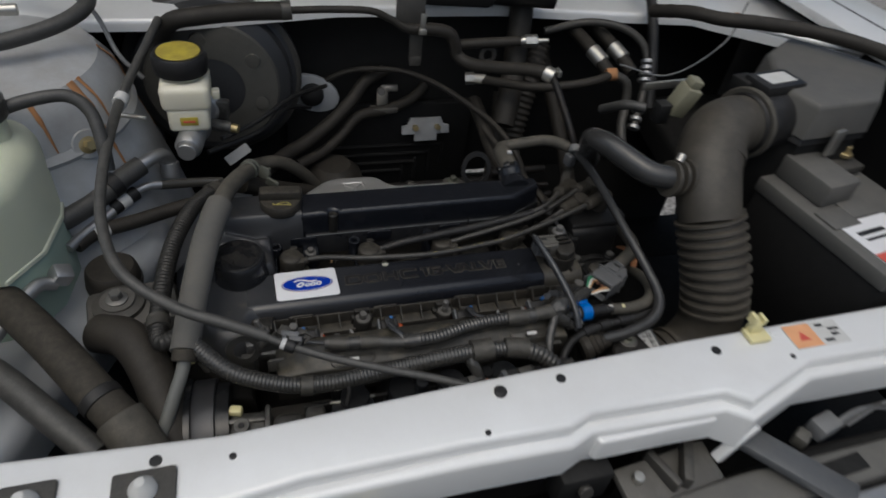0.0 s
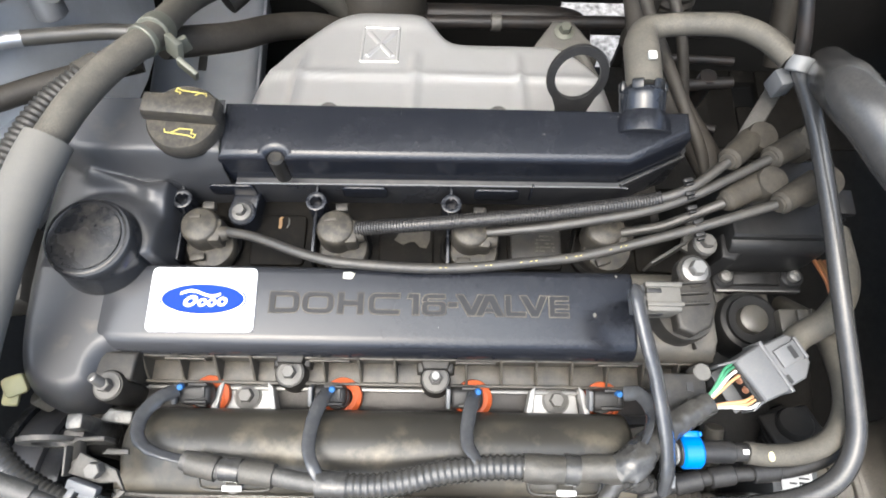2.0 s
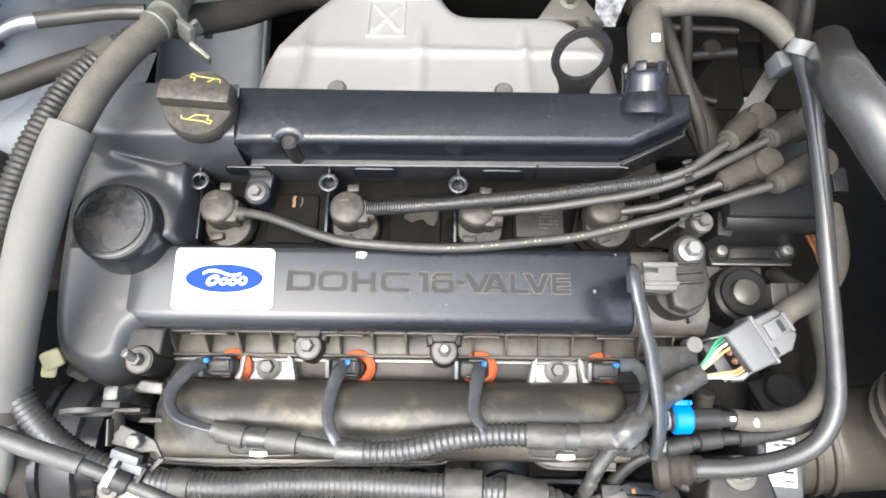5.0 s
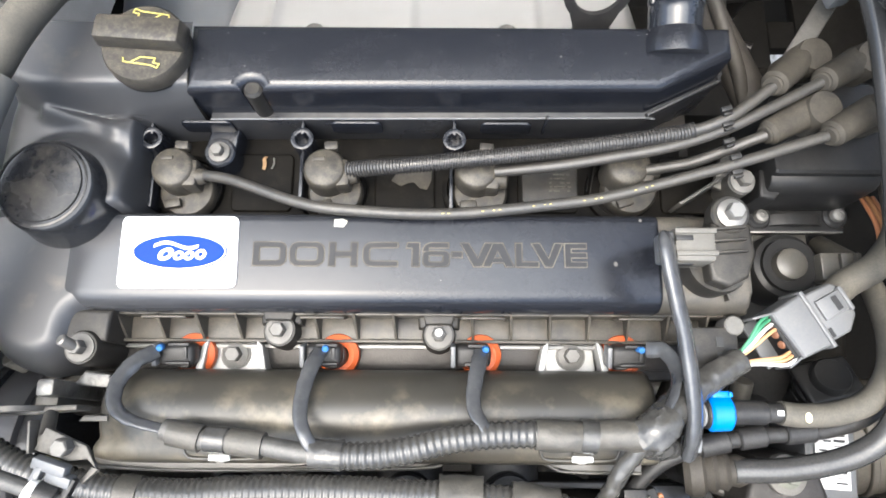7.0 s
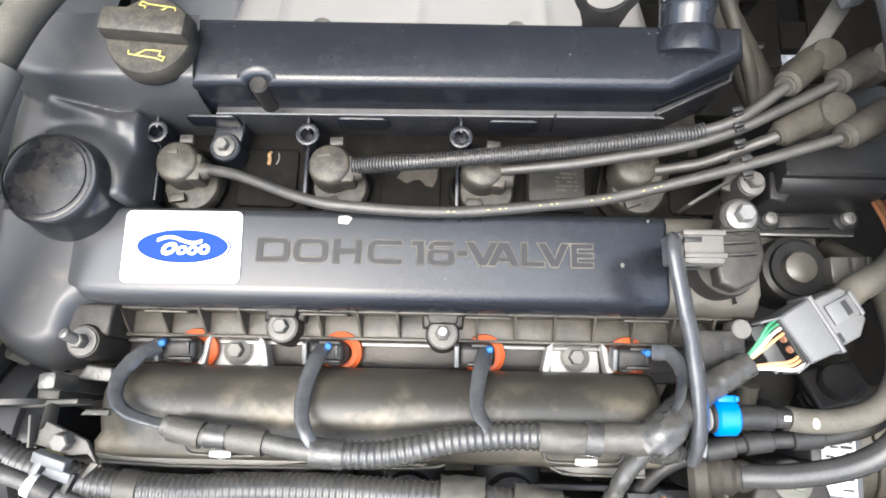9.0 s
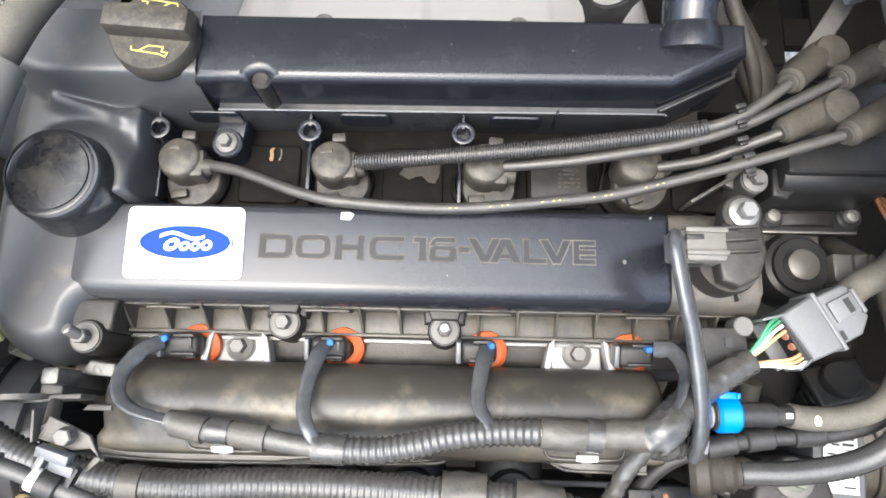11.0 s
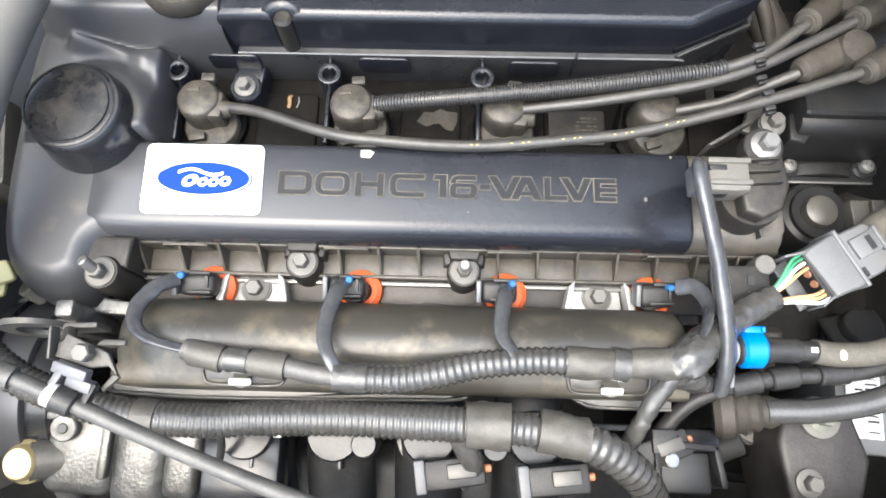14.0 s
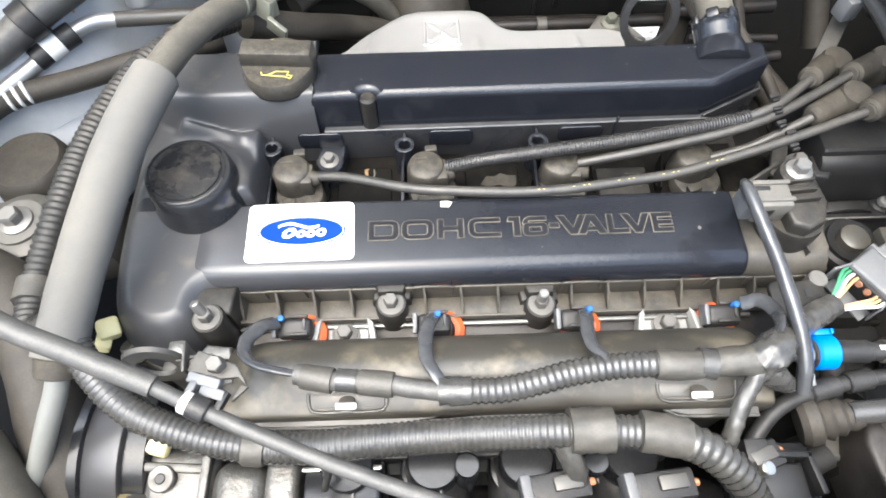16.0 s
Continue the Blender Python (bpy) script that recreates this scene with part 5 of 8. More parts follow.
def injector(x, ring, pin):
    t = thing("fuel_injector", (ring, -0.117, 0.81), "fuel injector with an orange seal and black plug", "fuel injector", "injectors on the head")
    part("seal", lathe([(0.0060, 0.0), (0.0118, 0.0), (0.0130, 0.0030), (0.0124, 0.0062), (0.0096, 0.0078), (0.0066, 0.0070)], 32, pose(ring, -0.1185, 0.8095, 12, 0, 0) @ Matrix.Scale(1.08, 4), closed=True), ORANGE, t, "orange rubber seal")
    part("body", rod((ring - 0.002, -0.119, 0.800), (ring - 0.003, -0.1205, 0.824), 0.0088), BLACK, t)
    plug = part("plug", box(x, -0.1200, 0.8265, 0.0225, 0.0140, 0.0125, 0.0038, (18, 0, 0), 4), BLACK, t)
    part("plug_window", box(x + 0.0070, -0.1200, 0.8346, 0.0022, 0.0075, 0.0016, 0.0004, (18, 0, 0)), INK, plug)
    part("plug_rim", box(x - 0.0125, -0.1205, 0.830, 0.0030, 0.0135, 0.011, 0.0008, (18, 0, 0)), GREY_TUBE, plug)
    part("plug_ridge", joined(box(x + 0.002, -0.1262, 0.8325, 0.015, 0.0020, 0.0024, 0.0006, (18, 0, 0)), box(x + 0.003, -0.1150, 0.8360, 0.013, 0.0020, 0.0022, 0.0006, (18, 0, 0))), BLACK, plug)
    part("locking_pin", rod((pin, -0.1160, 0.834), (pin + 0.0008, -0.1178, 0.840), 0.0021), BLUE_PIN, t, "pale blue locking pin")
    return t


for x, ring, pin in ((-0.1345, -0.1290, -0.1425), (-0.0425, -0.0355, -0.0405), (0.0515, 0.0570, 0.0585), (0.1490, 0.1490, 0.1545)):
    injector(x, ring, pin)


def rail_bracket(x):
    t = thing("manifold_bracket", (x, -0.12, 0.80), "bright aluminium bracket bolted to the head", "bracket", "manifold brackets")
    part("plate", prism([(x - 0.017, -0.136), (x + 0.017, -0.136), (x + 0.015, -0.112), (x + 0.013, -0.1065), (x - 0.013, -0.1065), (x - 0.016, -0.112)], 0.804, 0.8105, 0.001), STAMP, t)
    part("tongue", box(x, -0.1075, 0.8125, 0.030, 0.006, 0.0035, 0.001), STAMP, t)
    for side in (-1, 1):
        part("wing", prism([(x + side * 0.0150, -0.110), (x + side * 0.0195, -0.114), (x + side * 0.0240, -0.134), (x + side * 0.0190, -0.136)][::side], 0.805, 0.8205, 0.0012), STAMP, t)
    part("washer", lathe([(0.0098, 0.8105), (0.0098, 0.8118), (0.007, 0.812)], 26, pose(x, -0.1195, 0)), BOLT, t)
    hex_bolt((x, -0.1195, 0.8118), (x, -0.1235, 0.9), 0.0090, BOLT, t)
    return t


rail_bracket(-0.1035)
rail_bracket(0.1165)


def engine_harness():
    t = thing("injector_harness", (0.0, -0.17, 0.86), "taped wiring loom in ribbed black tube along the inlet shroud", "wiring loom")
    hose("trunk", [(-0.122, -0.1640, 0.866), (-0.104, -0.1685, 0.867), (-0.078, -0.1705, 0.867), (-0.052, -0.1750, 0.866), (-0.034, -0.1775, 0.866)], lambda s: 0.0060 - 0.0006 * s, RUBBER, t, "rubber-taped stretch", crease=0.05, seg=20, step=0.003)
    hose("trunk", [(-0.040, -0.1765, 0.866), (-0.021, -0.1775, 0.867), (-0.002, -0.1770, 0.867), (0.017, -0.1735, 0.868), (0.036, -0.1690, 0.868), (0.062, -0.1660, 0.868), (0.085, -0.1655, 0.868)], 0.0073, LOOM, t, "ribbed black tube", ribs=(0.0042, 0.0009), seg=18)
    hose("trunk", [(0.084, -0.1655, 0.868), (0.104, -0.1668, 0.868), (0.126, -0.1655, 0.869), (0.148, -0.166, 0.870)], lambda s: 0.0084 + 0.0005 * math.sin(s * 9), TAPE_MATTE, t, "cloth-taped stretch", crease=0.10, seg=24, step=0.0022)
    for a, b in ((-0.098, -0.0865), (0.1085, 0.1175)):
        y, z = (-0.1693, 0.867) if a < 0 else (-0.1664, 0.8682)
        hose("cable_tie", [(a, y + 0.0005, z), ((a + b) / 2, y, z), (b, y - 0.0006, z)], 0.0070 if a < 0 else 0.0092, TAPE, t)
    for a, b in ((-0.118, -0.1005), (-0.085, -0.066)):
        hose("tape_band", [(a, -0.1655 if a < -0.1 else -0.1700, 0.8665), (b, -0.1690 if a < -0.1 else -0.1725, 0.867)], 0.0074, TAPE_MATTE, t, crease=0.06, seg=20, step=0.003)
    hose("end_wrap", [(-0.040, -0.1765, 0.866), (-0.022, -0.1775, 0.867)], 0.0082, TAPE, t, crease=0.12, seg=22, step=0.0022)
    hose("knot", [(0.140, -0.168, 0.870), (0.150, -0.162, 0.873), (0.158, -0.156, 0.870)], lambda s: 0.0090 + 0.0015 * math.sin(3.1 * s), TAPE, t, "bunched tape joint", crease=0.24, seg=28, step=0.0018)
    hose("knot", [(0.142, -0.169, 0.866), (0.154, -0.172, 0.860), (0.166, -0.1735, 0.848)], lambda s: 0.0090 - 0.003 * s, TAPE, t, crease=0.18, seg=26, step=0.0018)
    # stalks up to the plugs
    stalks = ([(-0.1455, -0.1195, 0.836), (-0.152, -0.126, 0.846), (-0.157, -0.137, 0.853), (-0.1545, -0.150, 0.861), (-0.142, -0.159, 0.866), (-0.118, -0.1650, 0.866)],
              [(-0.0435, -0.119, 0.836), (-0.0455, -0.127, 0.847), (-0.0475, -0.140, 0.857), (-0.0475, -0.155, 0.866), (-0.0425, -0.167, 0.871), (-0.037, -0.175, 0.869)],
              [(0.0565, -0.1195, 0.836), (0.0535, -0.128, 0.848), (0.0505, -0.142, 0.859), (0.0505, -0.153, 0.866), (0.0565, -0.163, 0.872), (0.058, -0.169, 0.870)],
              [(0.159, -0.117, 0.838), (0.1665, -0.1185, 0.846), (0.1695, -0.130, 0.855), (0.1635, -0.142, 0.866), (0.1565, -0.152, 0.872), (0.152, -0.160, 0.872)])
    for pts in stalks:
        hose("stalk", pts, lambda s: 0.0052 - 0.0014 * s, STALK, t, "flat shrink-sleeved injector wires", crease=0.14, flat=0.5, seg=20, step=0.0025)
    hose("branch", [(0.148, -0.163, 0.868), (0.164, -0.152, 0.860), (0.180, -0.141, 0.852), (0.197, -0.131, 0.849), (0.212, -0.1235, 0.846)], lambda s: 0.0100 - 0.0022 * s, TAPE, t, "taped branch to the grey plug", crease=0.13, seg=24, step=0.002)
    hose("branch", [(0.146, -0.168, 0.870), (0.141, -0.174, 0.866), (0.133, -0.186, 0.858), (0.1275, -0.200, 0.848), (0.122, -0.214, 0.835)], 0.0050, TAPE, t, "taped branch downwards", crease=0.2, seg=20, step=0.002)
    return t


engine_harness()


def grey_plug():
    t = thing("multi_plug", (0.25, -0.10, 0.82), "open-backed grey multi-pin plug with coloured wires", "electrical plug")
    m = pose(0.2440, -0.1070, 0.8385, 0, 0, 28)
    shell = [(-0.0020, -0.0165), (0.0190, -0.0178), (0.0190, 0.0178), (-0.0050, 0.0165)]
    part("shell", moved(prism(shell, -0.011, 0.0105, 0.0030, 3), m), PLUG_GREY, t, angle=25)
    part("hood", moved(joined(box(-0.0090, 0.0165, 0.001, 0.016, 0.0016, 0.019, 0.0006, (0, 0, -14)), box(-0.0060, -0.0160, -0.001, 0.012, 0.0016, 0.018, 0.0006, (0, 0, 10)), box(-0.0080, 0, -0.0098, 0.016, 0.031, 0.0016, 0.0006)), m), PLUG_GREY, t)
    part("collar", moved(prism([(0.0165, -0.0190), (0.0195, -0.0190), (0.0195, 0.0190), (0.0165, 0.0190)], -0.012, 0.0116, 0.0012, 2), m), PLUG_GREY, t, angle=25)
    part("mate", moved(prism([(0.0185, -0.0160), (0.0330, -0.0160), (0.0420, -0.0085), (0.0430, 0.0100), (0.0380, 0.0150), (0.0185, 0.0160)], -0.010, 0.0100, 0.0025, 3), m), PLUG_GREY, t, angle=25)
    part("latch", moved(joined(box(0.0310, 0.0030, 0.0108, 0.0180, 0.0130, 0.0024, 0.0007), box(0.0398, 0.0030, 0.0118, 0.0026, 0.0160, 0.0030, 0.0007)), m), PLUG_GREY, t)
    part("latch_slot", moved(joined(box(0.0335, 0.0030, 0.0121, 0.0036, 0.0090, 0.0005, 0), box(0.0214, -0.0110, 0.0100, 0.0022, 0.0060, 0.0008, 0)), m), INK, t, "dark latch slot")
    part("cell_block", moved(box(-0.0045, 0, -0.001, 0.003, 0.029, 0.016, 0.0006), m), DARK, t, "dark cell block")
    for x, y in ((-0.0052, 0.0030), (-0.0052, -0.0040), (-0.0056, 0.0095)):
        part("cell", moved(rod((x, y, 0.003), (x - 0.0026, y, 0.0045), 0.0025), m), CELL, t, "brown blanking plug")
    for i, (mat, y) in enumerate(((WIRE_GREEN, 0.0150), (WIRE_GREEN, 0.0125), (WIRE_WHITE, 0.0095), (WIRE_ORANGE, 0.0060), (WIRE_ORANGE, -0.0095), (WIRE_ORANGE, -0.0120), (WIRE_WHITE, -0.0150))):
        hose("wire", [m @ Vector((-0.004, y, 0.005)), m @ Vector((-0.014, y * 0.95, 0.009)), m @ Vector((-0.024, y * 0.55, 0.007)), m @ Vector((-0.034, y * 0.2, 0.003))], 0.0011, mat, t, seg=8, step=0.003)
    hose("tail", [m @ Vector((0.038, 0.004, 0)), m @ Vector((0.052, 0.008, 0.0)), (0.308, -0.062, 0.842), (0.33, -0.035, 0.835), (0.338, 0.01, 0.825)], 0.0092, RUBBER_BROWN, t, "dusty rubber cable tail")
    return t


grey_plug()


def fuel_coupling():
    t = thing("fuel_line_coupling", (0.2, -0.154, 0.84), "fuel line with a bright blue quick-release ring", "fuel line")
    part("rail_pipe", rod((0.160, -0.156, 0.845), (0.190, -0.1545, 0.845), 0.0040), PIPE, t, "bright metal rail pipe")
    part("ferrule", rod((0.1848, -0.1545, 0.845), (0.1870, -0.1544, 0.845), 0.0076), GREY, t, "pale grey flange")
    part("ferrule_seal", rod((0.187, -0.1545, 0.845), (0.1905, -0.1543, 0.845), 0.0090), BLACK, t)
    ring = part("ring", rod((0.189, -0.1542, 0.845), (0.2025, -0.1538, 0.845), 0.0108, 26, 0.0015), BLUE, t, "bright blue plastic ring")
    part("ring_tab", joined(box(0.1955, -0.1435, 0.851, 0.011, 0.004, 0.004, 0.0008), box(0.2005, -0.1435, 0.853, 0.002, 0.003, 0.003, 0.0005)), BLUE, ring)
    part("sleeve", rod((0.201, -0.1538, 0.8445), (0.2245, -0.154, 0.844), 0.0072), BLACK, t)
    part("sleeve", rod((0.224, -0.154, 0.844), (0.2345, -0.154, 0.844), 0.0058), BLACK, t)
    part("sleeve_mark", box(0.2305, -0.154, 0.8503, 0.004, 0.003, 0.0006, 0.0001), LABEL, t)
    hose("hose", [(0.233, -0.154, 0.844), (0.249, -0.1555, 0.843), (0.272, -0.1535, 0.842), (0.292, -0.1450, 0.841), (0.307, -0.126, 0.838), (0.316, -0.098, 0.828), (0.321, -0.06, 0.805), (0.322, -0.03, 0.76)], 0.0072, RUBBER_BROWN, t, "dusty rubber hose")
    part("paint_mark", prism(oval(0.2465, -0.1565, 0.0020, 0.0030, 12), 0.8495, 0.8506, 0), CREAM_CLIP, t, "cream paint dab")
    return t


fuel_coupling()


def purge_hose():
    t = thing("purge_hose", (0.26, -0.18, 0.83), "long black hose looping round to a ribbed grommet", "hose")
    hose("hose", [(0.2805, 0.101, 0.905), (0.2855, 0.06, 0.902), (0.290, 0.0, 0.892), (0.294, -0.063, 0.878), (0.3005, -0.115, 0.862), (0.3015, -0.145, 0.853), (0.292, -0.167, 0.846), (0.272, -0.180, 0.840), (0.24, -0.187, 0.835), (0.208, -0.1885, 0.831)], lambda s: 0.0060 + 0.0012 * max(0.0, min(1.0, (s - 0.6) * 5)), BREATHER, t)
    part("grommet", lathe([(0.0135, -0.014), (0.0160, -0.010), (0.0152, -0.003), (0.0120, -0.001), (0.0138, 0.003), (0.0108, 0.006), (0.0120, 0.010), (0.0090, 0.013), (0.0098, 0.017), (0.0076, 0.022)], 30, axis((0.196, -0.189, 0.822), (0.229, -0.188, 0.834))), DUCT, t, "ribbed rubber grommet")
    hose("upper_pipe", [(0.2805, 0.101, 0.905), (0.276, 0.115, 0.925), (0.268, 0.150, 0.955), (0.264, 0.185, 0.975), (0.262, 0.2, 0.978)], 0.0050, SHADE_PIPE, t, "dark metal pipe")
    part("joint_clip", rod((0.2785, 0.098, 0.9045), (0.281, 0.106, 0.911), 0.0085), GREY, t, "pale grey plastic joint clip")
    return t


purge_hose()


def tee_hose():
    t = thing("vacuum_pipe", (0.2, -0.172, 0.825), "thin black vacuum pipe with push-on joints", "pipe")
    hose("pipe", [(0.150, -0.203, 0.815), (0.160, -0.190, 0.823), (0.172, -0.181, 0.828), (0.194, -0.1735, 0.831), (0.225, -0.168, 0.832), (0.265, -0.1645, 0.833), (0.295, -0.155, 0.832), (0.320, -0.135, 0.825)], 0.0050, BLACK, t)
    for a, b in (((0.188, -0.175, 0.8305), (0.206, -0.171, 0.8315)), ((0.212, -0.170, 0.832), (0.228, -0.1675, 0.8325)), ((0.240, -0.1665, 0.833), (0.258, -0.165, 0.833))):
        part("joint", rod(a, b, 0.0068), BLACK, t)
    return t


tee_hose()


def egr_valve():
    t = thing("solenoid_valve", (0.265, -0.057, 0.78), "round black solenoid valve with a grey side plug", "valve")
    part("body", lathe([(0.024, 0.770), (0.0245, 0.800), (0.0225, 0.8045), (0.019, 0.806), (0.0185, 0.809), (0, 0.809)], 36, pose(0.2705, -0.0565, 0)), COIL, t)
    part("dome", lathe([(0.011, 0.808), (0.0105, 0.8155), (0.008, 0.817), (0, 0.817)], 26, pose(0.2685, -0.0570, 0)), APRON, t)
    part("side_plug", joined(box(0.300, -0.059, 0.808, 0.026, 0.019, 0.018, 0.002), box(0.306, -0.0565, 0.8185, 0.014, 0.012, 0.004, 0.001), box(0.3085, -0.058, 0.822, 0.003, 0.014, 0.004, 0.0008)), APRON, t, "dark grey plug")
    part("plate", box(0.262, -0.03, 0.786, 0.07, 0.04, 0.005, 0.002), STEEL_DARK, t)
    part("stand", box(0.268, -0.075, 0.735, 0.05, 0.06, 0.08, 0.006), DARK, t)
    return t


egr_valve()
for i, (dx, mat) in enumerate(((0.0, COPPER), (0.004, RUST), (0.008, COPPER))):
    ob = hose("plug_wire", [(0.319 + dx * 0.3, -0.066, 0.812), (0.326 + dx, -0.052, 0.818), (0.330 + dx, -0.03, 0.815), (0.333 + dx, -0.005, 0.80)], 0.0017, mat, seg=8)
    tagged(ob, "copper-coloured wire to the solenoid plug", "wire", "solenoid wires")


def plug_bracket():
    t = thing("plug_bracket", (0.195, -0.118, 0.83), "flat black punched bracket by the grey plug", "bracket")
    part("plate", prism(rounded(0.178, -0.132, 0.214, -0.103, 0.005), 0.838, 0.8415, 0.001), COVER_DUSTY, t)
    for x, y, w, h in ((0.1870, -0.1165, 0.0042, 0.0046), (0.2025, -0.1120, 0.0044, 0.0058), (0.2025, -0.1200, 0.0044, 0.0034)):
        part("slot", box(x, y, 0.8417, w, h, 0.0006, 0), INK, t)
    part("bolt", rod((0.2125, -0.102, 0.828), (0.2125, -0.102, 0.842), 0.0062), BOLT, t)
    return t


plug_bracket()


# ---- below the front: gearbox, inlet runners, alternator side ----
def gearbox():
    t = thing("gearbox", (0.26, -0.16, 0.6), "dirty cast aluminium gearbox case with bolts and a barcode label", "gearbox")
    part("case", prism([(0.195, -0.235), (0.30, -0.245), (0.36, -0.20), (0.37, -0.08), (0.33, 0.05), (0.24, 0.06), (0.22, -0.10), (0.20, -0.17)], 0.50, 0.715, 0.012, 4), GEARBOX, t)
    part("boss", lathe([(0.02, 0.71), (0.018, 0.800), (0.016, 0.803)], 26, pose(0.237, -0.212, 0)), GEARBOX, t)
    hex_bolt((0.262, -0.232, 0.715), (0.262, -0.233, 1), 0.008, BOLT, t)
    part("boss", lathe([(0.014, 0.71), (0.012, 0.79), (0.010, 0.792)], 22, pose(0.219, -0.197, 0)), CAST, t)
    m = pose(0.288, -0.173, 0.800, 0, 0, -4)
    part("label_pad", moved(box(0, -0.01, -0.047, 0.034, 0.06, 0.092, 0.003), m), GREY_TUBE, t, "dark box under the label")
    lab = part("barcode_label", moved(prism([(-0.011, -0.030), (0.011, -0.030), (0.011, 0.010), (-0.011, 0.010)], 0, 0.0006, 0), m), LABEL, t, "white barcode label")
    for i in range(11):
        part("bar", moved(box(0.0050, 0.0070 - 0.0033 * i, 0.0009, 0.0075, 0.0006 + 0.0006 * (i * 7 % 3), 0.0003, 0), m), INK, lab)
    for i in range(3):
        part("print_bar", moved(box(-0.006 + 0.003 * (i % 2), 0.006 - 0.006 * i, 0.0009, 0.005, 0.0012, 0.0003, 0), m), INK, lab)
    part("rib", box(0.31, -0.12, 0.716, 0.05, 0.006, 0.01, 0.002, (0, 0, 20)), GEARBOX, t)
    part("rib", box(0.31, -0.09, 0.716, 0.05, 0.006, 0.01, 0.002, (0, 0, 10)), GEARBOX, t)
    return t


gearbox()


def inlet_runners():
    t = thing("inlet_manifold", (0.0, -0.22, 0.6), "black plastic inlet manifold with round runners", "inlet manifold")
    part("plenum", box(0.0, -0.245, 0.70, 0.32, 0.07, 0.13, 0.02, seg=4), BLACK, t)
    for x in (-0.097, -0.045, 0.011, 0.074):
        hose("runner", [(x, -0.150, 0.785), (x, -0.19, 0.792), (x, -0.225, 0.786), (x, -0.255, 0.760), (x, -0.27, 0.72)], 0.022, BLACK, t, seg=24, flat=0.9)
        part("runner_head", lathe([(0.0215, 0.770), (0.0215, 0.800), (0.0205, 0.802), (0.0165, 0.8025), (0.0162, 0.824), (0.0150, 0.826), (0, 0.826)], 36, pose(x, -0.2075, 0)), GLOSSY, t, "glossy black runner head")
        part("runner_web", box(x + 0.004, -0.221, 0.806, 0.0022, 0.014, 0.032, 0.0006), GLOSSY, t)
    part("rib", box(0.0, -0.200, 0.800, 0.30, 0.004, 0.018, 0.001), BLACK, t)
    for x in (-0.0255, 0.0490):
        part("post", lathe([(0.0078, 0.775), (0.0076, 0.838), (0.0066, 0.840), (0, 0.840)], 26, pose(x, -0.2125, 0)), GLOSSY, t, "shiny black post")
    return t


inlet_runners()


def lower_plug(x, y, z, turn, label):
    t = thing("sensor_plug", (x, y, z), label, "electrical plug", "plugs below the loom")
    m = pose(x, y, z, 0, 0, turn)
    part("shell", moved(box(0, 0, 0, 0.034, 0.016, 0.014, 0.002), m), BLACK, t)
    part("latch", moved(box(0.004, 0.001, 0.0085, 0.016, 0.008, 0.004, 0.001), m), APRON, t)
    part("collar", moved(box(-0.019, 0, 0, 0.006, 0.018, 0.016, 0.001), m), PLUG_GREY, t)
    part("seal_dot", moved(rod((0.017, 0.0, 0.0), (0.021, 0.0, 0.0), 0.0022), m), COPPER, t)
    return t


lower_plug(0.026, -0.226, 0.838, 8, "black sensor plug with a grey collar below the loom")
lower_plug(0.083, -0.228, 0.842, 6, "black sensor plug with a grey collar below the loom")
lower_plug(0.150, -0.212, 0.815, 20, "black sensor plug with a grey collar below the loom")


def fan_plug():
    t = thing("fan_plug", (0.195, -0.232, 0.80), "black three-sided plug frame by the ribbed grommet", "electrical plug")
    part("frame", joined(box(0.164, -0.209, 0.815, 0.038, 0.004, 0.018, 0.001, (0, 0, -4)), box(0.1825, -0.2205, 0.815, 0.004, 0.024, 0.018, 0.001, (0, 0, 8)), box(0.146, -0.222, 0.815, 0.004, 0.026, 0.018, 0.001)), COIL, t)
    part("core", box(0.164, -0.225, 0.805, 0.032, 0.024, 0.02, 0.002), INK, t)
    part("screw", rod((0.150, -0.2165, 0.812), (0.154, -0.2175, 0.826), 0.0045), STEEL, t)
    return t


fan_plug()
bolt_stay = thing("gearbox_stay", (0.242, -0.20, 0.78), "dirty cast bracket plate with olive-grey bolt heads", "bracket")
part("plate", prism([(0.226, -0.180), (0.262, -0.180), (0.272, -0.215), (0.262, -0.245), (0.222, -0.245), (0.218, -0.205)], 0.770, 0.8235, 0.004, 3), HEAD, bolt_stay)
part("pad", lathe([(0.0125, 0.8225), (0.0120, 0.8265), (0.0105, 0.8272)], 26, pose(0.2427, -0.1911, 0)), CAST_DARK, bolt_stay)
hex_bolt((0.2427, -0.1911, 0.8268), (0.2420, -0.1950, 0.9), 0.0085, OLIVE, bolt_stay)
hex_bolt((0.2330, -0.2280, 0.8235), (0.2320, -0.2320, 0.9), 0.0085, BOLT, bolt_stay)


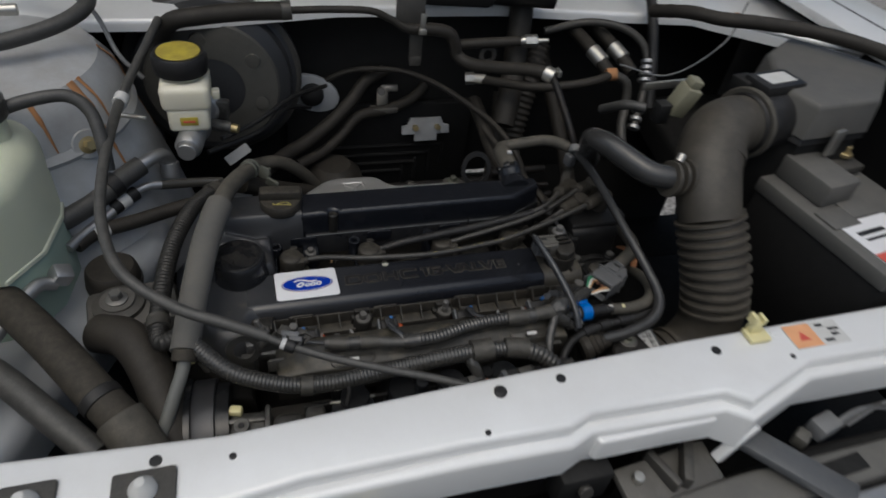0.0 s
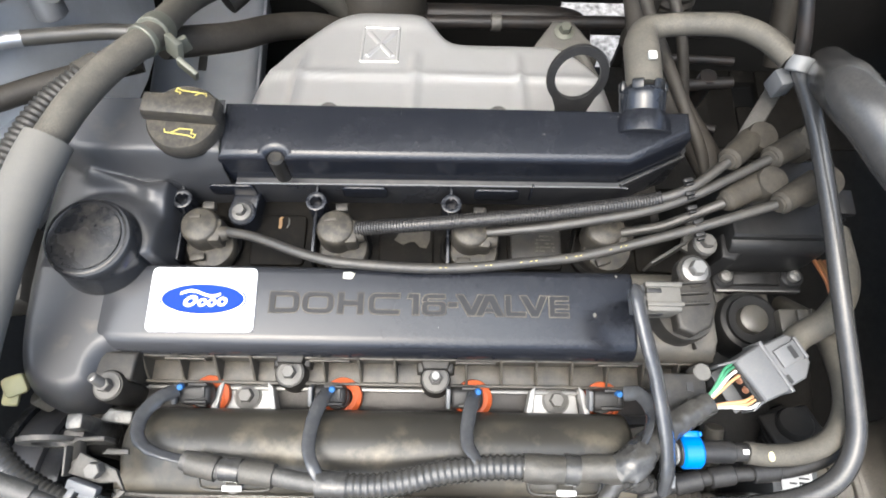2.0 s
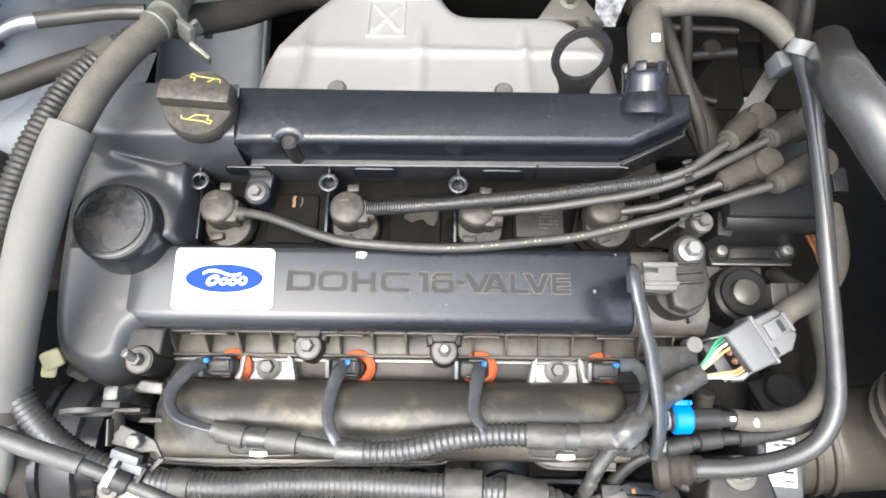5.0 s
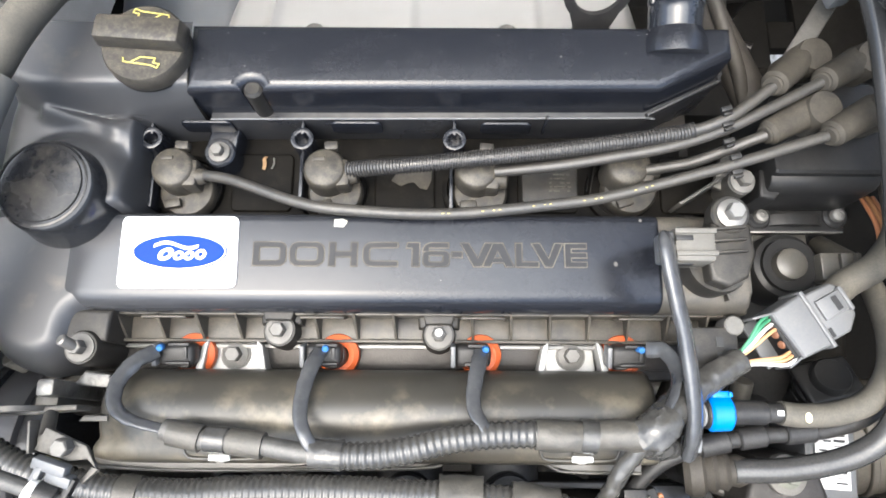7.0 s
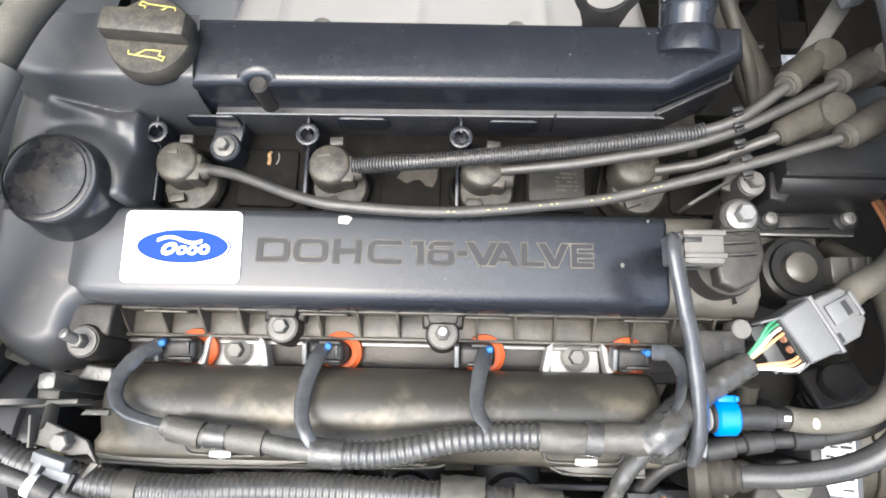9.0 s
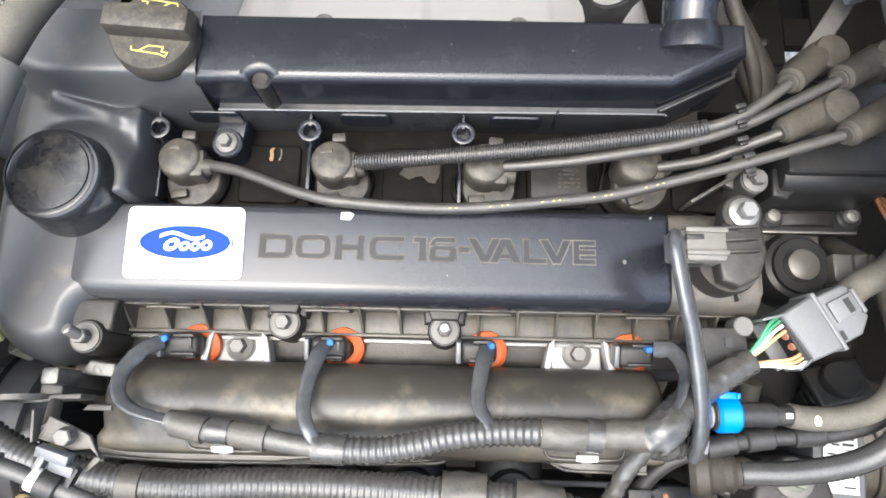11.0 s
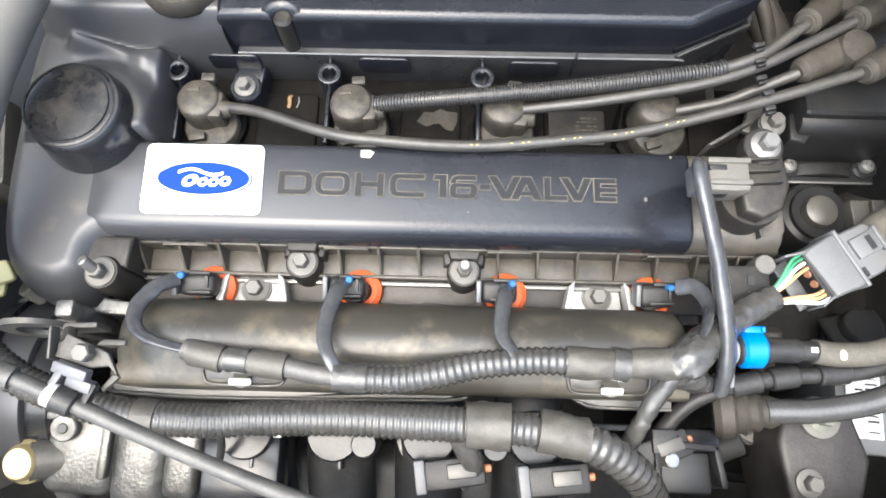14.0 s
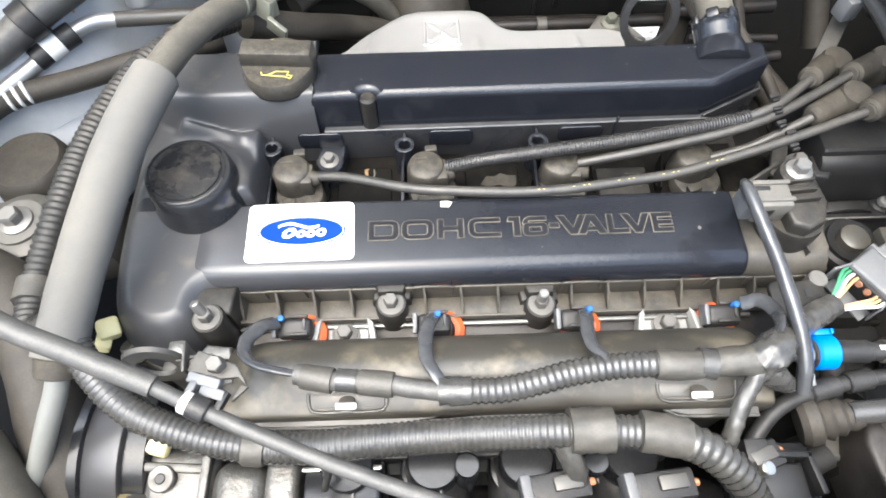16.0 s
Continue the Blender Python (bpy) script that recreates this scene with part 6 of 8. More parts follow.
def plastic_housing():
    t = thing("stepped_sensor", (0.300, -0.13, 0.76), "black stepped plastic sensor below the grey plug", "sensor")
    m = axis((0.3035, -0.148, 0.752), (0.2985, -0.126, 0.802))
    part("drum", lathe([(0.0165, -0.03), (0.0165, 0.010), (0.0150, 0.012), (0.0150, 0.020), (0.0180, 0.021), (0.0185, 0.0235), (0.0180, 0.026), (0.0160, 0.027), (0.0160, 0.032)], 36, m), COIL, t)
    part("flange", moved(box(0, 0, 0.0355, 0.040, 0.030, 0.0070, 0.0028, seg=3), m), COIL, t)
    part("crown", lathe([(0.0130, 0.0385), (0.0130, 0.0440), (0.0115, 0.0460), (0, 0.0465)], 32, m), COIL, t)
    for x in (-0.0175, 0.0175):
        part("side_rib", moved(box(x, 0.0, 0.006, 0.003, 0.010, 0.030, 0.0008), m), COIL, t)
    part("drain_tube", rod((0.239, -0.134, 0.790), (0.236, -0.186, 0.760), 0.0070, 22), APRON, t, "dull grey-black tube")
    part("stub", rod((0.262, -0.150, 0.758), (0.250, -0.168, 0.772), 0.0105), COIL, t)
    part("bracket_plate", box(0.272, -0.128, 0.752, 0.06, 0.05, 0.006, 0.002), DARK, t)
    return t


plastic_housing()


def throttle_box():
    t = thing("idle_valve", (0.16, -0.212, 0.79), "black idle valve housing below the taped branch", "valve")
    part("housing", box(0.165, -0.217, 0.795, 0.05, 0.036, 0.03, 0.004), GLOSSY, t)
    part("connector", box(0.150, -0.207, 0.817, 0.014, 0.014, 0.016, 0.001), BLACK, t)
    part("nozzle", rod((0.186, -0.214, 0.797), (0.205, -0.206, 0.80), 0.009), DARK, t)
    return t


throttle_box()


def front_loom():
    t = thing("front_loom", (0.0, -0.195, 0.85), "large ribbed black loom running along the front of the engine", "wiring loom")
    hose("conduit", [(-0.262, -0.128, 0.870), (-0.243, -0.156, 0.866), (-0.215, -0.181, 0.859), (-0.175, -0.1955, 0.851), (-0.142, -0.201, 0.847)], 0.0088, LOOM, t, ribs=(0.0038, 0.0008), seg=18)
    hose("conduit", [(-0.146, -0.2005, 0.8475), (-0.112, -0.2015, 0.8475), (-0.078, -0.1995, 0.849), (-0.034, -0.1985, 0.853), (0.013, -0.1995, 0.860), (0.042, -0.200, 0.862)], 0.0093, LOOM, t, ribs=(0.0038, 0.0008), seg=18)
    hose("wrap", [(-0.152, -0.200, 0.848), (-0.140, -0.2012, 0.847)], 0.0105, TAPE_MATTE, t, crease=0.09, seg=24, step=0.0025)
    hose("wrap", [(0.031, -0.200, 0.862), (0.042, -0.200, 0.862), (0.055, -0.2005, 0.863)], 0.0124, TAPE_MATTE, t, "wide cloth tape wrap", crease=0.10, seg=26, step=0.0025)
    hose("conduit", [(0.052, -0.2005, 0.862), (0.075, -0.2025, 0.862)], 0.0088, LOOM, t, ribs=(0.0038, 0.0008), seg=18)
    hose("wrap", [(0.070, -0.2015, 0.862), (0.080, -0.203, 0.862), (0.095, -0.206, 0.860)], 0.0113, TAPE_MATTE, t, "wide cloth tape wrap", crease=0.10, seg=26, step=0.0025)
    hose("conduit", [(0.092, -0.2055, 0.860), (0.110, -0.213, 0.855), (0.128, -0.226, 0.843), (0.140, -0.24, 0.825), (0.146, -0.255, 0.80)], 0.0100, TAPE, t, "taped ribbed end", ribs=(0.0056, 0.0011), crease=0.04)
    hose("branch", [(0.028, -0.205, 0.858), (0.032, -0.213, 0.852), (0.036, -0.222, 0.842), (0.030, -0.23, 0.834)], 0.0068, TAPE, t, crease=0.15, seg=20, step=0.0025)
    hose("tie", [(-0.108, -0.2, 0.852), (-0.104, -0.212, 0.845), (-0.108, -0.222, 0.832)], 0.0022, BLACK, t)
    return t


front_loom()


def bonnet_cable_run():
    t = thing("release_cable", (-0.16, -0.193, 0.9), "grey-black sheathed cable crossing in front of the engine", "cable")
    hose("sheath", [(-0.327, 0.165, 0.976), (-0.331, 0.10, 0.974), (-0.334, 0.03, 0.966), (-0.330, -0.04, 0.956), (-0.308, -0.108, 0.947), (-0.262, -0.150, 0.935), (-0.215, -0.1705, 0.924), (-0.180, -0.1835, 0.9135)], 0.0057, RUBBER, t, "thick rubber sheath")
    hose("cable", [(-0.3275, 0.160, 0.976), (-0.318, 0.20, 0.985), (-0.302, 0.25, 1.0), (-0.285, 0.31, 1.015)], 0.0055, RUBBER, t)
    part("joint", rod((-0.3275, 0.158, 0.976), (-0.325, 0.172, 0.9775), 0.0082), LABEL, t, "pale plastic joint")
    hose("cable", [(-0.185, -0.1815, 0.9145), (-0.160, -0.1925, 0.906), (-0.122, -0.2085, 0.899), (-0.075, -0.2265, 0.894), (-0.02, -0.2455, 0.888), (0.02, -0.262, 0.882)], 0.0040, RUBBER, t)
    part("clamp", rod((-0.1635, -0.191, 0.907), (-0.1545, -0.195, 0.9045), 0.0064), BLACK, t)
    part("clip", rod((-0.167, -0.1894, 0.9082), (-0.1625, -0.1916, 0.9069), 0.0057), LABEL, t, "pale plastic clip")
    return t


bonnet_cable_run()


def cable_bracket():
    t = thing("cable_bracket", (-0.185, -0.165, 0.85), "bent dark steel bracket holding the cable", "bracket")
    ring = lathe([(0.0185, 0.0), (0.0180, 0.0030), (0.0108, 0.0030), (0.0108, 0.0)], 36, closed=True)
    ring.transform(Matrix.Diagonal((1.0, 1.25, 1.0, 1.0)))
    part("ring", on_axis(ring, (-0.205, -0.153, 0.862), (87, 0, 4)), STEEL_DARK, t, "bent steel ring plate")
    part("ring_foot", box(-0.181, -0.1535, 0.862, 0.022, 0.0032, 0.016, 0.001, (-3, 0, 4)), STEEL_DARK, t)
    part("post", box(-0.1985, -0.1435, 0.828, 0.0105, 0.0100, 0.056, 0.002, (-4, 0, 3)), CAST, t, "bare cast post")
    part("cast_flag", prism([(-0.1960, -0.1400), (-0.1730, -0.1420), (-0.1735, -0.1330), (-0.1900, -0.1310)], 0.822, 0.832, 0.002), CAST, t, "bare cast lug")
    part("cast_foot", prism([(-0.1830, -0.1610), (-0.1660, -0.1610), (-0.1660, -0.1575), (-0.1800, -0.1575)], 0.826, 0.844, 0.001), CAST_DARK, t)
    part("leaf", mesh_leaf([(-0.1712, -0.1738), (-0.1728, -0.1585), (-0.1714, -0.1580), (-0.1698, -0.1735)], 0.8990, 0.9060), STEEL_DARK, t)
    part("shelf", prism([(-0.1700, -0.1722), (-0.1520, -0.1775), (-0.1430, -0.1765), (-0.1375, -0.1812), (-0.1440, -0.1700), (-0.1655, -0.1612)], 0.9002, 0.9024, 0.0006), STEEL_DARK, t)
    part("shelf_tip", prism([(-0.1375, -0.1812), (-0.1448, -0.1885), (-0.1462, -0.1868), (-0.1412, -0.1800)], 0.8985, 0.9005, 0.0005), STEEL_DARK, t)
    part("arm", rod((-0.186, -0.156, 0.866), (-0.166, -0.168, 0.9005), 0.0036), STEEL_DARK, t)
    hex_bolt((-0.1540, -0.1700, 0.9015), (-0.1545, -0.1735, 0.93), 0.0080, BOLT, t, False, "nut")
    part("clip_block", box(-0.1575, -0.1792, 0.9065, 0.0175, 0.0055, 0.0060, 0.0009, (14, 0, -17)), GREY_TUBE, t)
    part("clip_block", box(-0.1530, -0.1852, 0.9050, 0.0130, 0.0055, 0.0060, 0.0009, (14, 0, -17)), GREY_TUBE, t)
    part("clip_post", box(-0.1640, -0.1842, 0.9065, 0.0040, 0.011, 0.0055, 0.0008, (0, 0, -24)), GREY_TUBE, t)
    part("clip_post", box(-0.1482, -0.1895, 0.9045, 0.0036, 0.010, 0.0050, 0.0008, (0, 0, -24)), BLACK, t)
    part("leg", box(-0.203, -0.150, 0.820, 0.014, 0.008, 0.05, 0.002), STEEL_DARK, t)
    return t


cable_bracket()


def alternator():
    t = thing("power_steering_pump", (-0.2, -0.24, 0.72), "cast aluminium pump with a black pulley and gold banjo bolt", "pump")
    along = axis((-0.231, -0.182, 0.752), (-0.30, -0.180, 0.752))
    part("hub", lathe([(0.050, -0.006), (0.0585, -0.004), (0.0585, 0.010), (0.050, 0.011)], 64, along), GLOSSY, t)
    part("pulley", lathe([(0.0610, 0.0095), (0.0628, 0.0105), (0.0628, 0.033), (0.060, 0.037), (0.050, 0.037), (0.046, 0.030), (0, 0.030)], 64, along), PULLEY, t, "smooth grey pulley drum")
    part("pulley_rim", lathe([(0.0628, 0.0325), (0.0662, 0.0335), (0.0662, 0.0395), (0.062, 0.041)], 64, along, closed=True), GLOSSY, t)
    part("housing", box(-0.207, -0.217, 0.776, 0.046, 0.06, 0.05, 0.009, (8, 0, -4), 3), CAST, t, "bare cast pump housing")
    part("housing", box(-0.168, -0.226, 0.776, 0.036, 0.06, 0.058, 0.012, (8, 0, -4), 3), CAST, t)
    part("housing", box(-0.140, -0.222, 0.785, 0.022, 0.05, 0.046, 0.006, (8, 0, -4), 3), CAST, t)
    part("rib", box(-0.189, -0.214, 0.802, 0.006, 0.05, 0.008, 0.002, (8, 0, -4)), CAST, t)
    part("rib", box(-0.209, -0.202, 0.803, 0.040, 0.006, 0.006, 0.002, (8, 0, -4)), CAST, t)
    part("lug", rod((-0.214, -0.206, 0.785), (-0.215, -0.209, 0.8075), 0.0085), CAST, t)
    part("lug_eye", rod((-0.215, -0.209, 0.806), (-0.215, -0.2092, 0.8082), 0.0034), INK, t)
    part("top_block", box(-0.220, -0.190, 0.806, 0.014, 0.010, 0.010, 0.003, (0, 0, -15)), CREAM_CLIP, t, "cream plastic block")
    part("banjo", lathe([(0.0125, 0), (0.0135, 0.002), (0.0135, 0.006), (0.0110, 0.008), (0.0105, 0.012), (0.0090, 0.0135), (0, 0.0138)], 28, axis((-0.238, -0.229, 0.794), (-0.243, -0.235, 0.85))), GOLD, t, "gold passivated banjo bolt")
    part("banjo_spout", rod((-0.222, -0.234, 0.790), (-0.214, -0.264, 0.772), 0.0080), STEEL_DARK, t)
    part("banjo_ring", rod((-0.215, -0.226, 0.785), (-0.238, -0.229, 0.796), 0.0135), STEEL_DARK, t)
    part("black_box", box(-0.100, -0.228, 0.800, 0.046, 0.04, 0.04, 0.003), GLOSSY, t)
    part("box_edge", box(-0.100, -0.209, 0.8215, 0.048, 0.003, 0.003, 0.0008), STEEL, t)
    return t


alternator()


def yellow_plug():
    t = thing("cream_plug", (-0.258, -0.118, 0.82), "cream nylon plug beside the timing cover", "clip")
    part("head", joined(box(-0.258, -0.117, 0.829, 0.014, 0.014, 0.014, 0.003, (20, 20, 30)), box(-0.262, -0.124, 0.824, 0.010, 0.012, 0.012, 0.002, (0, 30, 0))), CREAM_CLIP, t)
    part("stem", rod((-0.252, -0.121, 0.812), (-0.246, -0.126, 0.80), 0.007), RUBBER_BROWN, t)
    return t


yellow_plug()


# ---- belt side ----
def heater_hose():
    t = thing("foam_wrapped_hose", (-0.23, 0.0, 0.89), "thick hose in a grey foam sleeve over the timing end", "hose")
    hose("hose", [(-0.065, 0.310, 0.650), (-0.085, 0.308, 0.720), (-0.120, 0.290, 0.772), (-0.150, 0.272, 0.797), (-0.178, 0.250, 0.808), (-0.190, 0.215, 0.829), (-0.187, 0.172, 0.860), (-0.184, 0.134, 0.884), (-0.199, 0.095, 0.900), (-0.212, 0.060, 0.908), (-0.2215, 0.028, 0.911)], 0.0106, RUBBER_BROWN, t, "brown-grey rubber hose", seg=22)
    hose("sleeve", [(-0.2212, 0.0285, 0.9110), (-0.228, 0.006, 0.909), (-0.238, -0.03, 0.903), (-0.2465, -0.07, 0.893), (-0.2545, -0.11, 0.881), (-0.262, -0.15, 0.866)], lambda s: 0.0152 - 0.0008 * s, FOAM, t, "grey foam sleeve", seg=26, wobble=0.02)
    hose("tail", [(-0.2605, -0.148, 0.868), (-0.266, -0.165, 0.853), (-0.275, -0.181, 0.838), (-0.286, -0.200, 0.818), (-0.296, -0.217, 0.80), (-0.306, -0.235, 0.76)], 0.0068, TAIL, t, "narrow pale grey pipe")
    part("clamp", joined(rod((-0.1845, 0.146, 0.8765), (-0.1845, 0.132, 0.8855), 0.0132), rod((-0.1862, 0.126, 0.8885), (-0.1880, 0.1215, 0.8905), 0.0124)), OLIVE, t, "olive spring clamp")
    for x, y, z, sx, sy, sz, turn in ((-0.166, 0.121, 0.886, 0.005, 0.015, 0.016, (0, 20, 50)), (-0.158, 0.110, 0.876, 0.018, 0.004, 0.012, (0, 20, -35)), (-0.163, 0.128, 0.880, 0.010, 0.004, 0.014, (0, 0, 40))):
        part("clamp_ear", box(x, y, z, sx, sy, sz, 0.001, turn), OLIVE, t)
    part("collar", rod((-0.2615, -0.148, 0.867), (-0.2635, -0.158, 0.860), 0.0125), RUBBER_GREY, t)
    return t


heater_hose()


def belt_side_loom():
    t = thing("side_loom", (-0.295, 0.03, 0.84), "ribbed black loom beside the foam sleeve", "wiring loom")
    hose("conduit", [(-0.205, 0.150, 0.852), (-0.228, 0.118, 0.866), (-0.252, 0.082, 0.874), (-0.268, 0.040, 0.876), (-0.279, 0.0, 0.874), (-0.286, -0.05, 0.870), (-0.290, -0.10, 0.862), (-0.285, -0.13, 0.862), (-0.262, -0.128, 0.870)], 0.0096, LOOM_DARK, t, ribs=(0.0046, 0.0011), seg=16)
    hose("tape_band", [(-0.2285, 0.1175, 0.866), (-0.238, 0.104, 0.870)], 0.0122, TAPE_MATTE, t, "cloth tape band", crease=0.08, seg=22, step=0.0025)
    hose("tape_band", [(-0.2905, -0.098, 0.862), (-0.2895, -0.112, 0.862)], 0.0122, TAPE_MATTE, t, "cloth tape band", crease=0.08, seg=22, step=0.0025)
    return t


belt_side_loom()


def engine_mount():
    t = thing("engine_mount", (-0.34, -0.03, 0.78), "dirty engine mount with a zinc bolt", "engine mount")
    part("arm", box(-0.33, -0.03, 0.80, 0.10, 0.07, 0.04, 0.01, (0, 0, 10)), CAST_DARK, t)
    part("pad", lathe([(0.03, 0.80), (0.028, 0.825), (0.02, 0.828)], 26, pose(-0.344, -0.031, 0)), STEEL_DARK, t)
    part("washer", lathe([(0.019, 0.827), (0.019, 0.8305)], 26, pose(-0.344, -0.031, 0)), BOLT, t)
    hex_bolt((-0.344, -0.031, 0.8305), (-0.344, -0.034, 1), 0.0125, ZINC_DULL, t)
    return t


engine_mount()


def round_canister():
    t = thing("canister", (-0.375, 0.05, 0.78), "round black canister on the inner fender", "canister")
    part("body", lathe([(0.030, 0.76), (0.031, 0.815), (0.029, 0.825), (0.026, 0.828), (0, 0.8285)], 32, pose(-0.358, 0.028, 0)), DUCT, t)
    part("rim", lathe([(0.0325, 0.800), (0.0325, 0.806), (0.031, 0.807)], 32, pose(-0.358, 0.028, 0)), DUCT, t)
    return t


round_canister()


def ac_pipes():
    t = thing("air_conditioning_pipes", (-0.34, 0.13, 0.85), "bright aluminium air conditioning pipes with black sleeves", "pipes")
    hose("suction_pipe", [(-0.291, 0.184, 0.850), (-0.291, 0.187, 0.868), (-0.296, 0.180, 0.883), (-0.308, 0.163, 0.890), (-0.326, 0.144, 0.888)], 0.0088, PIPE, t, seg=18)
    part("fitting", rod((-0.291, 0.1815, 0.846), (-0.2912, 0.188, 0.866), 0.0125), PIPE, t)
    hose("suction_hose", [(-0.320, 0.150, 0.889), (-0.345, 0.127, 0.883), (-0.375, 0.10, 0.872), (-0.42, 0.06, 0.866), (-0.47, 0.0, 0.862), (-0.52, -0.06, 0.86)], 0.0130, RUBBER, t, "black rubber hose", seg=18)
    part("sleeve", rod((-0.346, 0.1265, 0.8825), (-0.357, 0.117, 0.879), 0.0158), BLACK, t)
    hose("coated_pipe", [(-0.225, 0.172, 0.838), (-0.250, 0.168, 0.843), (-0.280, 0.158, 0.850), (-0.302, 0.149, 0.8565)], 0.0066, APRON, t, "grey-black coated pipe", seg=16)
    hose("liquid_pipe", [(-0.30, 0.150, 0.856), (-0.318, 0.142, 0.860), (-0.336, 0.128, 0.858), (-0.36, 0.10, 0.852), (-0.385, 0.07, 0.848), (-0.40, 0.045, 0.848)], 0.0062, PIPE, t, seg=16)
    part("joint", rod((-0.330, 0.133, 0.8587), (-0.3405, 0.1235, 0.8572), 0.0096), BLACK, t)
    part("joint", rod((-0.340, 0.124, 0.8572), (-0.3495, 0.114, 0.8555), 0.0098), LABEL, t, "pale union nut")
    part("joint", rod((-0.349, 0.1145, 0.8556), (-0.3575, 0.106, 0.854), 0.0094), BLACK, t)
    hose("lower_hose", [(-0.395, 0.055, 0.842), (-0.375, 0.078, 0.842), (-0.33, 0.10, 0.838), (-0.28, 0.125, 0.835), (-0.22, 0.15, 0.83)], 0.0095, DUCT, t, seg=16)
    for i in range(3):
        part("sleeve_ring", rod((-0.377 + 0.006 * i, 0.0765 + 0.0035 * i, 0.8424), (-0.3745 + 0.006 * i, 0.078 + 0.0035 * i, 0.8424), 0.0101), LABEL, t)
    return t


ac_pipes()


def coolant_tank():
    t = thing("coolant_tank", (-0.50, 0.0, 0.78), "translucent pale green coolant tank with a hose at its neck", "coolant tank")
    plan = [(-0.412, 0.0), (-0.404, 0.06), (-0.412, 0.12), (-0.45, 0.15), (-0.61, 0.14), (-0.63, -0.02), (-0.56, -0.06), (-0.44, -0.045)]
    part("upper_shell", prism([(x, y) for x, y in plan], 0.885, 0.99, 0.03, 6, draft=0.004), TANK, t)
    part("lower_shell", prism([(x + 0.004, y) for x, y in plan], 0.79, 0.884, 0.012, 4), TANK_LOW, t, "tank wall over green coolant")
    part("seam", prism([(x + (0.006 if x > -0.5 else -0.004), y) for x, y in plan], 0.882, 0.888, 0.002), TANK, t)
    part("neck", lathe([(0.026, 0.97), (0.026, 1.008), (0.03, 1.01), (0.03, 1.016)], 28, pose(-0.448, 0.075, 0)), TANK, t)
    part("cap", lathe([(0.031, 1.012), (0.032, 1.030), (0.026, 1.036), (0, 1.037)], 28, pose(-0.448, 0.075, 0)), CAST, t, "metal pressure cap")
    hose("overflow_hose", [(-0.435, 0.082, 1.012), (-0.40, 0.095, 1.018), (-0.365, 0.102, 1.018), (-0.345, 0.095, 1.002), (-0.338, 0.078, 0.975), (-0.336, 0.062, 0.945)], 0.0072, RUBBER, t, "black overflow hose")
    return t


coolant_tank()


def radiator_hoses():
    t = thing("radiator_hose", (-0.36, -0.15, 0.84), "pair of fat grey radiator hoses tied together", "hose")
    hose("top_hose", [(-0.52, 0.02, 0.86), (-0.46, -0.03, 0.862), (-0.40, -0.10, 0.858), (-0.35, -0.165, 0.845), (-0.31, -0.215, 0.825), (-0.285, -0.255, 0.80)], 0.0195, RUBBER_GREY, t, seg=24)
    hose("side_hose", [(-0.36, -0.07, 0.82), (-0.325, -0.095, 0.83), (-0.300, -0.14, 0.82), (-0.285, -0.19, 0.80), (-0.27, -0.24, 0.77)], 0.022, DUCT, t, seg=24)
    hose("lower_hose", [(-0.50, -0.08, 0.85), (-0.44, -0.13, 0.845), (-0.39, -0.18, 0.835), (-0.345, -0.225, 0.82)], 0.014, RUBBER, t, seg=20)
    part("tie", rod((-0.345, -0.172, 0.843), (-0.338, -0.181, 0.840), 0.0210), BLACK, t)
    part("cover_sleeve", rod((-0.325, -0.195, 0.834), (-0.285, -0.255, 0.80), 0.0235), RUBBER_BROWN, t)
    return t


radiator_hoses()


def side_pipe():
    t = thing("metal_pipe", (-0.47, -0.18, 0.8), "bare metal pipe with a zinc union by the fender", "pipe")
    hose("pipe", [(-0.405, -0.015, 0.85), (-0.42, -0.03, 0.86), (-0.45, -0.09, 0.85), (-0.47, -0.16, 0.83), (-0.48, -0.22, 0.80)], 0.0078, PIPE, t)
    part("union", rod((-0.466, -0.145, 0.8345), (-0.47, -0.16, 0.830), 0.0115), STEEL, t)
    part("bracket", box(-0.398, -0.008, 0.856, 0.02, 0.02, 0.02, 0.003, (20, 30, 30)), PIPE, t)
    return t


side_pipe()


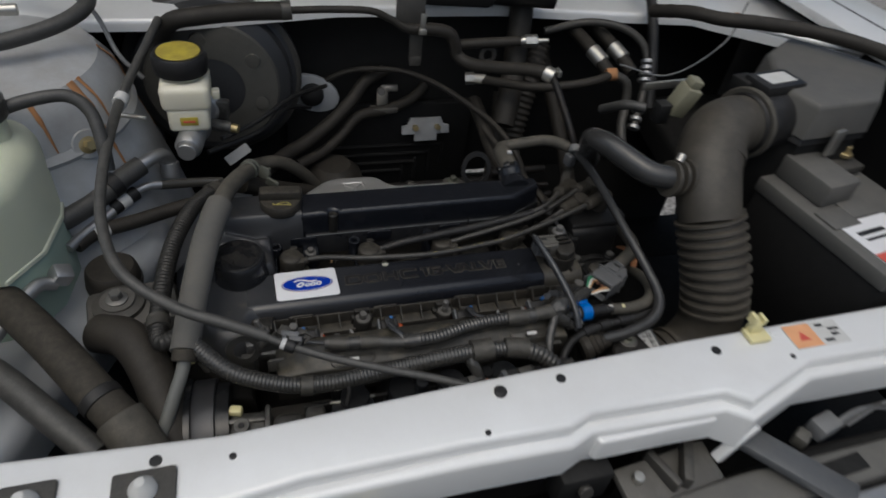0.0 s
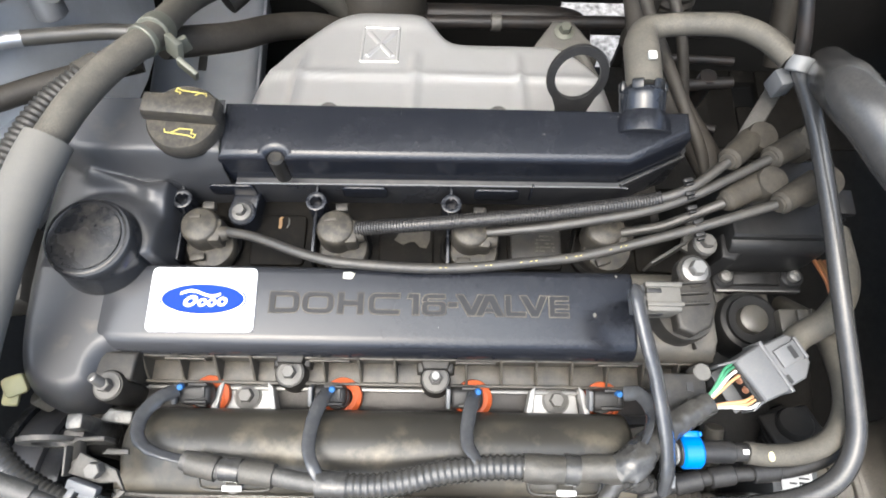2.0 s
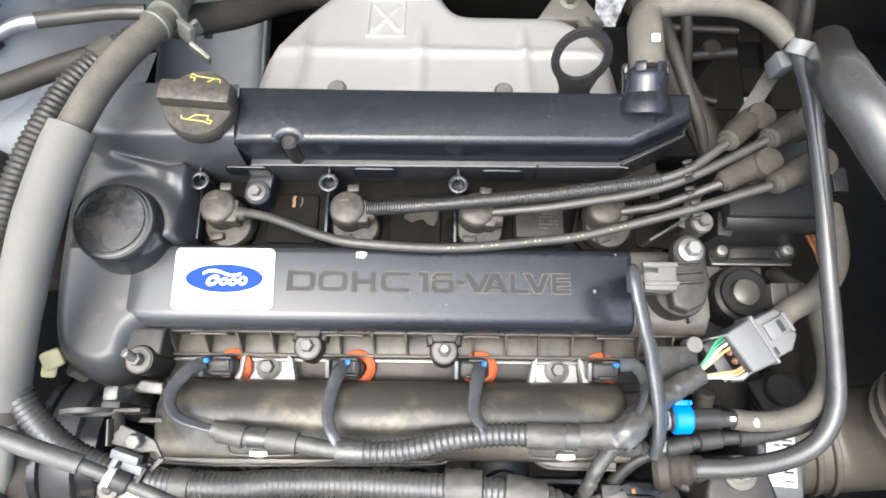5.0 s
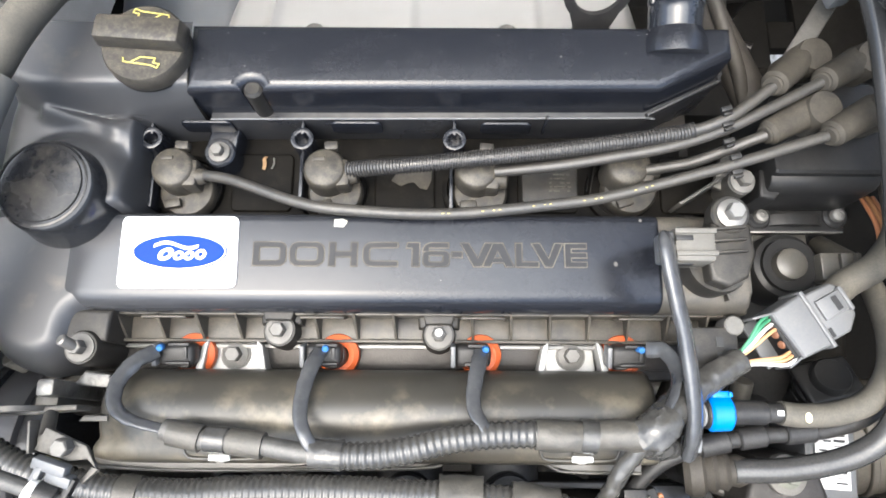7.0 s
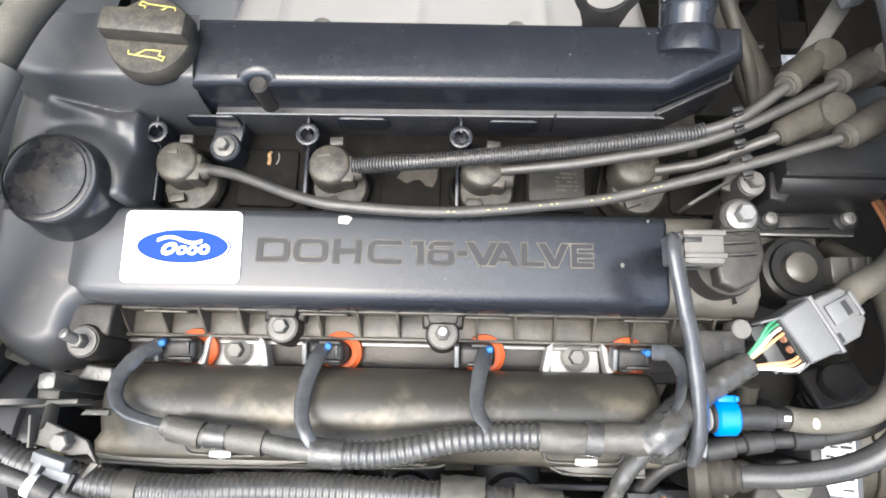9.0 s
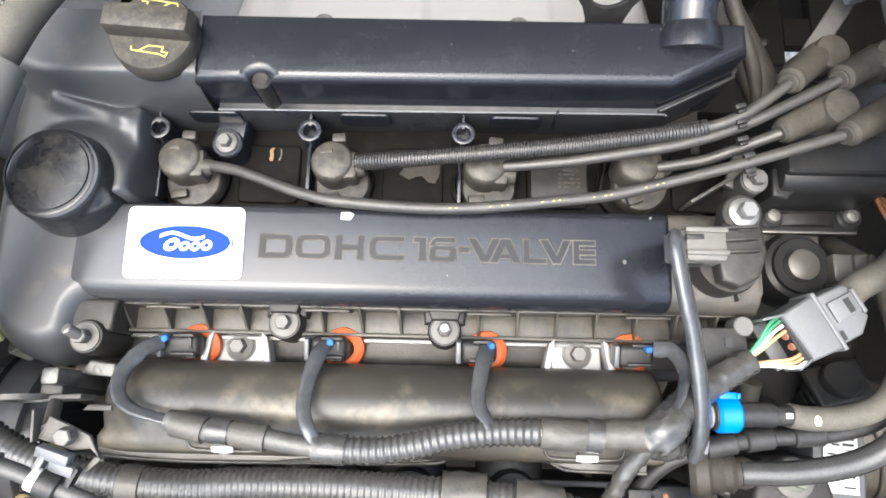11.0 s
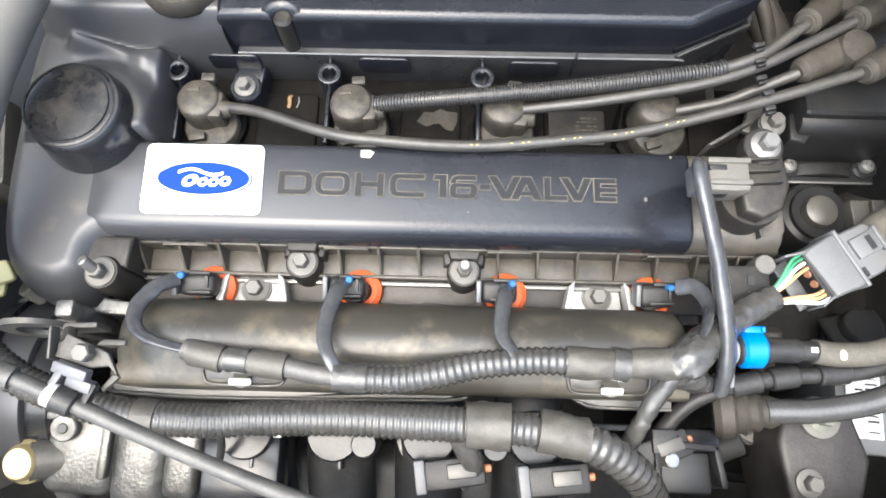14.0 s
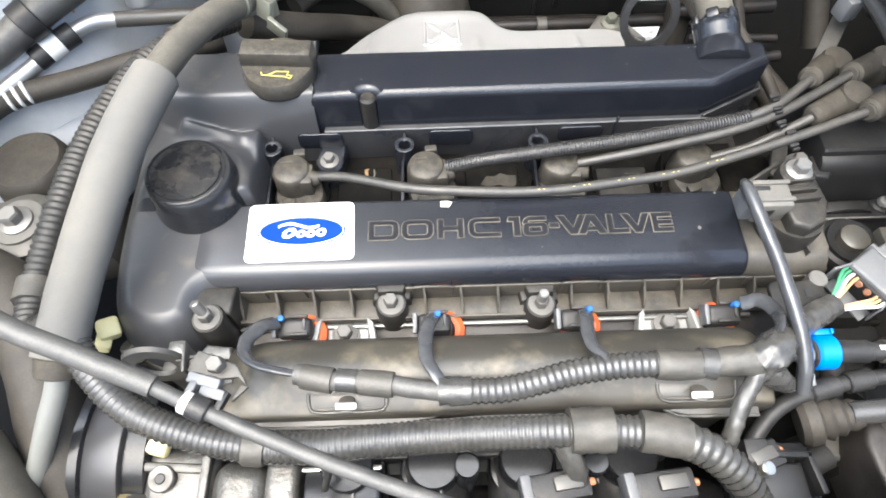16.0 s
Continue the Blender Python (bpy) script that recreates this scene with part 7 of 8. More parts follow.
# ---- exhaust side and bulkhead ----
def heat_shield():
    t = thing("exhaust_heat_shield", (0.02, 0.15, 0.80), "pressed aluminium exhaust heat shield with a stamped cross", "heat shield")

    def reach(x):
        """How far back the pressing goes: a tall hump, then a lower shoulder."""
        step = 1 / (1 + math.exp((x - 0.026) / 0.006))
        y = 0.285 * step + 0.242 * (1 - step)
        left, right = max(0.0, (-0.040 - x) / 0.110), max(0.0, (x - 0.128) / 0.072)
        return y - 0.165 * min(left, 1) ** 2.4 - 0.12 * min(right, 1) ** 2.2

    def depth(x):
        return reach(x) - 0.084

    def surface(x, s):
        y = 0.084 + depth(x) * s
        edge = max(0.0, min((x + 0.150) / 0.024, (0.195 - x) / 0.024, 1.0))
        bead = 0.0045 * max(0.0, 1 - min(abs(x + 0.100), abs(x - 0.006), abs(x - 0.102)) / 0.0065) * (1 if y < 0.19 else max(0.0, 1 - (y - 0.19) / 0.02))
        bead += 0.0042 * max(0.0, 1 - abs(y - 0.172) / 0.007)
        z = 0.768 + 0.047 * max(0.0, (0.240 - y) / 0.15) ** 1.15
        curl = max(0.0, s - 0.80) / 0.20
        return Vector((x, y - 0.004 * curl * curl, z + (bead if curl == 0 else 0.0) - 0.034 * curl ** 2.2 - 0.035 * (1 - math.sin(edge * math.pi / 2))))

    columns, rows = 97, 41
    verts = [surface(-0.150 + 0.345 * i / (columns - 1), j / (rows - 1)) for i in range(columns) for j in range(rows)]
    faces = [(i * rows + j, (i + 1) * rows + j, (i + 1) * rows + j + 1, i * rows + j + 1) for i in range(columns - 1) for j in range(rows - 1)]
    ob = mesh_object("sheet", verts, faces, ALU, t, angle=60)
    ob.modifiers.new("thickness", "SOLIDIFY").thickness = 0.0016

    def stamped(x0, y0, x1, y1, r, mat):
        pts = []
        for k in range(7):
            x, y = x0 + (x1 - x0) * k / 6, y0 + (y1 - y0) * k / 6
            pts.append(surface(x, (y - 0.084) / depth(x)) + Vector((0, 0, 0.0003)))
        hose("stamped_line", pts, r, mat, t, seg=8, step=0.002, flat=0.7)

    cx, cy, w, h = -0.028, 0.216, 0.0170, 0.0245
    for x0, y0, x1, y1 in ((-0.7, -0.7, 0.7, 0.7), (-0.7, 0.7, 0.7, -0.7), (-1, -1, 1, -1), (-1, 1, 1, 1), (-1, -1, -1, 1), (1, -1, 1, 1)):
        stamped(cx + w * x0, cy + h * y0, cx + w * x1, cy + h * y1, 0.0027 if abs(x0) < 1 else 0.0014, ALU)
    for x in (-0.066, 0.080):
        part("bolt", lathe([(0.0085, 0.79), (0.0085, 0.806), (0.006, 0.8095), (0, 0.810)], 18, pose(x, 0.121, 0)), BOLT, t)
    return t


heat_shield()


def manifold_stay():
    t = thing("manifold_stay", (0.125, 0.23, 0.78), "triangular cast bracket with a dull bolt behind the heat shield", "bracket")
    part("plate", prism([(0.122, 0.245), (0.196, 0.245), (0.170, 0.284), (0.148, 0.284)], 0.708, 0.735, 0.006), CAST_DARK, t)
    hex_bolt((0.159, 0.268, 0.735), (0.159, 0.260, 0.85), 0.011, OLIVE, t)
    part("leg", rod((0.172, 0.245, 0.735), (0.185, 0.20, 0.74), 0.007), CAST_DARK, t)
    return t


manifold_stay()


def lifting_eye():
    t = thing("lifting_eye", (0.135, 0.1, 0.83), "flat black steel lifting eye behind the cover", "lifting eye")
    ring = lathe([(0.0168, -0.002), (0.0225, -0.002), (0.023, 0), (0.0225, 0.002), (0.0168, 0.002), (0.0163, 0)], 36, closed=True)
    ring.transform(Matrix.Diagonal((1.02, 1.16, 1, 1)))
    neck = prism([(-0.0175, -0.016), (-0.0125, -0.030), (-0.0135, -0.060), (0.0135, -0.060), (0.0125, -0.030), (0.0175, -0.016), (0, -0.0205)], -0.0019, 0.0019, 0.0004)
    part("plate", moved(joined(ring, neck), pose(0.1320, 0.111, 0.876, 70, 0, 2)), BLACK, t)
    part("foot", box(0.132, 0.088, 0.822, 0.028, 0.016, 0.006, 0.001, (30, 0, 0)), BLACK, t)
    return t


lifting_eye()


def pcv_valve():
    t = thing("crankcase_vent", (0.18, 0.075, 0.876), "black vent valve with an elbowed rubber hose", "vent valve")
    m = axis((0.1777, 0.073, 0.873), (0.1785, 0.120, 0.889))
    part("seat", lathe([(0.0210, -0.008), (0.0200, 0.000), (0.0180, 0.005), (0.0165, 0.008)], 36, m), COVER, t)
    part("valve", lathe([(0.0168, 0.003), (0.0164, 0.014), (0.0168, 0.017), (0.0168, 0.022), (0.0150, 0.025)], 36, m), TRANSLUCENT, t, "smoky black valve body")
    part("crown", moved(joined(*[box(0.0152 * math.cos(a), 0.0152 * math.sin(a), 0.026, 0.004, 0.009, 0.008, 0.0016, (0, 0, math.degrees(a))) for a in [radians(60 * i) for i in range(6)]]), m), GLOSSY, t)
    hose("hose", [(0.1782, 0.096, 0.884), (0.1785, 0.118, 0.886), (0.1790, 0.134, 0.886), (0.184, 0.146, 0.886), (0.198, 0.1495, 0.888), (0.220, 0.148, 0.892), (0.245, 0.140, 0.900), (0.263, 0.126, 0.904), (0.276, 0.108, 0.905)], lambda s: 0.0132 if s < 0.22 else 0.0132 - 0.0048 * min(1, (s - 0.22) / 0.18), RUBBER_BROWN, t, "brown dusted elbow hose", seg=20)
    # white block stands in for a glint on the hose elbow
    part("painted_glint", box(0.180, 0.112, 0.9015, 0.006, 0.006, 0.003, 0.0006), LABEL, t)
    return t


pcv_valve()


def hose_bracket():
    t = thing("hose_bracket", (0.272, 0.092, 0.86), "dusty steel bracket for the hose joint", "bracket")
    part("arm", box(0.268, 0.085, 0.868, 0.012, 0.055, 0.003, 0.001, (10, -12, -35)), STEEL_DARK, t)
    part("clamp_block", box(0.274, 0.098, 0.892, 0.013, 0.014, 0.018, 0.002, (0, 0, 15)), GREY_TUBE, t)
    return t


hose_bracket()


def rear_hoses():
    specs = (
        ("dusty rubber hose dropping behind the engine", [(0.203, 0.34, 0.855), (0.203, 0.28, 0.845), (0.201, 0.22, 0.835), (0.208, 0.17, 0.828), (0.226, 0.12, 0.825), (0.255, 0.065, 0.812), (0.285, 0.01, 0.78), (0.305, -0.03, 0.74)], 0.0125, DUCT),
        ("thin black pipe behind the engine", [(0.19, 0.24, 0.86), (0.208, 0.17, 0.85), (0.226, 0.11, 0.84), (0.242, 0.075, 0.825), (0.262, 0.03, 0.79), (0.275, 0.0, 0.75)], 0.0050, DUCT),
        ("brown heater hose from the bulkhead", [(0.061, 0.444, 0.863), (0.024, 0.425, 0.853), (-0.008, 0.40, 0.826), (-0.044, 0.38, 0.80), (-0.093, 0.35, 0.779), (-0.131, 0.32, 0.776), (-0.18, 0.26, 0.775)], 0.0115, DUCT),
        ("brown heater hose in the bracket", [(0.141, 0.444, 0.832), (0.112, 0.425, 0.815), (0.063, 0.41, 0.803), (0.010, 0.40, 0.798), (-0.023, 0.385, 0.771), (-0.061, 0.36, 0.752), (-0.109, 0.33, 0.747)], 0.0098, DUCT),
        ("dark lower hose beside the heat shield", [(-0.20, 0.16, 0.84), (-0.16, 0.20, 0.80), (-0.13, 0.25, 0.755), (-0.09, 0.275, 0.725), (-0.05, 0.28, 0.69)], 0.013, DUCT),
        ("black brake pipe hose by the servo", [(-0.22, 0.21, 0.885), (-0.17, 0.26, 0.880), (-0.11, 0.33, 0.88), (-0.05, 0.40, 0.86)], 0.0036, BLACK),
        ("black brake pipe by the servo", [(-0.24, 0.20, 0.87), (-0.17, 0.26, 0.862), (-0.12, 0.33, 0.86), (-0.08, 0.38, 0.83)], 0.0036, BLACK),
        ("long black cable arching over the bulkhead", [(-0.070, 0.436, 0.832), (-0.041, 0.430, 0.857), (0.0, 0.425, 0.875), (0.051, 0.41, 0.884), (0.096, 0.39, 0.885), (0.14, 0.35, 0.881), (0.18, 0.30, 0.871), (0.209, 0.25, 0.863), (0.230, 0.19, 0.845), (0.245, 0.14, 0.80)], 0.0048, DUCT),
    )
    for label, pts, r, mat in specs:
        ob = hose("bulkhead_hose", pts, r, mat, seg=14)
        tagged(ob, label, "hose", "hoses along the bulkhead")


rear_hoses()


def cross_pipe():
    t = thing("cross_pipe", (0.1, 0.28, 0.74), "black steel pipe with rusty patches behind the heat shield", "pipe")
    hose("pipe", [(-0.16, 0.30, 0.70), (-0.05, 0.305, 0.70), (0.06, 0.306, 0.702), (0.15, 0.309, 0.70), (0.24, 0.311, 0.70), (0.33, 0.31, 0.69)], 0.0075, SHADE_PIPE, t)
    hose("pipe", [(-0.10, 0.35, 0.66), (0.02, 0.352, 0.66), (0.10, 0.352, 0.66), (0.19, 0.35, 0.655), (0.21, 0.345, 0.60)], 0.013, SHADE_PIPE, t)
    # bars added to cut down the bright ground showing through the opening
    part("gap_bar", joined(box(0.262, 0.462, 0.585, 0.150, 0.012, 0.034, 0.003), box(0.262, 0.462, 0.512, 0.150, 0.012, 0.022, 0.003), box(0.228, 0.462, 0.48, 0.05, 0.012, 0.06, 0.003), box(0.324, 0.462, 0.50, 0.032, 0.012, 0.16, 0.003)), FIREWALL, t, "added black bars narrowing the bright gravel gap")
    part("clamp", rod((0.085, 0.3065, 0.7015), (0.097, 0.307, 0.7012), 0.0095), STEEL_DARK, t)
    return t


cross_pipe()


def gear_linkage():
    t = thing("gear_linkage", (0.26, 0.2, 0.70), "dark steel gear linkage rods on posts beside the gearbox", "linkage")
    for k, (a, c, r) in enumerate((((0.235, 0.235, 0.74), (0.330, 0.232, 0.74), 0.0045), ((0.225, 0.200, 0.735), (0.325, 0.206, 0.74), 0.006), ((0.235, 0.172, 0.73), (0.300, 0.150, 0.74), 0.005), ((0.24, 0.29, 0.73), (0.35, 0.295, 0.73), 0.008))):
        part("rod", rod(a, c, r), SHADE_PIPE, t)
    part("post", rod((0.30, 0.21, 0.60), (0.30, 0.21, 0.745), 0.009), SHADE_PIPE, t)
    part("post", rod((0.24, 0.20, 0.60), (0.24, 0.20, 0.735), 0.009), SHADE_PIPE, t)
    part("base", box(0.29, 0.22, 0.58, 0.16, 0.14, 0.05, 0.01), GEARBOX, t)
    return t


gear_linkage()


def rear_ducts():
    specs = (("ribbed black drain duct below the cowl", [(0.335, 0.40, 0.93), (0.318, 0.37, 0.89), (0.300, 0.35, 0.84), (0.285, 0.33, 0.78), (0.28, 0.31, 0.70)], 0.021, (0.011, 0.003)),
             ("dark rubber hose behind the vent valve", [(0.262, 0.36, 0.86), (0.258, 0.34, 0.81), (0.252, 0.32, 0.76), (0.25, 0.30, 0.68)], 0.015, None),
             ("dark loom dropping by the bulkhead", [(0.36, 0.43, 0.90), (0.37, 0.38, 0.85), (0.385, 0.32, 0.78), (0.40, 0.26, 0.70)], 0.013, None))
    for label, pts, r, ribs in specs:
        ob = hose("drain_duct", pts, r, DUCT, seg=20, ribs=ribs)
        tagged(ob, label, "hose", "ducts behind the engine")


rear_ducts()


def exhaust_dark():
    t = thing("steering_rack_cover", (0.0, 0.3, 0.6), "dark ribbed plastic shield low on the bulkhead", "shield")
    part("panel", box(0.06, 0.442, 0.70, 0.36, 0.02, 0.20, 0.006), DARK, t)
    for i in range(4):
        part("rib", joined(box(0.06 - 0.012 * i, 0.4295, 0.710 - 0.020 * i, 0.25 - 0.03 * i, 0.008, 0.005, 0.002), box(0.185 - 0.027 * i, 0.4295, 0.685 - 0.016 * i, 0.005, 0.008, 0.05, 0.002)), BLACK, t)
    part("bowl", lathe([(0.055, 0.60), (0.058, 0.68), (0.050, 0.715), (0.030, 0.735), (0, 0.738)], 36, pose(-0.045, 0.345, 0)), DUCT, t)
    return t


exhaust_dark()


def brake_booster():
    t = thing("brake_servo", (-0.23, 0.38, 0.78), "round black brake servo on the bulkhead", "brake servo")
    m = axis((-0.225, 0.44, 0.885), (-0.238, 0.2, 0.90))
    part("shell", lathe([(0.130, 0.0), (0.132, 0.02), (0.132, 0.045), (0.128, 0.052), (0.122, 0.055), (0.118, 0.072), (0.095, 0.088), (0.05, 0.096), (0.035, 0.10), (0, 0.10)], 56, m), TIMING, t)
    part("face", lathe([(0.101, 0.0855), (0.098, 0.0895), (0.052, 0.0985), (0.048, 0.0985)], 56, m, closed=True), GREY_DUST, t, "dull grey pressed face")
    for turn in (-20, 35, 100):
        part("emboss", lathe([(0.012, 0.0), (0.011, 0.003), (0.008, 0.0035)], 20, m @ pose(0.076 * math.cos(radians(turn)), 0.076 * math.sin(radians(turn)), 0.0925)), GREY_DUST, t)
    part("rim", lathe([(0.1365, 0.036), (0.1365, 0.048), (0.131, 0.052)], 56, m), STEEL_DARK, t)
    part("label", moved(prism(rounded(-0.021, -0.008, 0.021, 0.008, 0.002), 0, 0.001, 0), pose(-0.205, 0.302, 0.795, 62, 0, 0) @ pose(0, 0, 0, 0, 0, 32)), LABEL, t, "white paper label")
    return t


brake_booster()


def master_cylinder():
    t = thing("brake_master_cylinder", (-0.255, 0.22, 0.88), "cream brake fluid reservoir with a yellow cap on an aluminium cylinder", "brake master cylinder")
    part("cylinder", lathe([(0.014, 0.0), (0.0175, 0.006), (0.0175, 0.05), (0.021, 0.055), (0.021, 0.11), (0.028, 0.115), (0.028, 0.13)], 28, axis((-0.262, 0.168, 0.898), (-0.243, 0.30, 0.892))), PIPE, t, "cast aluminium cylinder")
    part("flange", box(-0.245, 0.285, 0.893, 0.075, 0.014, 0.035, 0.004, (0, 8, -6)), CAST, t)
    part("port", rod((-0.235, 0.235, 0.895), (-0.205, 0.225, 0.893), 0.0085), CAST, t)
    part("port_nut", rod((-0.206, 0.2255, 0.893), (-0.196, 0.222, 0.892), 0.0065), GOLD, t)
    part("end_cap", rod((-0.263, 0.158, 0.8985), (-0.2615, 0.17, 0.898), 0.012), PIPE, t)
    part("tank_lower", box(-0.256, 0.218, 0.929, 0.052, 0.062, 0.034, 0.006, seg=3), CREAM, t)
    part("tank", box(-0.256, 0.222, 0.960, 0.062, 0.074, 0.036, 0.009, seg=4), CREAM, t, "cream translucent reservoir")
    part("neck", lathe([(0.026, 0.972), (0.026, 0.990)], 32, pose(-0.258, 0.226, 0)), CREAM, t)
    part("cap", lathe([(0.0335, 0.984), (0.0345, 0.990), (0.0345, 1.004), (0.031, 1.009), (0, 1.0095)], 40, pose(-0.258, 0.226, 0)), BLACK, t, "black cap with a yellow printed lid")
    part("cap_print", lathe([(0.027, 1.0092), (0.0265, 1.0102), (0, 1.0105)], 36, pose(-0.258, 0.226, 0)), YELLOW_LID, t)
    lab = part("caution_label", box(-0.2555, 0.1862, 0.929, 0.022, 0.0012, 0.012, 0.0003), YELLOW_LID, t, "yellow-orange caution label")
    part("label_bar", box(-0.2555, 0.1852, 0.929, 0.015, 0.0008, 0.0025, 0), RED_INK, lab)
    part("hook", box(-0.220, 0.225, 0.948, 0.010, 0.014, 0.012, 0.002), CREAM, t)
    return t


master_cylinder()


def gasket_plate():
    t = thing("cable_grommet_plate", (-0.07, 0.44, 0.88), "pale grey two-bolt grommet plate with a black centre on the bulkhead", "grommet plate")
    m = pose(-0.072, 0.4330, 0.831, 90, 25, 0)
    part("plate", moved(prism([(0.052 * math.cos(a) * (1 if abs(math.cos(a)) > 0.5 else 0.9), 0.034 * math.sin(a)) for a in [radians(20 * i) for i in range(18)]], 0, 0.008, 0.002), m), TOWER, t)
    part("grommet", moved(lathe([(0.021, 0.006), (0.0205, 0.016), (0.012, 0.020), (0, 0.02)], 26), m), BLACK, t)
    part("nut", moved(rod((-0.034, -0.008, 0.006), (-0.034, -0.008, 0.02), 0.006), m), STEEL, t)
    return t


gasket_plate()


def tee_bracket():
    t = thing("bulkhead_plate", (0.145, 0.445, 0.76), "pale painted T-shaped plate with two gold nuts on the bulkhead", "bracket")
    y = 0.4200
    part("plate", on_axis(prism([(-0.022, -0.026), (0.022, -0.026), (0.022, -0.012), (0.047, -0.012), (0.047, 0.004), (0.036, 0.006), (0.030, 0.020), (-0.030, 0.020), (-0.036, 0.006), (-0.047, 0.004), (-0.047, -0.012), (-0.022, -0.012)], 0, 0.006, 0.001), (0.143, y, 0.755), (75, 0, 0)), TOWER, t)
    for dx in (-0.022, 0.022):
        part("nut", rod((0.143 + dx, y - 0.004, 0.758), (0.143 + dx, y - 0.016, 0.762), 0.0055), GOLD, t)
    return t


tee_bracket()


def hose_stay():
    t = thing("hose_stay", (0.05, 0.42, 0.83), "dusty steel stay holding the heater hoses", "bracket")
    part("strap", joined(box(0.054, 0.4150, 0.822, 0.020, 0.006, 0.035, 0.0015), box(0.066, 0.4130, 0.845, 0.03, 0.006, 0.012, 0.0015)), STEEL, t)
    part("band", box(0.056, 0.4080, 0.805, 0.05, 0.018, 0.01, 0.002), CAST_DARK, t)
    part("bolt", rod((0.050, 0.4130, 0.840), (0.049, 0.401, 0.845), 0.007), BOLT, t)
    return t


hose_stay()


def metal_pipes():
    """Pipework along the top of the bulkhead."""
    t = thing("bulkhead_pipes", (0.15, 0.4, 1.0), "brown insulated pipe with steel unions along the bulkhead", "pipes")
    hose("insulated_pipe", [(-0.285, 0.36, 0.90), (-0.29, 0.34, 0.965), (-0.272, 0.315, 1.008), (-0.23, 0.305, 1.022), (-0.17, 0.30, 1.03), (-0.115, 0.30, 1.032)], 0.0125, DUCT, t, "brown foam-covered pipe", seg=18)
    hose("bare_pipe", [(-0.12, 0.30, 1.032), (-0.05, 0.30, 1.034), (0.005, 0.30, 1.032), (0.035, 0.30, 1.020), (0.062, 0.30, 1.006), (0.10, 0.30, 1.004), (0.128, 0.30, 0.998), (0.140, 0.30, 0.98), (0.146, 0.30, 0.962), (0.165, 0.285, 0.954), (0.20, 0.255, 0.962), (0.240, 0.22, 0.975), (0.262, 0.2, 0.978)], lambda s: 0.0052 + 0.0045 * max(0, min(1, (s - 0.36) * 8)), DUCT, t, seg=16)
    part("collar", rod((-0.122, 0.30, 1.032), (-0.108, 0.30, 1.033), 0.0135), STEEL_DARK, t)
    part("clip", joined(rod((0.257, 0.205, 0.9782), (0.2675, 0.193, 0.976), 0.0118), box(0.271, 0.19, 0.985, 0.005, 0.014, 0.010, 0.001)), STEEL, t, "bright wire clip")
    hose("union_pipe", [(0.165, 0.345, 0.958), (0.20, 0.335, 0.965), (0.262, 0.322, 0.974)], 0.0085, DUCT, t)
    part("union", joined(rod((0.268, 0.320, 0.975), (0.288, 0.316, 0.977), 0.0105, 6), rod((0.255, 0.323, 0.973), (0.27, 0.3195, 0.9755), 0.0078), rod((0.287, 0.316, 0.977), (0.306, 0.312, 0.979), 0.0042)), STEEL, t, "bright hexagon union")
    hose("union_pipe", [(0.20, 0.32, 0.908), (0.235, 0.29, 0.915), (0.275, 0.262, 0.922), (0.33, 0.25, 0.93), (0.38, 0.25, 0.938), (0.405, 0.258, 0.942)], 0.0078, DUCT, t)
    part("union", joined(rod((0.178, 0.331, 0.904), (0.192, 0.326, 0.907), 0.0105, 6), rod((0.190, 0.326, 0.9065), (0.208, 0.315, 0.910), 0.0085)), STEEL, t, "bright hexagon union")
    part("round_tab", on_axis(lathe([(0.015, 0), (0.015, 0.003), (0.008, 0.003), (0.008, 0)], 24, closed=True), (0.212, 0.335, 0.945), (80, 0, 0)), STEEL_DARK, t)
    return t


metal_pipes()


def stay_bracket():
    t = thing("cowl_stay", (0.05, 0.4, 1.0), "dark steel stay with a bright spring clip below the cowl", "bracket")
    part("strap", joined(box(0.068, 0.312, 1.03, 0.044, 0.010, 0.045, 0.002, (-10, 0, 0)), box(0.078, 0.306, 0.985, 0.020, 0.005, 0.07, 0.001, (-6, 0, 0))), STEEL_DARK, t)
    part("spring_clip", joined(box(0.081, 0.284, 1.022, 0.008, 0.005, 0.026, 0.001), box(0.081, 0.282, 1.008, 0.012, 0.005, 0.008, 0.001)), STEEL, t)
    part("loop", box(0.078, 0.302, 0.952, 0.018, 0.006, 0.016, 0.003), STEEL_DARK, t)
    return t


stay_bracket()


def wiper_motor():
    t = thing("wiper_motor", (0.24, 0.4, 1.03), "black wiper motor hanging below the cowl", "motor")
    part("gear_case", box(0.150, 0.372, 1.045, 0.13, 0.07, 0.05, 0.012, (0, 0, -6)), DARK, t)
    part("can", rod((0.20, 0.375, 1.045), (0.315, 0.345, 1.050), 0.030), BLACK, t)
    part("mount", box(0.11, 0.36, 1.055, 0.05, 0.05, 0.03, 0.006), DARK, t)
    part("bolt", rod((0.235, 0.338, 1.06), (0.235, 0.330, 1.064), 0.007), STEEL, t)
    hose("drain_tube", [(0.275, 0.39, 1.05), (0.277, 0.375, 1.0), (0.27, 0.35, 0.94), (0.255, 0.31, 0.88), (0.24, 0.28, 0.84)], 0.02, DUCT, t, "black drain tube")
    return t


wiper_motor()


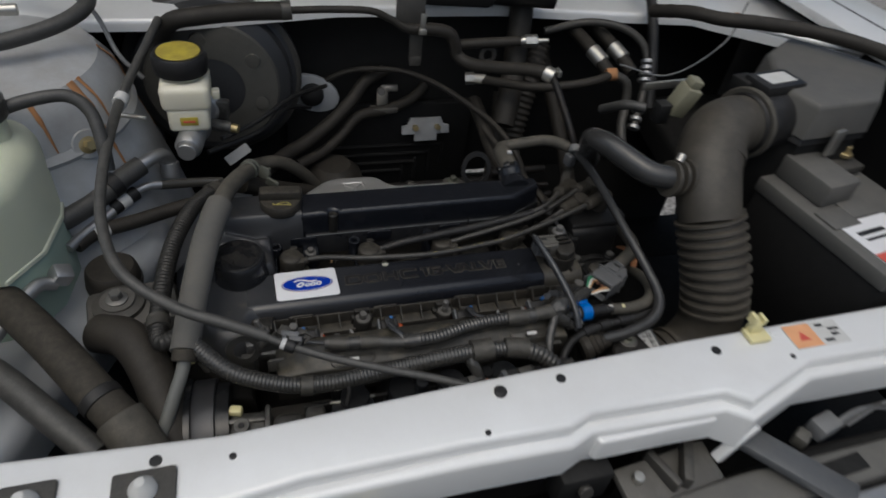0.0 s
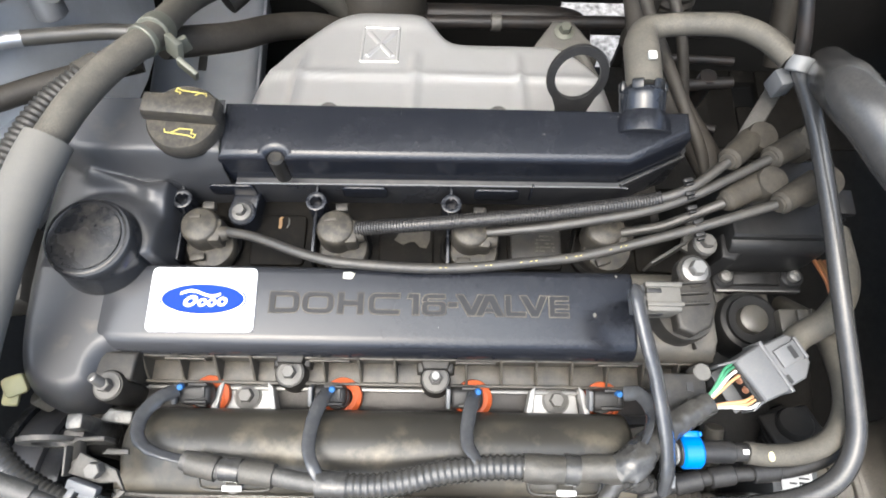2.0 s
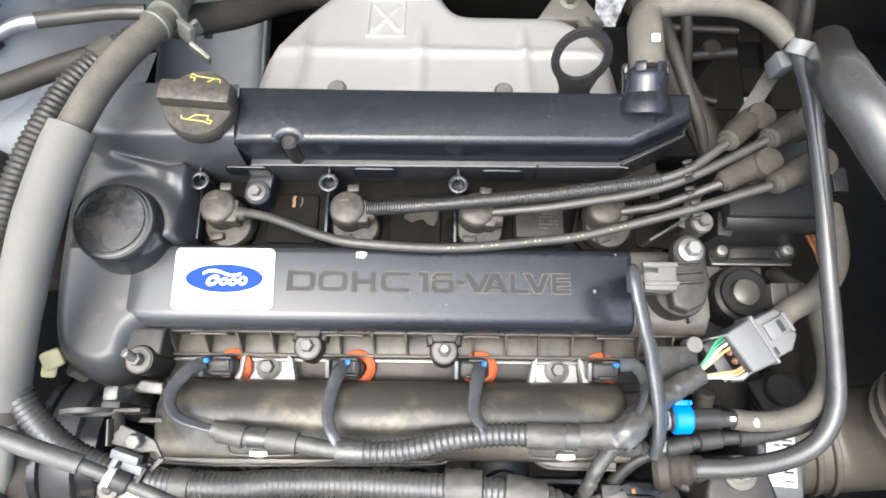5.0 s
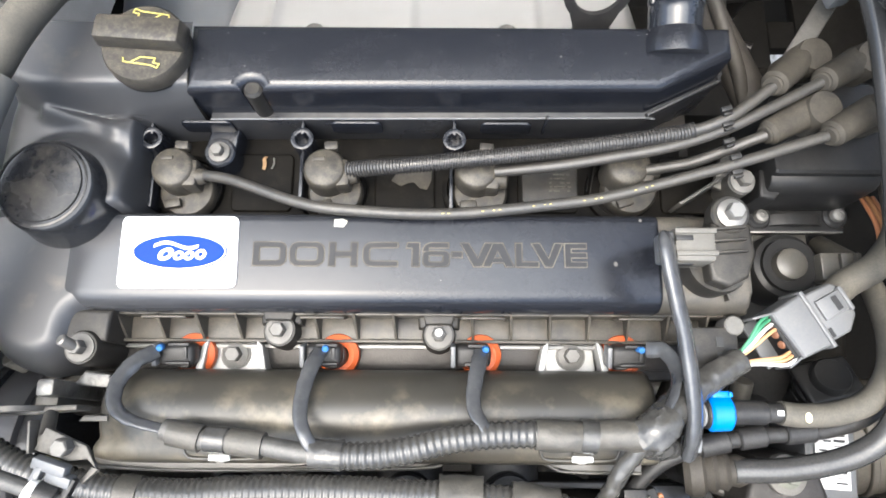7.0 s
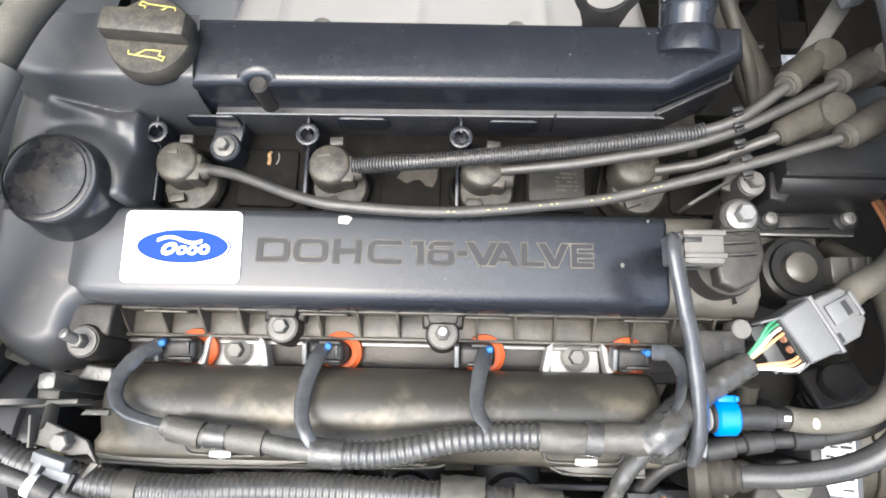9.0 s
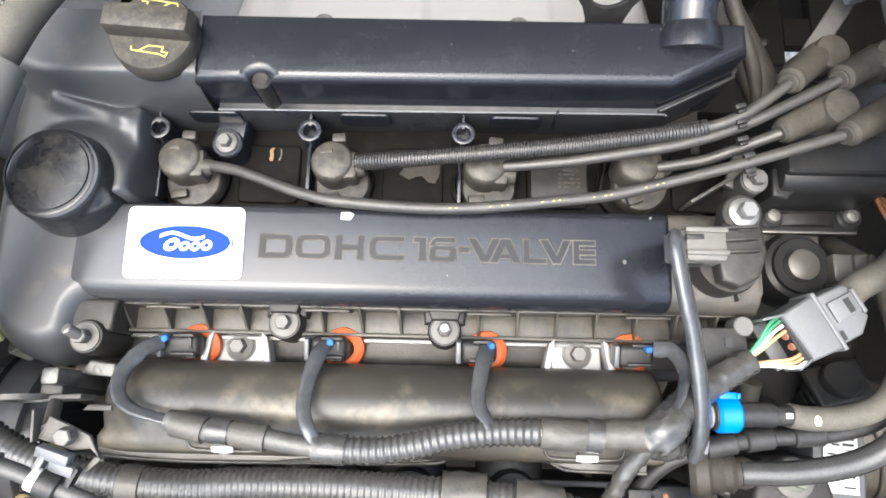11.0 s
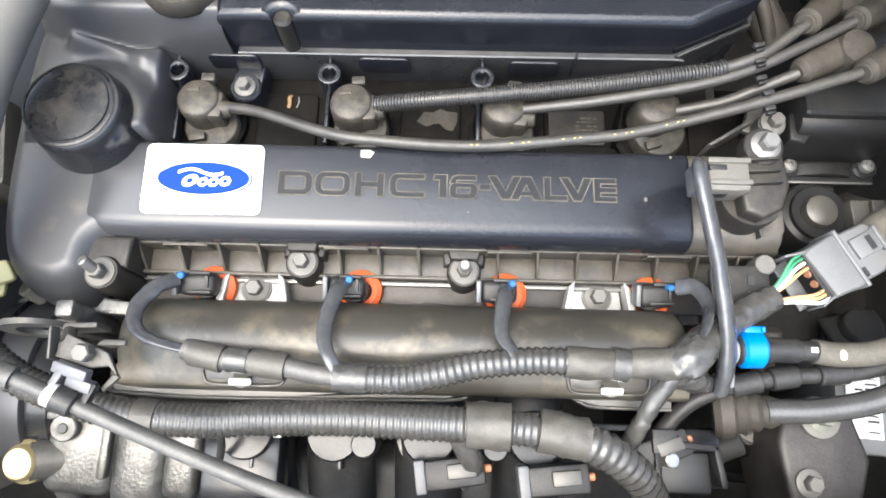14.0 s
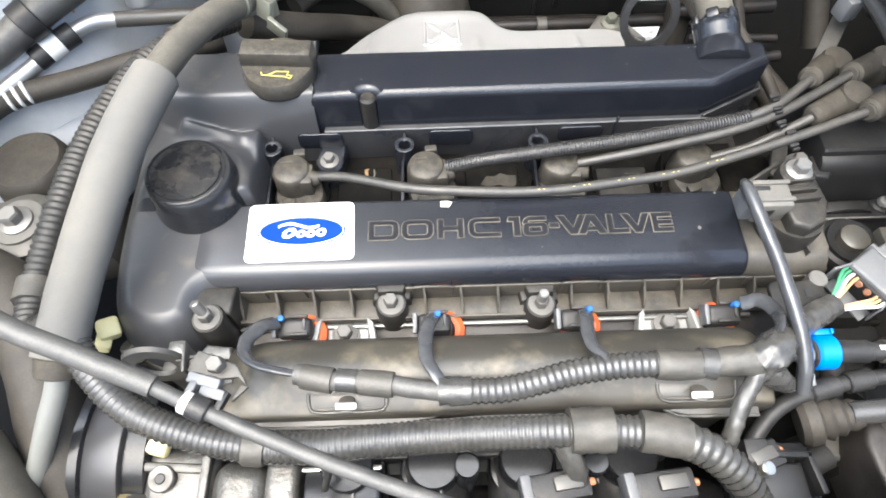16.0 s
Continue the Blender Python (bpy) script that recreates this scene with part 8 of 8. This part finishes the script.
def right_pipes():
    t = thing("hose_fittings", (0.42, 0.26, 0.93), "steel hose ends and crimped fittings on the bulkhead", "pipes")
    for x, y in ((0.405, 0.322), (0.452, 0.335)):
        hose("stub", [(x - 0.02, y + 0.08, 0.97), (x, y, 0.952), (x + 0.014, y - 0.05, 0.932)], 0.0115, DUCT, t, seg=18)
        part("crimp", rod((x - 0.003, y + 0.005, 0.954), (x + 0.008, y - 0.022, 0.944), 0.0132), STEEL, t, "bright crimped ring")
    hose("u_pipe", [(0.33, 0.38, 0.965), (0.40, 0.37, 0.985), (0.46, 0.35, 0.985), (0.495, 0.325, 0.968), (0.502, 0.30, 0.94), (0.485, 0.26, 0.90), (0.46, 0.22, 0.86)], 0.0068, STEEL_DARK, t, "dull metal pipe")
    for i in range(4):
        part("crimp", rod((0.503 - 0.003 * i, 0.303 - 0.007 * i, 0.946 - 0.008 * i), (0.502 - 0.003 * i, 0.299 - 0.007 * i, 0.941 - 0.008 * i), 0.0115), PIPE, t)
    for i in range(3):
        part("crimp", rod((0.474 - 0.006 * i, 0.243 - 0.010 * i, 0.884 - 0.010 * i), (0.471 - 0.006 * i, 0.239 - 0.010 * i, 0.879 - 0.010 * i), 0.0105), PIPE, t)
    hose("s_pipe", [(0.415, 0.262, 0.942), (0.438, 0.252, 0.930), (0.442, 0.240, 0.90), (0.43, 0.215, 0.87), (0.42, 0.18, 0.85)], 0.0078, STEEL_DARK, t)
    part("rust_joint", rod((0.402, 0.262, 0.941), (0.418, 0.258, 0.944), 0.0105), RUST, t, "rusty pipe joint")
    hose("thin_wire", [(0.42, 0.26, 0.96), (0.50, 0.23, 0.955), (0.60, 0.25, 1.0), (0.66, 0.30, 1.05)], 0.0016, GREY, t)
    return t


right_pipes()


# ---- air intake, battery side ----
def intake_duct():
    t = thing("air_intake_duct", (0.39, -0.08, 0.8), "dusty brown-black ribbed rubber intake duct", "air duct")
    hose("bellows", [(0.398, -0.155, 0.815), (0.394, -0.132, 0.86), (0.388, -0.105, 0.90), (0.384, -0.090, 0.922)], 0.0415, INTAKE, t, "ribbed rubber bellows", seg=36, ribs=(0.0135, 0.0062))
    hose("elbow", [(0.385, -0.092, 0.918), (0.386, -0.066, 0.945), (0.396, -0.034, 0.970), (0.422, 0.0, 0.986), (0.455, 0.018, 0.990), (0.485, 0.022, 0.990)], lambda s: 0.0385 + 0.004 * math.sin(math.pi * s), INTAKE, t, seg=36)
    hose("lower_elbow", [(0.398, -0.150, 0.825), (0.394, -0.162, 0.785), (0.37, -0.17, 0.75), (0.32, -0.175, 0.735)], 0.041, INTAKE, t, seg=30)
    for k in range(3):
        part("band", rod((0.352 - 0.013 * k, -0.1725, 0.7435 - 0.003 * k), (0.347 - 0.013 * k, -0.1730, 0.7425 - 0.003 * k), 0.0435, 32), INTAKE, t)
    part("hose_clip", rod((0.312, -0.1755, 0.734), (0.304, -0.1758, 0.733), 0.0445, 36), STEEL, t, "bright steel hose clip")
    hose("collar", [(0.4005, -0.030, 0.9695), (0.406, -0.021, 0.975)], 0.0445, INTAKE, t, seg=36)
    hose("collar", [(0.394, -0.078, 0.917), (0.3945, -0.073, 0.9245)], 0.0435, INTAKE, t, seg=36)
    # breather hose into the duct's side
    hose("branch_hose", [(0.330, 0.130, 0.868), (0.305, 0.099, 0.902), (0.282, 0.070, 0.935), (0.267, 0.048, 0.960), (0.2640, 0.031, 0.970), (0.270, 0.012, 0.974), (0.284, -0.014, 0.971), (0.306, -0.042, 0.965), (0.336, -0.053, 0.963), (0.372, -0.053, 0.957)], 0.0156, BREATHER, t, "smooth grey-black breather hose", seg=28)
    for a, b in ((0.326, 0.331), (0.337, 0.342), (0.348, 0.353)):
        part("branch_ring", rod((a, -0.053, 0.963), (b, -0.053, 0.962), 0.0235, 28), INTAKE, t)
    part("ring_screw", rod((0.338, -0.045, 0.982), (0.344, -0.040, 0.990), 0.0055), STEEL, t)
    return t


intake_duct()


def maf_sensor():
    t = thing("air_flow_sensor", (0.52, 0.03, 0.98), "black air flow sensor with white print between duct and air box", "sensor")
    part("tube", rod((0.475, 0.022, 0.99), (0.56, 0.04, 0.99), 0.044, 36, 0.003), BLACK, t)
    part("flange", rod((0.478, 0.0225, 0.99), (0.486, 0.0245, 0.99), 0.05, 36, 0.002), RUBBER_BROWN, t)
    part("module", box(0.525, 0.045, 1.035, 0.075, 0.045, 0.022, 0.003, (0, 0, 10)), BLACK, t)
    part("print", box(0.525, 0.045, 1.0466, 0.05, 0.026, 0.0008, 0, (0, 0, 10)), LABEL, t, "white printed data block")
    part("connector", box(0.49, 0.06, 1.03, 0.03, 0.03, 0.02, 0.003, (0, 0, 10)), DARK, t)
    return t


maf_sensor()


def grey_relay():
    t = thing("vacuum_solenoid", (0.385, 0.045, 1.0), "cream-grey plastic solenoid on a steel bracket", "solenoid")
    part("body", box(0.410, 0.075, 1.000, 0.026, 0.026, 0.046, 0.003, (8, 14, 0)), CLIP_DULL, t)
    part("head", box(0.416, 0.072, 1.028, 0.018, 0.018, 0.012, 0.002, (8, 14, 0)), CLIP_DULL, t)
    part("bracket", box(0.42, 0.12, 1.0, 0.10, 0.005, 0.012, 0.001, (0, 0, 6)), STEEL, t)
    part("plug", box(0.378, 0.07, 0.985, 0.02, 0.02, 0.03, 0.003), BLACK, t)
    hose("pipe", [(0.36, 0.08, 0.985), (0.34, 0.10, 0.98), (0.33, 0.14, 0.95)], 0.007, RUBBER, t)
    return t


grey_relay()


def air_box():
    t = thing("air_filter_box", (0.66, 0.12, 0.8), "black plastic air filter box beside the fender", "air filter box")
    plan = [(0.528, 0.040), (0.548, -0.022), (0.664, -0.010), (0.770, 0.080), (0.668, 0.190), (0.584, 0.138)]
    part("base", prism([(x * 1.0, y) for x, y in plan], 0.78, 0.985, 0.01, 3), DARK, t)
    part("lid", prism([(x + 0.006 * (0.63 - x), y) for x, y in plan], 0.99, 1.04, 0.008, 4, draft=0.006), LID_GREY, t, "dusty grey lid")
    part("lid_edge", prism([(x, y) for x, y in plan], 0.980, 0.992, 0.003, draft=0.006), BLACK, t)
    part("clip", box(0.60, -0.03, 0.985, 0.02, 0.006, 0.04, 0.001, (0, 0, 13)), STEEL, t)
    return t


air_box()


def battery():
    t = thing("battery", (0.68, -0.12, 0.75), "black car battery with a red and white label", "battery")
    m = pose(0.618, -0.113, 0, 0, 0, 8.3)
    part("case", moved(box(0, 0, 0.82, 0.170, 0.215, 0.17, 0.006), m), DARK, t)
    part("lid", moved(box(0, 0, 0.914, 0.175, 0.220, 0.024, 0.004), m), LID_GREY, t, "dusty grey lid")
    part("lid_step", moved(joined(box(-0.055, 0.0, 0.9272, 0.05, 0.036, 0.004, 0.001), box(-0.005, 0.018, 0.9272, 0.05, 0.05, 0.004, 0.001)), m), LID_GREY, t)
    part("terminal_cover", moved(box(-0.032, 0.066, 0.944, 0.062, 0.084, 0.036, 0.005), m), LID_GREY, t)
    lab = part("label", moved(box(-0.020, -0.052, 0.9266, 0.095, 0.085, 0.0010, 0), m), WHITE, t, "white and red battery label")
    part("red_band", moved(box(-0.020, -0.082, 0.9274, 0.095, 0.024, 0.0008, 0), m), RED_INK, lab)
    part("print_bar", moved(joined(box(-0.030, -0.034, 0.9274, 0.05, 0.007, 0.0008, 0), box(-0.020, -0.046, 0.9274, 0.065, 0.004, 0.0008, 0)), m), INK, lab)
    part("clamp", moved(joined(rod((0.060, 0.098, 0.92), (0.060, 0.098, 0.962), 0.006), rod((0.060, 0.098, 0.945), (0.060, 0.098, 0.951), 0.012, 6)), m), GOLD, t, "gold threaded clamp stud")
    part("clamp_bar", moved(box(0.055, 0.085, 0.936, 0.05, 0.03, 0.012, 0.004), m), STEEL_DARK, t)
    return t


battery()


def right_loom():
    ob = hose("fender_loom", [(0.475, 0.30, 1.035), (0.505, 0.245, 1.055), (0.539, 0.207, 1.060), (0.603, 0.185, 1.062), (0.676, 0.152, 1.062), (0.737, 0.090, 1.062), (0.79, 0.02, 1.05)], 0.0105, DUCT, seg=16, wobble=0.08)
    tagged(ob, "taped black loom along the fender edge", "wiring loom")
    ob = hose("fender_cable", [(0.52, 0.42, 1.05), (0.515, 0.36, 1.02), (0.51, 0.30, 0.95), (0.5, 0.25, 0.88)], 0.009, BLACK, seg=12)
    tagged(ob, "black loom dropping beside the air box", "cable")


right_loom()


def left_loom():
    t = thing("cowl_loom", (-0.47, 0.25, 1.03), "black loom and steel hose ends above the strut tower", "wiring loom")
    hose("loom", [(-0.62, 0.16, 1.02), (-0.52, 0.18, 1.03), (-0.44, 0.20, 1.035), (-0.375, 0.24, 1.045), (-0.36, 0.29, 1.055), (-0.42, 0.34, 1.06), (-0.5, 0.38, 1.06)], 0.0095, RUBBER, t, seg=14)
    part("union", joined(rod((-0.50, 0.26, 1.04), (-0.46, 0.27, 1.045), 0.010), rod((-0.455, 0.265, 1.045), (-0.435, 0.268, 1.045), 0.007)), STEEL, t)
    part("rust_nut", rod((-0.55, 0.24, 1.04), (-0.53, 0.245, 1.045), 0.011), RUST, t)
    hose("wire", [(-0.40, 0.33, 1.05), (-0.36, 0.30, 1.03), (-0.335, 0.26, 0.99), (-0.31, 0.25, 0.96)], 0.003, GREY, t)
    return t


left_loom()
